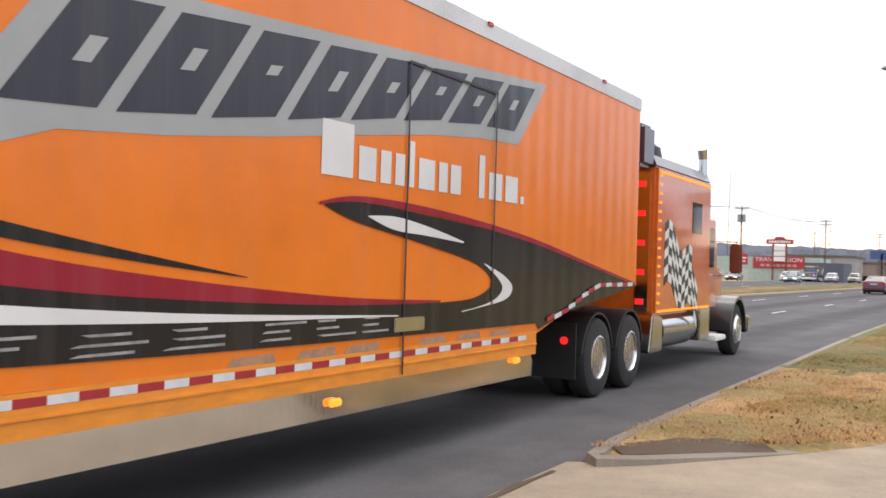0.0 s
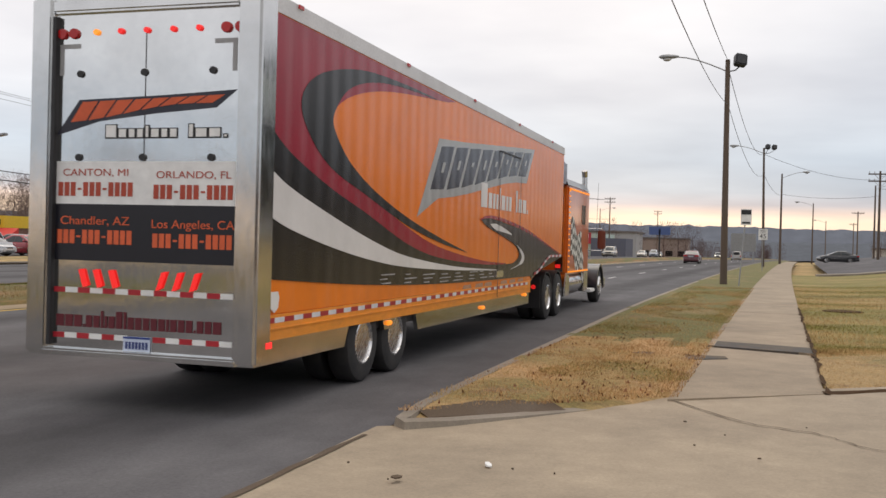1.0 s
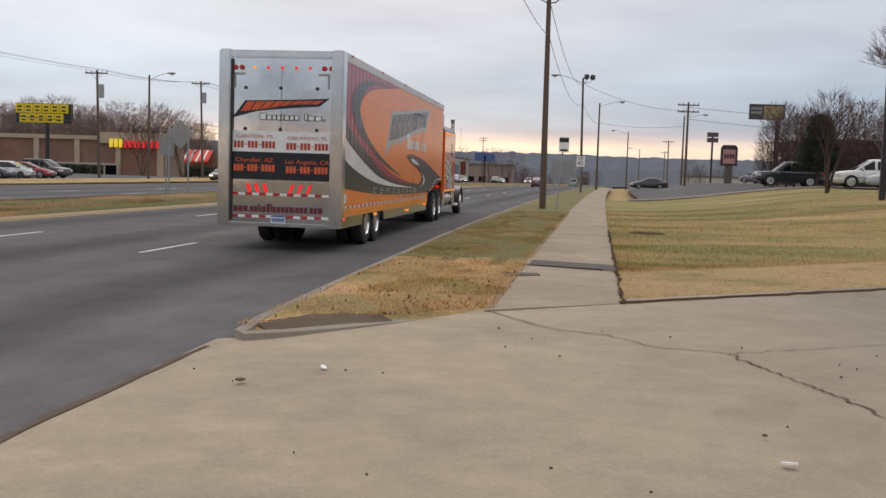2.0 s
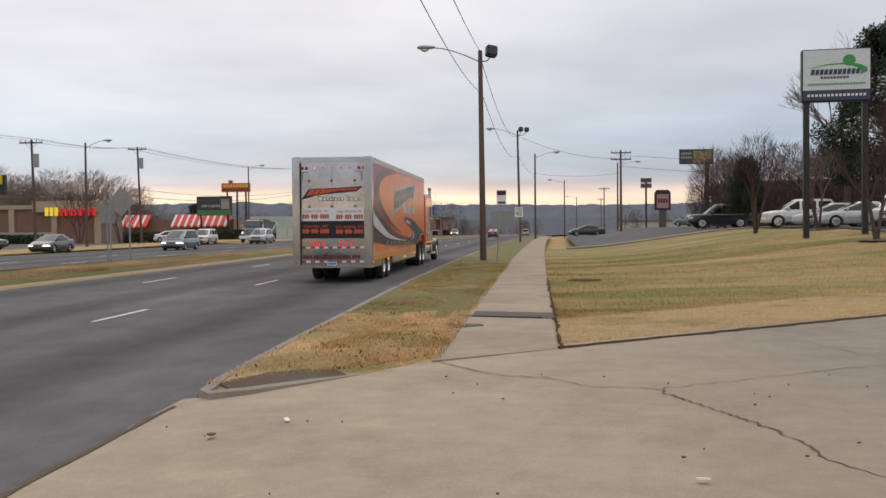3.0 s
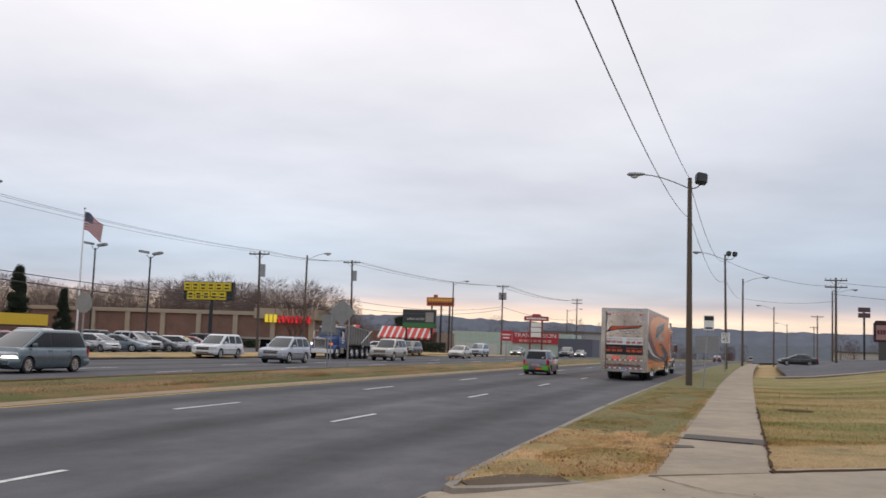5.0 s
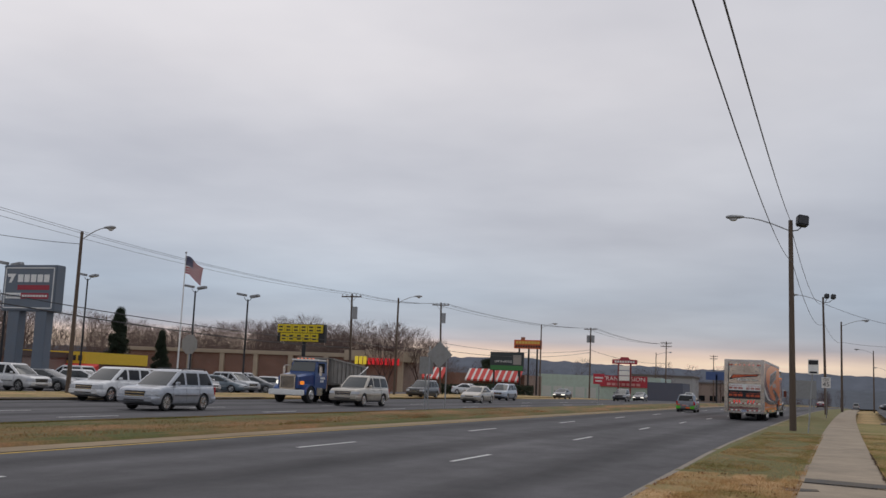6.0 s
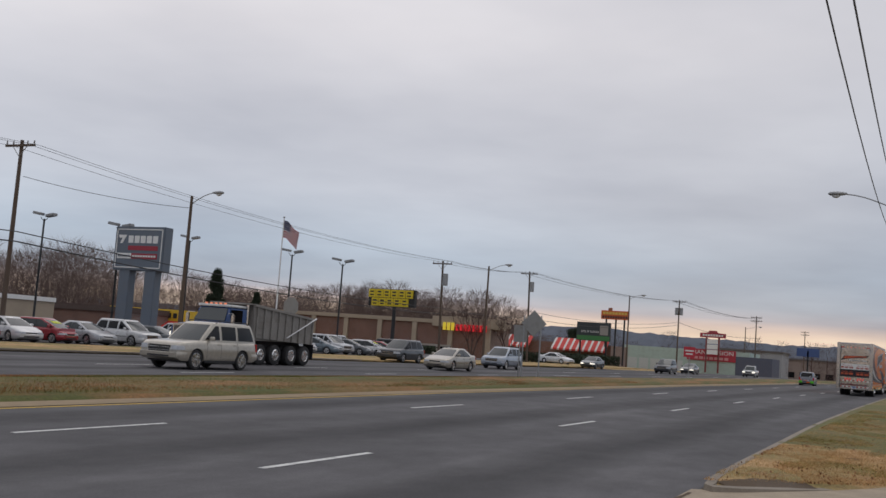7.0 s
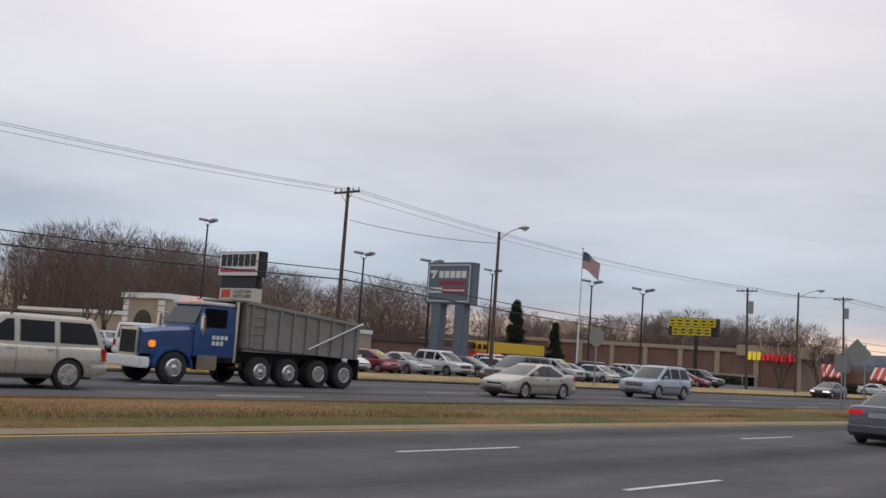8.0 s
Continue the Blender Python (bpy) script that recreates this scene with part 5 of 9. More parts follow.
def car(kind, col, label, m, name="car", lit=False, braking=False, metal=0.25, category="car", group="", writing=None, tone=None, rack=False):
    sh = Shell(kind)
    k, L, W, tall = sh.k, sh.L, sh.W, sh.tall
    H, belt, hood, deck, zl = k["H"], k["belt"], k["hood"], k["deck"], k["low"]
    yb0, yr0, yr1, yb1 = k["yb0"], k["yr0"], k["yr1"], k["yb1"]
    root = thing(name, m, label, category, group)
    P = paint(col, 0.28, metal, 0.8, 0.1)
    part("body", sh.body(), P, root, smooth=True)
    part("cabin", sh.cabin(), paint(tone, 0.28, metal, 0.8, 0.1) if tone else P, root, smooth=True)
    # glass
    ts = [0.12 + 0.76 * i / 4 for i in range(5)]
    cuts = [None, *k["post"], None]
    for s in (-1, 1):
        def edge(i, t, side):
            z, yr, yf, w = sh.glass(t)
            if cuts[i] is None:
                return yf - 0.17 - 0.05 * t if i else yr + (0.42 if kind == "sedan" else 0.16) + (0.0 if kind != "sedan" else 0.1 * t)
            return cuts[i] + side * (0.045 if kind in ("sedan", "hatch", "minivan") else 0.075)
        rows = [[sh.flank(edge(0, t, 1) - 0.03 + (edge(len(cuts) - 1, t, 0) + 0.03 - edge(0, t, 1) + 0.03) * j / 10, t, 0.004) for j in range(11)] for t in [0.07 + 0.86 * i / 4 for i in range(5)]]
        if kind in ("sedan", "hatch", "minivan"):
            part("window_surround", skin([[Vector((s * p.x, p.y, p.z)) for p in r] for r in rows], 0.003), BLACK, root, smooth=True)
        for i in range(len(cuts) - 1):
            rows = [[sh.flank(edge(i, t, 1) + (edge(i + 1, t, -1) - edge(i, t, 1)) * j / 4, t, 0.010) for j in range(5)] for t in ts]
            part("side_window", skin([[Vector((s * p.x, p.y, p.z)) for p in r] for r in rows], 0.004), PALE_GLASS if kind in ("sedan", "hatch") else GLASS, root, smooth=True)
    us = [-0.9 + 1.8 * i / 8 for i in range(9)]
    ws = part("windscreen", skin([[sh.end(u, t, True, 0.008) for u in us] for t in [0.03 + 0.90 * i / 5 for i in range(6)]]), SCREEN, root, smooth=True)
    t0 = 0.22 if kind == "sedan" else 0.10
    part("rear_window", skin([[sh.end(u * 0.97, t, False, 0.008) for u in us] for t in [t0 + (0.92 - t0) * i / 5 for i in range(6)]]), SCREEN if kind == "sedan" else GLASS, root, smooth=True)
    if writing:
        for i in range(6):
            u = -0.62 + i * 0.2
            part("price_bar", skin([[sh.end(v, t, True, 0.018) for v in (u, u + 0.08, u + 0.16)] for t in (0.56, 0.68, 0.82)], 0.003), flat(writing, 0.6), ws, "bright green window writing")
    # lamps
    for s in (-1, 1):
        z = hood - (0.30 if tall else 0.34)
        part("headlamp", lamp_block(sh, True, s, W * (0.56 if tall else 0.44), 0.34, z - (0.075 if tall else 0.045), z + (0.085 if tall else 0.065)), HEAD_LIT if lit else HEAD_OFF, root, "lit headlamp" if lit else "clear headlamp", bevel=0.025)
        if kind == "sedan":
            part("tail_lamp", lamp_block(sh, False, s, W * 0.46, 0.26, deck - 0.235, deck - 0.105), TAIL_LIT if braking else RED_LENS, root, "lit red tail lamp" if braking else "red tail lamp", bevel=0.02)
        else:
            part("tail_lamp", lamp_block(sh, False, s, W * 0.79, 0.16, deck - 0.36, deck - 0.04), TAIL_LIT if braking else RED_LENS, root, "lit red tail lamp" if braking else "red tail lamp", bevel=0.02)
        bm = bmesh.new()
        x = s * sh.side(yb1 - 0.5, belt - 0.02)
        loft(bm, [[(x + s * dx, yb1 - 0.52 + dy * c, belt + 0.10 + dz * q) for c, q in ((-1, -1), (1, -0.8), (1.2, 0.2), (0.9, 1), (-1, 1))] for dx, dy, dz in ((0.0, 0.03, 0.02), (0.06, 0.07, 0.075), (0.17, 0.07, 0.085), (0.21, 0.045, 0.06))])
        part("mirror", bm, P, root, "side mirror", smooth=True, bevel=0.012)
        doors = [yb1 - 0.30, *[c + 0.02 for c in reversed(k["post"][-2:])], k["post"][0] - (0.98 if len(k["post"]) == 1 else 0.02)]
        for yy in doors:
            part("door_seam", flank_patch(sh, s, lambda y, z: True, yy - 0.007, yy + 0.007, zl + 0.13, belt - 0.05, 1, 10, 0.003), DARK, root)
        for yy in doors[1:3]:
            zh = belt - 0.13
            bm = bmesh.new()
            x = s * sh.side(yy + 0.16, zh)
            box(bm, min(x, x + s * 0.03), max(x, x + s * 0.03), yy + 0.06, yy + 0.26, zh - 0.018, zh + 0.018)
            part("door_handle", bm, CHROME if kind == "sedan" else P, root, bevel=0.008)
        zm = (zl + belt) / 2 - 0.02
        part("side_strip", flank_patch(sh, s, lambda y, z: True, -k["wb"] / 2 + sh.arch + 0.06, k["wb"] / 2 - sh.arch - 0.06, zm - 0.02, zm + 0.015, 16, 1, 0.012), CHROME if kind == "sedan" else BLACK if kind == "midsuv" else P, root)
        for yy in (-k["wb"] / 2, k["wb"] / 2):
            bm = bmesh.new()
            a, b = sh.arch - 0.002, sh.arch - 0.03
            pts = [(yy + a * math.cos(math.pi * i / 14), k["r"] + a * math.sin(math.pi * i / 14)) for i in range(15)]
            pts += [(yy + b * math.cos(math.pi * i / 14), k["r"] + b * math.sin(math.pi * i / 14)) for i in range(14, -1, -1)]
            prism(bm, pts, "x", min(s * W * 0.5, s * W * 0.955), max(s * W * 0.5, s * W * 0.955))
            part("wheel_arch", bm, BLACK, root, "black wheel arch liner", smooth=True)
            bm = bmesh.new()
            prism(bm, [(yy + b * math.cos(math.pi * i / 14), k["r"] + b * math.sin(math.pi * i / 14)) for i in range(15)], "x", min(s * W * 0.5, s * W * 0.56), max(s * W * 0.5, s * W * 0.56))
            part("wheel_well", bm, DARK, root)
            wheel(root, s * (W - 0.135), yy, k["r"], 0.23)
    # grille, bumpers, plate, underside
    gw = W * (0.52 if tall else 0.40)
    bm = bmesh.new()
    prism(bm, [(-gw, hood - (0.50 if tall else 0.54)), (gw, hood - (0.50 if tall else 0.54)), (gw * 1.06, hood - (0.22 if tall else 0.31)), (-gw * 1.06, hood - (0.22 if tall else 0.31))], "y", L - 0.12, L + 0.012)
    part("grille", bm, BLACK, root, "dark grille", bevel=0.02)
    for j in range(2 if tall else 1):
        bm = bmesh.new()
        zc = hood - (0.30 + 0.12 * j if tall else 0.42)
        box(bm, -gw, gw, L - 0.1, L + 0.024, zc - 0.018, zc + 0.018)
        part("grille_bar", bm, CHROME, root)
    def bumper(front):
        e = 1 if front else -1
        bm, rings = bmesh.new(), []
        for z, o in ((zl + 0.10, 0.0), (zl + 0.13, 0.035), (zl + 0.30, 0.04), (zl + 0.34, 0.0)):
            pts = [(sh.plan(e * (L - 0.5 * (1 - i / 5) ** 2)) + o * 0.25, e * (L - 0.5 * (1 - i / 5) ** 2 + o)) for i in range(6)]
            rings.append([(x, y, z) for x, y in pts] + [(-x, y, z) for x, y in pts[::-1]])
        return loft(bm, rings)
    part("front_bumper", bumper(True), P if kind != "pickup" else CHROME, root, smooth=True)
    part("rear_bumper", bumper(False), P if kind != "pickup" else CHROME, root, smooth=True)
    bm = bmesh.new()
    box(bm, -W * 0.55, W * 0.55, L - 0.1, L + 0.046, zl + 0.12, zl + 0.22)
    part("air_intake", bm, BLACK, root, "black lower air intake", bevel=0.02)
    if tall:
        for s in (-1, 1):
            bm = bmesh.new()
            box(bm, min(s * W * 0.8, s * (W - 0.005)), max(s * W * 0.8, s * (W - 0.005)), -k["wb"] / 2 + sh.arch + 0.03, k["wb"] / 2 - sh.arch - 0.03, zl - 0.06, zl + 0.05)
            part("running_board", bm, BLACK, root, bevel=0.02)
    bm = bmesh.new()
    zp = deck - (0.24 if kind == "sedan" else 0.40)
    box(bm, -W * 0.33, W * 0.33, -L - 0.012, -L + 0.05, zp - 0.09, zp + 0.10)
    part("plate_recess", bm, P if kind != "sedan" else paint((0.10, 0.095, 0.11), 0.4), root, bevel=0.01)
    bm = bmesh.new()
    box(bm, -0.26, 0.26, -L - 0.02, -L + 0.0, zp - 0.07, zp + 0.08)
    part("plate", bm, flat((0.40, 0.39, 0.42), 0.5), root, "pale number plate")
    bm = bmesh.new()
    box(bm, -W * 0.82, W * 0.82, -L + 0.35, L - 0.35, zl - 0.06, zl + 0.05)
    part("underside", bm, DARK, root)
    if kind == "pickup":
        bm = bmesh.new()
        box(bm, -W * 0.82, W * 0.82, -L + 0.12, yb0 - 0.12, deck - 0.02, deck + 0.028)
        part("bed", bm, DARK, root, "dark open load bed")
    if rack:
        wr = W * 0.70
        for s in (-1, 1):
            bm = bmesh.new()
            pipe(bm, [(s * wr, yr0 + 0.2, H - 0.04), (s * wr, yr0 + 0.28, H + 0.045), (s * wr, yr1 - 0.3, H + 0.045), (s * wr, yr1 - 0.2, H - 0.04)], 0.02, 6)
            part("roof_rail", bm, BLACK, root)
    return root


def build_hatch():
    c = car("hatch", (0.15, 0.155, 0.175), "small grey hatchback wrapped in blue, orange and green film", pose(0, 0, 0), "hatchback", tone=(0.17, 0.18, 0.20), metal=0.3)
    sh = Shell("hatch")
    GREEN, OR, BL = flat((0.10, 0.50, 0.02), 0.3), flat((0.72, 0.13, 0.02), 0.3), flat((0.03, 0.22, 0.55), 0.3)
    for s in (-1, 1):
        def q(name, pts, mat, out):
            ys, zs = [p[0] for p in pts], [p[1] for p in pts]
            part(name, flank_patch(sh, s, within_poly(pts), min(ys), max(ys), min(zs), max(zs), int((max(ys) - min(ys)) / 0.03), int((max(zs) - min(zs)) / 0.03), out), mat, c)
        q("green_film", [(-1.99, 0.34), (-0.62, 0.30), (-0.70, 0.56), (-0.82, 0.66), (-0.95, 0.74), (-1.3, 0.72), (-1.99, 0.62)], GREEN, 0.004)
        q("blue_film", [(-1.92, 0.62), (-1.3, 0.72), (-0.95, 0.74), (-0.80, 0.92), (-1.55, 0.94), (-1.9, 0.93)], BL, 0.005)
        q("orange_film", [(-1.02, 0.86), (-0.80, 0.94), (-0.55, 0.90), (-0.72, 0.72), (-0.92, 0.74)], OR, 0.007)
        q("orange_film", [(-0.66, 0.66), (-0.1, 0.66), (0.05, 0.76), (-0.1, 0.82), (-0.62, 0.80)], OR, 0.007)
        q("green_leaf", [(-0.80, 0.66), (-0.62, 0.70), (-0.70, 0.78), (-0.80, 0.76)], GREEN, 0.009)
        rows = [[sh.flank(sh.glass(t)[1] + 0.02 + (0.13 if t < 0.7 else 0.18) * j / 4, t, 0.012) for j in range(5)] for t in (0.02, 0.25, 0.5, 0.75, 0.98)]
        part("blue_pillar", skin([[Vector((s * p.x, p.y, p.z)) for p in r] for r in rows], 0.003), BL, c, smooth=True)
        rows = [[sh.flank(sh.glass(1.0)[1] + 0.15 + 0.3 * j / 4, t, 0.013) for j in range(5)] for t in (0.93, 1.0)]
        part("orange_roof_edge", skin([[Vector((s * p.x, p.y, p.z)) for p in r] for r in rows], 0.003), OR, c)
    for x0, x1, z0, z1, mt in ((-0.78, -0.42, 0.31, 0.545, GREEN), (0.40, 0.78, 0.31, 0.545, GREEN), (0.02, 0.38, 0.315, 0.46, OR), (-0.72, -0.46, 0.60, 0.70, OR), (-0.3, 0.1, 0.57, 0.62, OR)):
        bm = bmesh.new(); box(bm, x0, x1, -2.046, -1.97, z0, z1)
        part("film_patch", bm, mt, c, bevel=0.01)
    lettering("07", 0.15, WHITE, c, pose(0.42, -1.915, 1.06, 78), width=0.17, depth=0.002)
    return c


def face_pane(q, s0, s1, t0, t1, out=0.006):
    """A thin pane on the quad q (base rear, base front, roof front, roof rear), a little proud of it."""
    A, B, C, D = (Vector(v) for v in q)
    def at(s, t):
        return (A.lerp(B, s)).lerp(D.lerp(C, s), t)
    c = [at(s0, t0), at(s1, t0), at(s1, t1), at(s0, t1)]
    n = (c[1] - c[0]).cross(c[3] - c[0]).normalized()
    mid = sum(c, Vector()) / 4
    if n.dot(Vector((mid.x, mid.y - 0.0, 0.3))) < 0 and abs(n.x) > 0.4:
        n = -n
    if abs(n.x) <= 0.4 and n.z < 0:
        n = -n
    bm = bmesh.new()
    lo, hi = [bm.verts.new(v - n * 0.01) for v in c], [bm.verts.new(v + n * out) for v in c]
    bm.faces.new(hi); bm.faces.new(lo[::-1])
    for i in range(4):
        bm.faces.new((lo[i], lo[(i + 1) % 4], hi[(i + 1) % 4], hi[i]))
    return bm


def build_dump_truck():
    root = thing("dump_truck", pose(0, 0, 0), "blue dump truck with white bumper and grey ribbed tipper body", "truck")
    BL = paint((0.010, 0.055, 0.20), 0.3, 0.1, 0.6, 0.15)
    GREY = worn("tipper_grey", (0.27, 0.255, 0.235), 0.7, 0.1, dirt=0.6, scale=1.5, grain=14, relief=0.15)
    # origin under the front axle; the nose points to +y
    bm = bmesh.new()
    loft(bm, [[(x, y, z) for x, z in ((-w, 0.95), (w, 0.95), (w, t - 0.12), (w - 0.14, t), (-w + 0.14, t), (-w, t - 0.12))] for y, w, t in ((-0.85, 0.92, 1.95), (0.2, 0.80, 1.86), (0.95, 0.72, 1.76))])
    part("hood", bm, BL, root, "blue hood", smooth=True)
    bm = bmesh.new()
    loft(bm, [[(x, y, z) for x, z in ((-w, 0.95), (w, 0.95), (w, 1.9), (w - 0.06, t - 0.08), (w - 0.18, t), (-w + 0.18, t), (-w + 0.06, t - 0.08), (-w, 1.9))] for y, w, t in ((-2.5, 1.0, 2.75), (-1.25, 1.0, 2.75), (-0.85, 0.98, 2.0))])
    part("cab", bm, BL, root, "blue cab", smooth=True)
    bm = bmesh.new(); box(bm, -0.98, 0.98, -2.45, -1.1, 2.72, 2.84)
    part("cab_roof", bm, WHITE, root, "white roof cap", bevel=0.04)
    for i in range(5):
        bm = bmesh.new(); box(bm, -0.62 + i * 0.28, -0.5 + i * 0.28, -1.3, -1.2, 2.84, 2.91)
        part("roof_lamp", bm, flat((0.8, 0.25, 0.12), 0.3, 0.6), root, bevel=0.015)
    part("windscreen", face_pane(((-0.98, -0.83, 2.02), (0.98, -0.83, 2.02), (0.84, -1.2, 2.68), (-0.84, -1.2, 2.68)), 0.03, 0.97, 0.04, 0.96, 0.02), SCREEN, root)
    bm = bmesh.new(); box(bm, -0.56, 0.56, 0.93, 1.06, 0.85, 1.80)
    g = part("grille_frame", bm, CHROME, root, "chrome grille surround", bevel=0.03)
    for i in range(12):
        bm = bmesh.new(); box(bm, -0.47 + i * 0.08, -0.43 + i * 0.08, 1.05, 1.075, 0.95, 1.7)
        part("slat", bm, DARK, g)
    bm = bmesh.new(); box(bm, -1.2, 1.2, 0.9, 1.3, 0.5, 0.85)
    part("bumper", bm, WHITE, root, "white steel bumper", bevel=0.04)
    for s in (-1, 1):
        def sx(a, b):
            return min(s * a, s * b), max(s * a, s * b)
        bm = bmesh.new()
        prof = [(0.0 + 0.74 * math.cos(t), 0.55 + 0.66 * math.sin(t)) for t in (math.pi * i / 14 for i in range(15))]
        inn = [(0.0 + 0.66 * math.cos(t), 0.55 + 0.58 * math.sin(t)) for t in (math.pi * i / 14 for i in range(15))]
        prism(bm, prof + inn[::-1], "x", *sx(0.68, 1.2))
        part("front_fender", bm, BL, root, "blue front fender", smooth=True)
        bm = bmesh.new(); box(bm, *sx(0.72, 1.0), 0.6, 0.75, 1.18, 1.4)
        part("headlamp", bm, AMBER_LIT if s < 0 else HEAD_LIT, root, "lit headlamp", bevel=0.04)
        bm = bmesh.new(); box(bm, *sx(0.995, 1.012), -2.1, -1.2, 1.95, 2.6)
        part("door_window", bm, GLASS, root, bevel=0.004)
        for z, n in ((1.62, 4), (1.42, 3)):
            for i in range(n):
                bm = bmesh.new(); box(bm, *sx(0.995, 1.012), -1.55 - i * 0.17 - 0.12, -1.55 - i * 0.17, z - 0.07, z + 0.07)
                part("name_bar", bm, WHITE, root)
        bm = bmesh.new(); box(bm, *sx(1.25, 1.45), -0.95, -0.85, 1.75, 2.35)
        part("mirror", bm, CHROME, root, "tall chrome mirror", bevel=0.03)
        bm = bmesh.new(); pipe(bm, [(s * 1.0, -1.0, 2.4), (s * 1.35, -0.9, 2.4), (s * 1.35, -0.9, 1.7), (s * 1.0, -1.0, 1.65)], 0.015, 6)
        part("mirror_arm", bm, CHROME, root)
        bm = bmesh.new(); box(bm, *sx(0.7, 1.12), -1.75, -0.95, 0.5, 1.0)
        part("step_box", bm, CHROME, root, "steel step box", bevel=0.03)
        bm = bmesh.new(); tube(bm, (s * 0.95, -2.55, 0.8), (s * 0.95, -2.55, 2.95), 0.08, 0.08, 12)
        part("exhaust_stack", bm, CHROME, root, smooth=True)
        wheel(root, s * 1.05, 0.0, 0.54, 0.3, "steer")
        for y, st in ((-3.55, "steer"), (-4.85, "steer"), (-6.3, "dual"), (-7.6, "dual")):
            wheel(root, s * 1.05, y, 0.52, 0.3, st)
            if st == "dual":
                wheel(root, s * 0.72, y, 0.52, 0.28, "dual")
        # tipper wall with ribs
        bm = bmesh.new()
        prism(bm, [(-2.85, 1.35), (-8.15, 1.15), (-8.3, 2.5), (-2.75, 2.95)], "x", *sx(1.10, 1.2))
        part("tipper_side", bm, GREY, root, "grey steel side wall", bevel=0.01)
        for i in range(9):
            y = -3.0 - i * 0.635
            z0, z1 = 1.34 - 0.2 * (i / 8), 2.93 - 0.43 * (i / 8)
            bm = bmesh.new(); box(bm, *sx(1.2, 1.28), y - 0.05, y + 0.05, z0, z1)
            part("rib", bm, GREY, root, bevel=0.012)
        bm = bmesh.new(); prism(bm, [(-2.75, 2.87), (-8.3, 2.42), (-8.3, 2.54), (-2.75, 2.99)], "x", *sx(1.08, 1.29))
        part("top_rail", bm, GREY, root)
        for z in (1.55, 1.85, 2.15, 2.45):
            bm = bmesh.new(); tube(bm, (s * 1.24, -3.05, z), (s * 1.24, -3.6, z), 0.018, 0.018, 6)
            part("rung", bm, GREY, root)
        bm = bmesh.new(); tube(bm, (s * 1.32, -5.6, 1.42), (s * 1.32, -8.3, 2.55), 0.035, 0.035, 8)
        part("tarp_arm", bm, flat((0.7, 0.7, 0.7), 0.35, 0, 0.4), root, "bright tarp arm")
        bm = bmesh.new(); box(bm, *sx(0.6, 1.25), -8.3, -8.27, 0.35, 1.15)
        part("mud_flap", bm, BLACK, root)
    bm = bmesh.new()
    box(bm, -1.1, 1.1, -8.2, -2.85, 1.2, 1.4)
    box(bm, -1.15, 1.15, -2.87, -2.78, 1.35, 3.0)
    box(bm, -1.15, 1.15, -8.3, -8.2, 1.15, 2.45)
    part("tipper_floor", bm, GREY, root)
    bm = bmesh.new(); box(bm, -1.15, 1.15, -2.8, -2.2, 2.92, 3.0)
    part("cab_shield", bm, GREY, root, bevel=0.02)
    bm = bmesh.new()
    box(bm, -0.45, 0.45, -8.1, 0.9, 0.75, 1.2)
    for y in (0, -3.55, -4.85, -6.3, -7.6):
        tube(bm, (-1, y, 0.53), (1, y, 0.53), 0.08, 0.08, 8)
    part("chassis", bm, DARK, root)
    return root


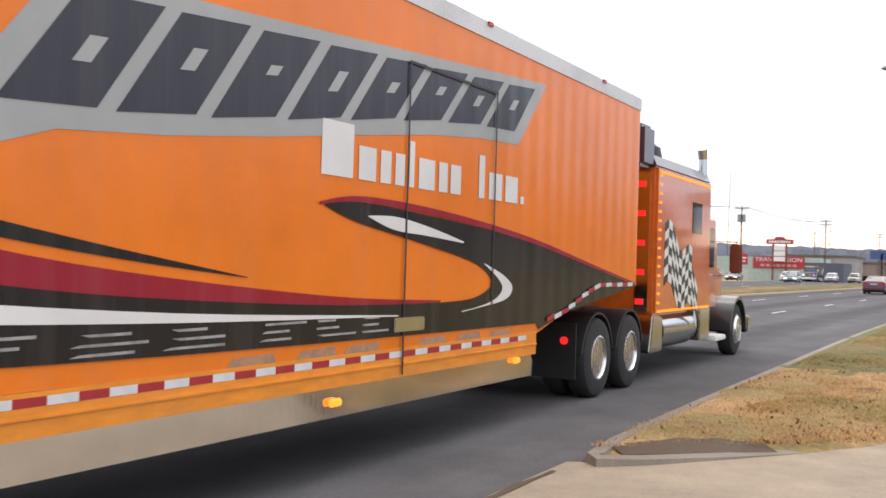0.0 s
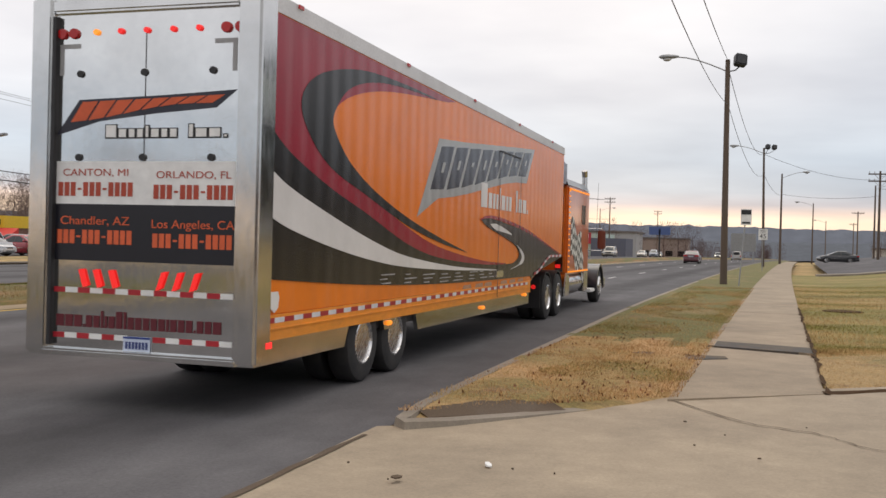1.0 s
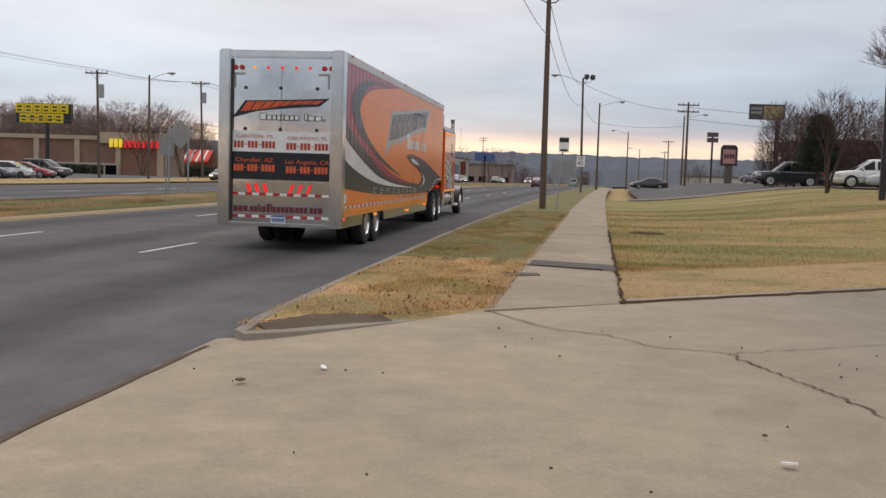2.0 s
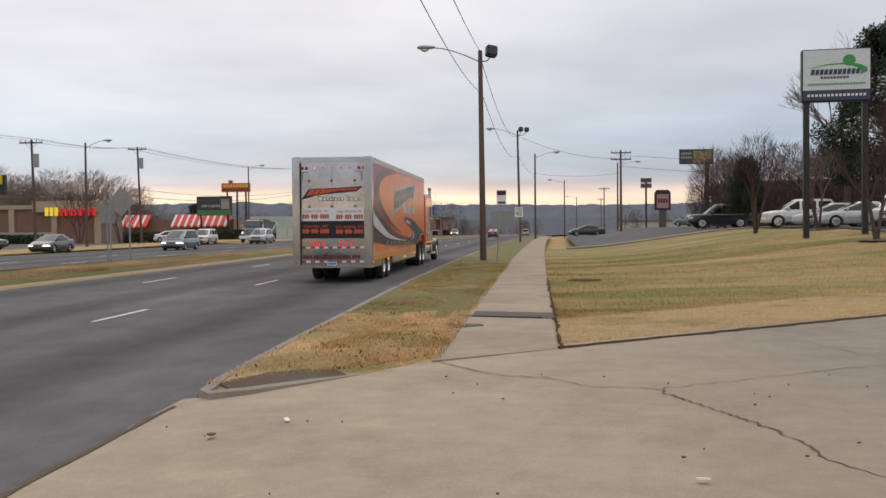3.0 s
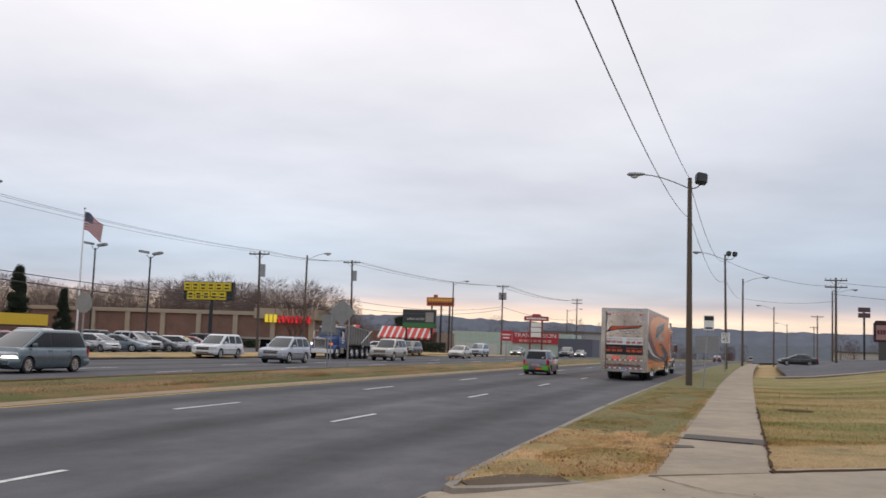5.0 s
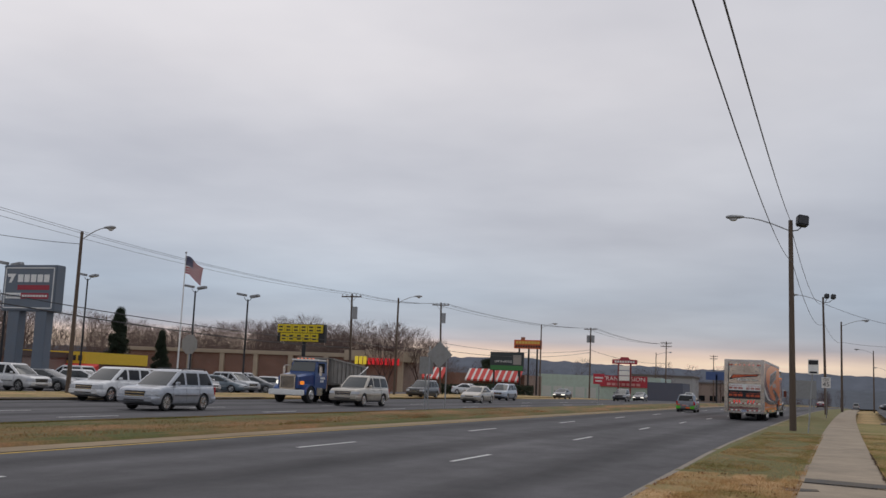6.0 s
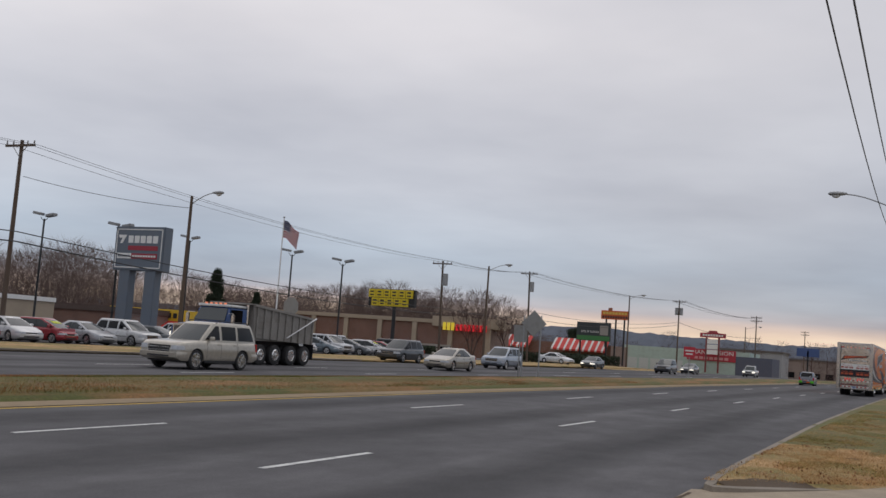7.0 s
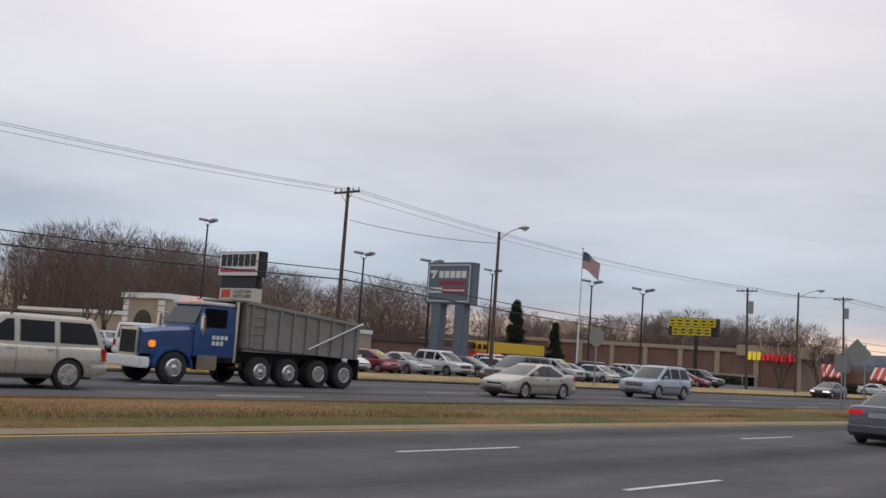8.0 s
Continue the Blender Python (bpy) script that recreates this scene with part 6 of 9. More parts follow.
def build_tan_tractor():
    root = thing("semi_tractor", pose(0, 0, 0), "tan tractor unit with tall sleeper, running without a trailer", "truck")
    TAN = paint((0.36, 0.26, 0.13), 0.35, 0.2, 0.6, 0.15)
    bm = bmesh.new()
    loft(bm, [[(x, y, z) for x, z in ((-1.18, 0.95), (1.18, 0.95), (1.18, t - 0.5), (1.0, t), (-1.0, t), (-1.18, t - 0.5))] for y, t in ((-4.2, 3.35), (-3.6, 3.85), (-2.2, 3.9), (-1.3, 3.2), (-0.95, 2.1))])
    part("cab", bm, TAN, root, "tan cab with raised sleeper roof", smooth=True)
    bm = bmesh.new()
    loft(bm, [[(x, y, z) for x, z in ((-w, 0.7), (w, 0.7), (w, t - 0.2), (w - 0.25, t), (-w + 0.25, t), (-w, t - 0.2))] for y, w, t in ((-0.95, 1.15, 2.05), (0.4, 1.05, 1.7), (1.0, 0.9, 1.35))])
    part("hood", bm, TAN, root, smooth=True)
    bm = bmesh.new(); box(bm, -1.15, 1.15, 0.85, 1.15, 0.4, 0.75)
    part("bumper", bm, TAN, root, bevel=0.05)
    for s in (-1, 1):
        def sx(a, b):
            return min(s * a, s * b), max(s * a, s * b)
        bm = bmesh.new(); box(bm, *sx(1.175, 1.19), -2.1, -1.3, 1.75, 2.5)
        part("door_window", bm, GLASS, root, bevel=0.004)
        bm = bmesh.new(); box(bm, *sx(0.6, 1.2), -4.2, -2.2, 0.55, 0.95)
        part("side_fairing", bm, TAN, root, bevel=0.03)
        bm = bmesh.new(); box(bm, *sx(1.3, 1.5), -1.1, -0.95, 1.7, 2.3)
        part("mirror", bm, BLACK, root, bevel=0.03)
        wheel(root, s * 1.05, 0, 0.52, 0.3, "steer")
        for y in (-5.3, -6.6):
            wheel(root, s * 1.05, y, 0.52, 0.3, "dual"); wheel(root, s * 0.72, y, 0.52, 0.28, "dual")
    bm = bmesh.new()
    box(bm, -0.45, 0.45, -7.1, 0.8, 0.7, 0.98); box(bm, -0.5, 0.5, -6.5, -5.2, 0.98, 1.15)
    for y in (0, -5.3, -6.6):
        tube(bm, (-1, y, 0.52), (1, y, 0.52), 0.08, 0.08, 8)
    part("chassis", bm, DARK, root)
    part("windscreen", face_pane(((-1.1, -0.97, 2.1), (1.1, -0.97, 2.1), (1.0, -1.3, 3.0), (-1.0, -1.3, 3.0)), 0.05, 0.95, 0.03, 0.75, 0.03), GLASS, root)
    return root


P0 = pose(0, 0, 0)
HATCH = build_hatch()
DUMP = build_dump_truck()
TAN_TRUCK = build_tan_tractor()
SEDAN_GREY = car("sedan", (0.12, 0.12, 0.15), "grey sedan with lit tail lamps driving away", P0, "sedan", braking=True, metal=0.45)
FULL_SUV = car("suv", (0.46, 0.42, 0.355), "beige full-size sport utility with dark tinted windows", P0, "sport_utility", metal=0.35, rack=True)
SILVER_SUV = car("midsuv", (0.40, 0.42, 0.46), "silver boxy sport utility driving past", P0, "sport_utility", metal=0.5, rack=True)
WHITE_SUV = car("midsuv", (0.68, 0.69, 0.70), "white crossover driving in the far lane", P0, "crossover", metal=0.05)
MINIVAN = car("minivan", (0.11, 0.15, 0.17), "grey-green minivan with lit headlamps", P0, "minivan", lit=True, metal=0.35)
BEIGE_SEDAN = car("sedan", (0.40, 0.36, 0.30), "light beige sedan in the oncoming lane", P0, "sedan", metal=0.35)
XSUV = car("midsuv", (0.36, 0.40, 0.46), "silver-blue sport utility with roof rack", P0, "sport_utility", metal=0.45, rack=True)
DARK_SUV = car("midsuv", (0.03, 0.033, 0.038), "black crossover in the oncoming lane", P0, "crossover", metal=0.2)
DARK_SEDAN = car("sedan", (0.03, 0.04, 0.045), "dark sedan with lit headlamps, oncoming", P0, "sedan", lit=True, metal=0.2)
DARK_SEDAN2 = car("sedan", (0.045, 0.055, 0.06), "dark grey sedan with lit headlamps", P0, "sedan", lit=True, metal=0.3)
FAR_SUV = car("midsuv", (0.025, 0.027, 0.032), "black sport utility far down the road", P0, "sport_utility", metal=0.2)
FAR_CAR = car("sedan", (0.03, 0.032, 0.04), "dark sedan far off with headlamps on", P0, "sedan", lit=True, metal=0.2)
FAR_PICKUP = car("pickup", (0.45, 0.45, 0.44), "pale pickup far down the road", P0, "pickup", lit=True, metal=0.2)
RED_CAR = car("sedan", (0.38, 0.012, 0.03), "bright red sedan in the oncoming lane", P0, "sedan", metal=0.15)
LEAD_CAR = car("sedan", (0.11, 0.035, 0.045), "dark red sedan ahead of the lorry", P0, "sedan", metal=0.3)
LEAD_VAN = car("minivan", (0.36, 0.34, 0.31), "pale van far ahead with tail lamps", P0, "van", metal=0.2)
WHITE_PICKUP = car("pickup", (0.62, 0.62, 0.60), "white pickup in the oncoming far lane", P0, "pickup", metal=0.05)


# ---- poles, wires, lamps ----
def wire(p0, p1, sag, r=0.012, n=14, label="black overhead cable strung between wooden poles", name="cable"):
    cu = bpy.data.curves.new(name, "CURVE")
    cu.dimensions, cu.bevel_depth, cu.bevel_resolution = "3D", r, 1
    sp = cu.splines.new("POLY")
    sp.points.add(n)
    for i in range(n + 1):
        t = i / n
        p = Vector(p0).lerp(Vector(p1), t)
        sp.points[i].co = (p.x, p.y, p.z - 4 * sag * t * (1 - t), 1)
    cu.materials.append(BLACK)
    ob = new(name, cu)
    bpy.context.view_layer.update()
    me = bpy.data.meshes.new_from_object(ob)
    bpy.data.objects.remove(ob)
    me.materials.clear(); me.materials.append(BLACK)
    return tagged(new(name, me), label, "cable", "overhead cables")


LAMPGREY = worn("lamp_housing", (0.30, 0.31, 0.32), 0.45, 0.3, dirt=0.3)


def street_lamp(x, y, z0, h, arm, side, flood=False, label="tall wooden street lamp pole with cobra-head lamp", lean=0.0, r=0.15):
    root = thing("street_lamp", pose(x, y, z0), label, "street lamp", "street lamps")
    bm = bmesh.new()
    tube(bm, (0, 0, -0.3), (lean, 0, h), r, r * 0.62, 14)
    part("pole", bm, WOODPOLE, root, smooth=True)
    bm = bmesh.new()
    pts = [(lean + side * arm * t, 0, h - 0.55 + 0.75 * math.sin(t * 1.45)) for t in (0, 0.15, 0.35, 0.6, 0.8, 1.0)]
    pipe(bm, pts, 0.03, 8)
    part("arm", bm, STEEL, root, smooth=True)
    e = Vector(pts[-1])
    bm = bmesh.new()
    loft(bm, [[(e.x + side * dx, wy * math.cos(t), e.z + 0.02 + hz * math.sin(t)) for t in (2 * math.pi * i / 10 for i in range(10))] for dx, wy, hz in ((-0.1, 0.05, 0.05), (0.1, 0.11, 0.09), (0.45, 0.17, 0.12), (0.7, 0.12, 0.09), (0.8, 0.03, 0.03))])
    head = part("lamp_head", bm, LAMPGREY, root, "grey cobra lamp head", smooth=True)
    bm = bmesh.new()
    loft(bm, [[(e.x + side * 0.42 + q * 0.2 * math.cos(t), q * 0.13 * math.sin(t), e.z + z) for t in (2 * math.pi * i / 12 for i in range(12))] for q, z in ((1, -0.07), (0.9, -0.14), (0.4, -0.19))])
    part("lens", bm, flat((0.55, 0.56, 0.56), 0.2), head, "clear glass bowl", smooth=True)
    if flood:
        for dx, dz, sc in ((0.55, 0.0, 1.0),) if flood == 1 else ((0.35, 0.15, 0.8), (0.95, 0.1, 0.8)):
            bm = bmesh.new()
            m = Matrix.Translation((lean + dx * 1.0, 0, h - 0.05 + dz)) @ Euler((radians(-15), radians(8), radians(20))).to_matrix().to_4x4()
            box(bm, -0.27 * sc, 0.27 * sc, -0.2, 0.2, -0.27 * sc, 0.27 * sc, m)
            part("flood_lamp", bm, DARKSTEEL, root, "square dark flood lamp", bevel=0.05)
            bm = bmesh.new()
            pipe(bm, [(lean, 0, h - 0.55), (lean + dx * 0.6, 0, h - 0.5), (lean + dx, 0, h - 0.3 + dz)], 0.03, 6)
            part("bracket", bm, DARKSTEEL, root)
    return root


def utility_pole(x, y, z0, h, arms=1, drum=0, lean=0.0):
    root = thing("utility_pole", pose(x, y, z0), "weathered wooden utility pole with crossarm and insulators", "utility pole", "utility poles")
    bm = bmesh.new(); tube(bm, (0, 0, -0.3), (lean, 0, h), 0.17, 0.11, 12)
    part("pole", bm, WOODPOLE, root, smooth=True)
    for a in range(arms):
        z = h - 0.35 - a * 0.8
        bm = bmesh.new(); box(bm, lean - 1.25, lean + 1.25, -0.16, -0.05, z - 0.07, z + 0.07)
        arm = part("crossarm", bm, WOODPOLE, root, bevel=0.01)
        for ix in (-1.15, -0.6, 0.6, 1.15):
            bm = bmesh.new(); lathe(bm, [(z + 0.07, 0.03), (z + 0.16, 0.06), (z + 0.2, 0.03), (z + 0.28, 0.05), (z + 0.3, 0.01)], 8, "z")
            for v in bm.verts:
                v.co.x += ix + lean; v.co.y -= 0.1
            part("insulator", bm, flat((0.25, 0.25, 0.26), 0.3), arm)
        bm = bmesh.new(); pipe(bm, [(lean - 0.6, -0.12, z - 0.05), (lean, -0.12, z - 0.7), (lean + 0.6, -0.12, z - 0.05)], 0.025, 6)
        part("brace", bm, STEEL, root)
    for i in range(drum):
        bm = bmesh.new(); tube(bm, (lean + 0.45 - 0.9 * i, 0, h - 2.9), (lean + 0.45 - 0.9 * i, 0, h - 1.5), 0.32, 0.32, 16)
        part("transformer", bm, STEEL, root, "grey transformer drum", smooth=True)
    return root


def lot_lamp(x, y, z0, h):
    root = thing("lot_lamp", pose(x, y, z0), "dark slim car-lot lamp post with twin flood heads", "lamp post", "car lot lamps")
    bm = bmesh.new(); tube(bm, (0, 0, -0.2), (0, 0, h - 0.3), 0.11, 0.08, 10)
    part("post", bm, DARKSTEEL, root, smooth=True)
    for s in (-1, 1):
        bm = bmesh.new(); box(bm, min(s * 0.3, s * 1.25), max(s * 0.3, s * 1.25), -0.28, 0.28, h - 0.22 + (0.16 if s < 0 else 0), h + 0.02 + (0.16 if s < 0 else 0), Matrix.Translation((0, 0, h)) @ Matrix.Rotation(radians(-9 * s), 4, "Y") @ Matrix.Translation((0, 0, -h)))
        part("flood_head", bm, LAMPGREY, root, "grey flood head", bevel=0.04)
        bm = bmesh.new(); pipe(bm, [(0, 0, h - 0.5), (s * 0.25, 0, h - 0.35), (s * 0.45, 0, h - 0.12)], 0.03, 6)
        part("bracket", bm, DARKSTEEL, root)
    return root


def build_street():
    street_lamp(-1.13, 49.7, 0.05, 10.35, 2.3, -1, 1, "tall wooden lamp pole with cobra head and flood lamp", -0.08, 0.17)
    street_lamp(1.0, 103, 0.1, 11.5, 2.4, -1, 2, "wooden lamp pole with cobra head and twin flood lamps", -0.2)
    street_lamp(3.15, 130, 0.2, 10.9, 2.4, 1)
    street_lamp(10.2, 195, fall(195), 10.8, 2.4, -1)
    street_lamp(18.5, 290, fall(290), 11.0, 2.4, -1)
    street_lamp(15.8, 150, 1.2, 9.8, 2.6, 1)
    street_lamp(-43, 48, 0, 10.1, 1.75, 1)
    street_lamp(-43, 99, 0, 10.65, 2.0, 1)
    street_lamp(-42.2, 158, 0, 11.7, 1.9, 1)
    street_lamp(-36, 245, fall(245), 11.5, 3.0, 1)
    utility_pole(-50.0, 40.2, 0, 12.25)
    utility_pole(-49.6, 101.5, 0, 11.3, 1, 1, -0.3)
    utility_pole(-49.2, 130, 0, 12.8, 1, 1, -0.4)
    utility_pole(-40.6, 189.6, 0, 13.3, 1, 2)
    utility_pole(-31.9, 232.5, fall(232), 13.6, 2, 0)
    utility_pole(-30, 330, fall(330), 15, 2, 0)
    utility_pole(13.5, 124, 1.3, 9.7, 2, 0)
    utility_pole(21, 230, fall(230), 11, 1, 0)
    utility_pole(29, 330, fall(330), 12, 1, 0)
    # cables on the near side run on past the camera
    wire((-1.2, 49.7, 10.35), (-1.18, -6, 5.15), 0.42, 0.014)
    wire((-1.15, 49.7, 8.35), (-1.44, -6, 5.8), 0.97, 0.011)
    street_lamp(-1.43, -6.0, 0.0, 10.4, 2.3, -1)
    wire((-1.2, 49.7, 10.1), (0.8, 103, 11.0), 1.3, 0.016)
    wire((-1.15, 49.7, 8.35), (0.8, 103, 9.0), 1.2, 0.014)
    wire((0.8, 103, 11.0), (13.5, 124, 10.0), 0.7, 0.018)
    wire((0.8, 103, 9.2), (3.15, 130, 8.5), 0.6, 0.016)
    wire((3.15, 130, 8.6), (13.5, 124, 8.2), 0.4, 0.018)
    wire((13.5, 124, 10.4), (60, 135, 10.5), 0.9, 0.022)
    wire((13.5, 124, 9.0), (60, 132, 8.4), 0.9, 0.022)
    for dx, z in ((-1.1, 12.0), (1.1, 12.0), (0.5, 12.0)):
        wire((-49.6 + dx, -15, z + 0.3), (-49.6 + dx, 40.2, z - 0.1), 0.9, 0.012)
        wire((-49.6 + dx, 40.2, z - 0.1), (-49.9 + dx, 101.5, z - 0.7), 0.8, 0.013)
        wire((-49.9 + dx, 101.5, z - 0.7), (-50 + dx, 130, z + 0.7), 0.4, 0.018)
        wire((-50 + dx, 130, z + 0.7), (-40.6 + dx, 189.6, z + 1.2), 0.9, 0.02)
        wire((-40.6 + dx, 189.6, z + 1.2), (-31.9 + dx, 232.5, z + 0.5), 0.8, 0.025)
    wire((-46.5, -15, 6.1), (-49.6, 40.2, 6.6), 0.4, 0.035)
    wire((-46.5, -15, 5.3), (-49.6, 40.2, 6.0), 0.4, 0.045)
    wire((-49.6, 40.2, 6.6), (-49.8, 101.5, 5.8), 0.6, 0.035)
    wire((-49.6, 40.2, 6.0), (-49.8, 101.5, 5.1), 0.6, 0.045)
    wire((-49.8, 101.5, 5.8), (-49.9, 130, 6.2), 0.3, 0.035)
    wire((-49.9, 130, 6.2), (-40.6, 189.6, 8.5), 1.0, 0.035)
    wire((-49.9, 130, 7.2), (-40.6, 189.6, 9.0), 1.0, 0.03)
    wire((-40.6, 189.6, 9.0), (-31.9, 232.5, 8.0), 0.8, 0.035)
    wire((-49.6, 40.2, 10.0), (-43, 48, 9.3), 0.25, 0.018)
    for x, y, h in ((-69, 60, 10.3), (-60.2, 60, 9.5), (-73.6, 85, 11.4), (-59.8, 85, 10.2), (-53.5, 85, 9.4), (-80.3, 50, 12.4)):
        lot_lamp(x, y, -0.3, h + 0.3)
    # flag
    fp = thing("flagpole", pose(-59.3, 82.2, -0.3), "white flagpole with a red, white and blue striped flag", "flagpole")
    bm = bmesh.new(); tube(bm, (0, 0, 0), (0, 0, 13.7), 0.1, 0.05, 12)
    part("pole", bm, WHITE, fp, smooth=True)
    bm = bmesh.new(); lathe(bm, [(13.7, 0.02), (13.76, 0.1), (13.85, 0.1), (13.92, 0.01)], 10, "z")
    part("finial", bm, STEEL, fp, smooth=True)
    fl = new("flag"); fl.parent = fp; fl.location = (0.06, 0, 13.45)
    RED, WHT, BLU = flat((0.45, 0.03, 0.05), 0.7), flat((0.72, 0.70, 0.70), 0.7), flat((0.03, 0.04, 0.14), 0.7)
    def cloth(u, v):
        return Vector((2.35 * u * (1 - 0.10 * u), 0.16 * math.sin(u * 9 + v * 2) * u, -1.75 * v - 1.35 * u ** 1.25 + 0.1 * math.sin(u * 7)))
    def patch(name, u0, u1, v0, v1, mat, nu):
        bm = bmesh.new()
        g = [[bm.verts.new(cloth(u0 + (u1 - u0) * i / nu, v)) for v in (v0, v1)] for i in range(nu + 1)]
        fs = [bm.faces.new((g[i][0], g[i + 1][0], g[i + 1][1], g[i][1])) for i in range(nu)]
        bmesh.ops.solidify(bm, geom=fs, thickness=0.008)
        return part(name, bm, mat, fl, smooth=True)
    for i in range(13):
        patch("stripe", 0.42 if i < 7 else 0.0, 1.0, i / 13, (i + 1) / 13, RED if i % 2 == 0 else WHT, 14)
    patch("canton", 0.0, 0.42, 0, 7 / 13, BLU, 8)
    for r in range(4):
        for c in range(5):
            u, v = 0.05 + c * 0.08, 0.07 + r * 0.125
            q = cloth(u, v)
            bm = bmesh.new(); box(bm, q.x - 0.035, q.x + 0.035, q.y - 0.02, q.y + 0.02, q.z - 0.035, q.z + 0.035)
            part("star", bm, WHT, fl)
    return fl


FLAG = build_street()


# ---- signs ----
def panel(name, x0, x1, z0, z1, mat, parent, y=0.0, d=0.03, label=""):
    bm = bmesh.new(); box(bm, min(x0, x1), max(x0, x1), y - d, y, z0, z1)
    return part(name, bm, mat, parent, label)


def blocks(n, x0, x1, z0, z1, mat, parent, y, name="letter_block", slant=0.0, gap=0.12):
    w = (x1 - x0) / n
    for i in range(n):
        bm = bmesh.new()
        a, b = x0 + (i + gap) * w, x0 + (i + 1 - gap) * w
        prism(bm, [(a, z0), (b, z0), (b + slant, z1), (a + slant, z1)], "y", y - 0.02, y)
        part(name, bm, mat, parent)


def build_signs():
    SLATE = worn("slate_paint", (0.13, 0.16, 0.20), 0.5, dirt=0.25)
    # dealership pylon
    s = thing("pylon_sign", pose(-57.4, 59.8, -0.5), "slate-grey pylon sign on two thick posts with white outline", "sign")
    for x in (-1.35, 1.35):
        bm = bmesh.new(); box(bm, x - 0.55, x + 0.55, -0.4, 0.4, 0, 6.4)
        part("post", bm, SLATE, s, bevel=0.03)
    bm = bmesh.new(); box(bm, -2.6, 2.6, -0.5, 0.5, 6.3, 9.9)
    b = part("cabinet", bm, SLATE, s, bevel=0.06)
    for x0, x1, z0, z1 in ((-2.4, 2.4, 9.62, 9.7), (-2.4, 2.4, 6.5, 6.58), (-2.4, -2.32, 6.5, 9.7), (2.32, 2.4, 6.5, 9.7)):
        panel("outline", x0, x1, z0, z1, WHITE, s, -0.5)
    blocks(5, -1.2, 2.0, 8.55, 9.15, WHITE, s, -0.5, gap=0.1)
    bm = bmesh.new(); prism(bm, [(-2.0, 8.5), (-1.75, 8.5), (-1.35, 9.2), (-2.2, 9.2), (-2.1, 8.95), (-1.8, 8.95)], "y", -0.53, -0.5)
    part("emblem", bm, WHITE, s)
    panel("red_bar", -1.1, 2.0, 7.95, 8.32, flat((0.35, 0.03, 0.05), 0.5), s, -0.5)
    panel("red_panel", -0.7, 2.0, 7.25, 7.7, flat((0.32, 0.03, 0.05), 0.5), s, -0.5)
    panel("pale_panel", -2.2, -0.7, 7.25, 7.7, WHITE, s, -0.5)
    blocks(9, -0.6, 1.9, 7.4, 7.55, WHITE, s, -0.53)
    blocks(6, -2.1, -0.8, 7.4, 7.55, SLATE, s, -0.53)
    # rental yard sign
    s = thing("roadside_sign", pose(-58.2, 38.2, -0.3), "two-panel roadside sign on black posts, white above cream", "sign")
    for x in (-1.9, 1.9):
        bm = bmesh.new(); box(bm, x - 0.18, x + 0.18, -0.15, 0.15, 0, 7.2)
        part("post", bm, DARK, s)
    bm = bmesh.new(); box(bm, -2.35, 2.35, -0.35, 0.35, 6.2, 8.0)
    part("cabinet", bm, DARK, s, bevel=0.04)
    panel("white_face", -2.3, 2.2, 6.3, 7.95, WHITE, s, -0.35)
    blocks(6, -2.1, 2.0, 6.95, 7.8, DARK, s, -0.38, gap=0.08)
    panel("red_band", -2.1, 2.0, 6.55, 6.75, flat((0.5, 0.03, 0.05), 0.5), s, -0.38)
    bm = bmesh.new(); box(bm, -2.0, 2.0, -0.25, 0.25, 5.4, 6.2)
    part("filler", bm, DARK, s)
    bm = bmesh.new(); box(bm, -2.1, 2.1, -0.3, 0.3, 3.7, 5.4)
    part("lower_cabinet", bm, flat((0.62, 0.58, 0.48), 0.5), s, "cream message board", bevel=0.03)
    panel("orange_square", -1.8, -0.8, 4.75, 5.3, flat((0.6, 0.08, 0.03), 0.5), s, -0.3)
    lettering("CUSTOM", 0.34, DARK, s, pose(0.6, -0.335, 5.15, 90), width=2.0)
    lettering("HITCHES", 0.34, DARK, s, pose(0.6, -0.335, 4.83, 90), width=2.0)
    blocks(12, -1.7, 1.7, 4.25, 4.5, DARK, s, -0.3)
    blocks(10, -1.5, 1.5, 3.85, 4.1, DARK, s, -0.3)
    panel("white_board", -1.3, 1.6, 3.35, 3.65, WHITE, s, -0.25)
    # yellow block sign
    s = thing("block_sign", pose(-63.6, 115, -0.3), "sign of yellow squares with dark marks on one black pole", "sign")
    bm = bmesh.new(); tube(bm, (0.6, 0, 0), (0.6, 0, 7.0), 0.28, 0.24, 12)
    part("pole", bm, DARK, s, smooth=True)
    bm = bmesh.new(); box(bm, -3.4, 3.6, -0.1, 0.5, 6.4, 8.75)
    part("cabinet", bm, DARK, s)
    YEL, K = flat((0.72, 0.55, 0.02), 0.5), flat((0.02, 0.02, 0.02), 0.5)
    for n, x0, z in ((6, -3.35, 7.6), (5, -2.85, 6.45)):
        for i in range(n):
            a = x0 + i * 1.13
            bm = bmesh.new(); box(bm, a, a + 1.05, -0.3, 0.05, z, z + 1.08)
            q = part("yellow_square", bm, YEL, s, bevel=0.03)
            panel("mark", a + 0.24, a + 0.80, z + 0.22, z + 0.40, K, s, -0.3)
            panel("mark", a + 0.24, a + 0.80, z + 0.64, z + 0.84, K, s, -0.3)
    # orange lettered sign on three posts
    s = thing("board_sign", pose(-49.1, 175, 0), "orange signboard with dark marks on tall posts", "sign")
    for x in (-1.6, 0.2, 1.8):
        bm = bmesh.new(); box(bm, x - 0.14, x + 0.14, -0.1, 0.1, 0, 8.6)
        part("post", bm, DARK, s)
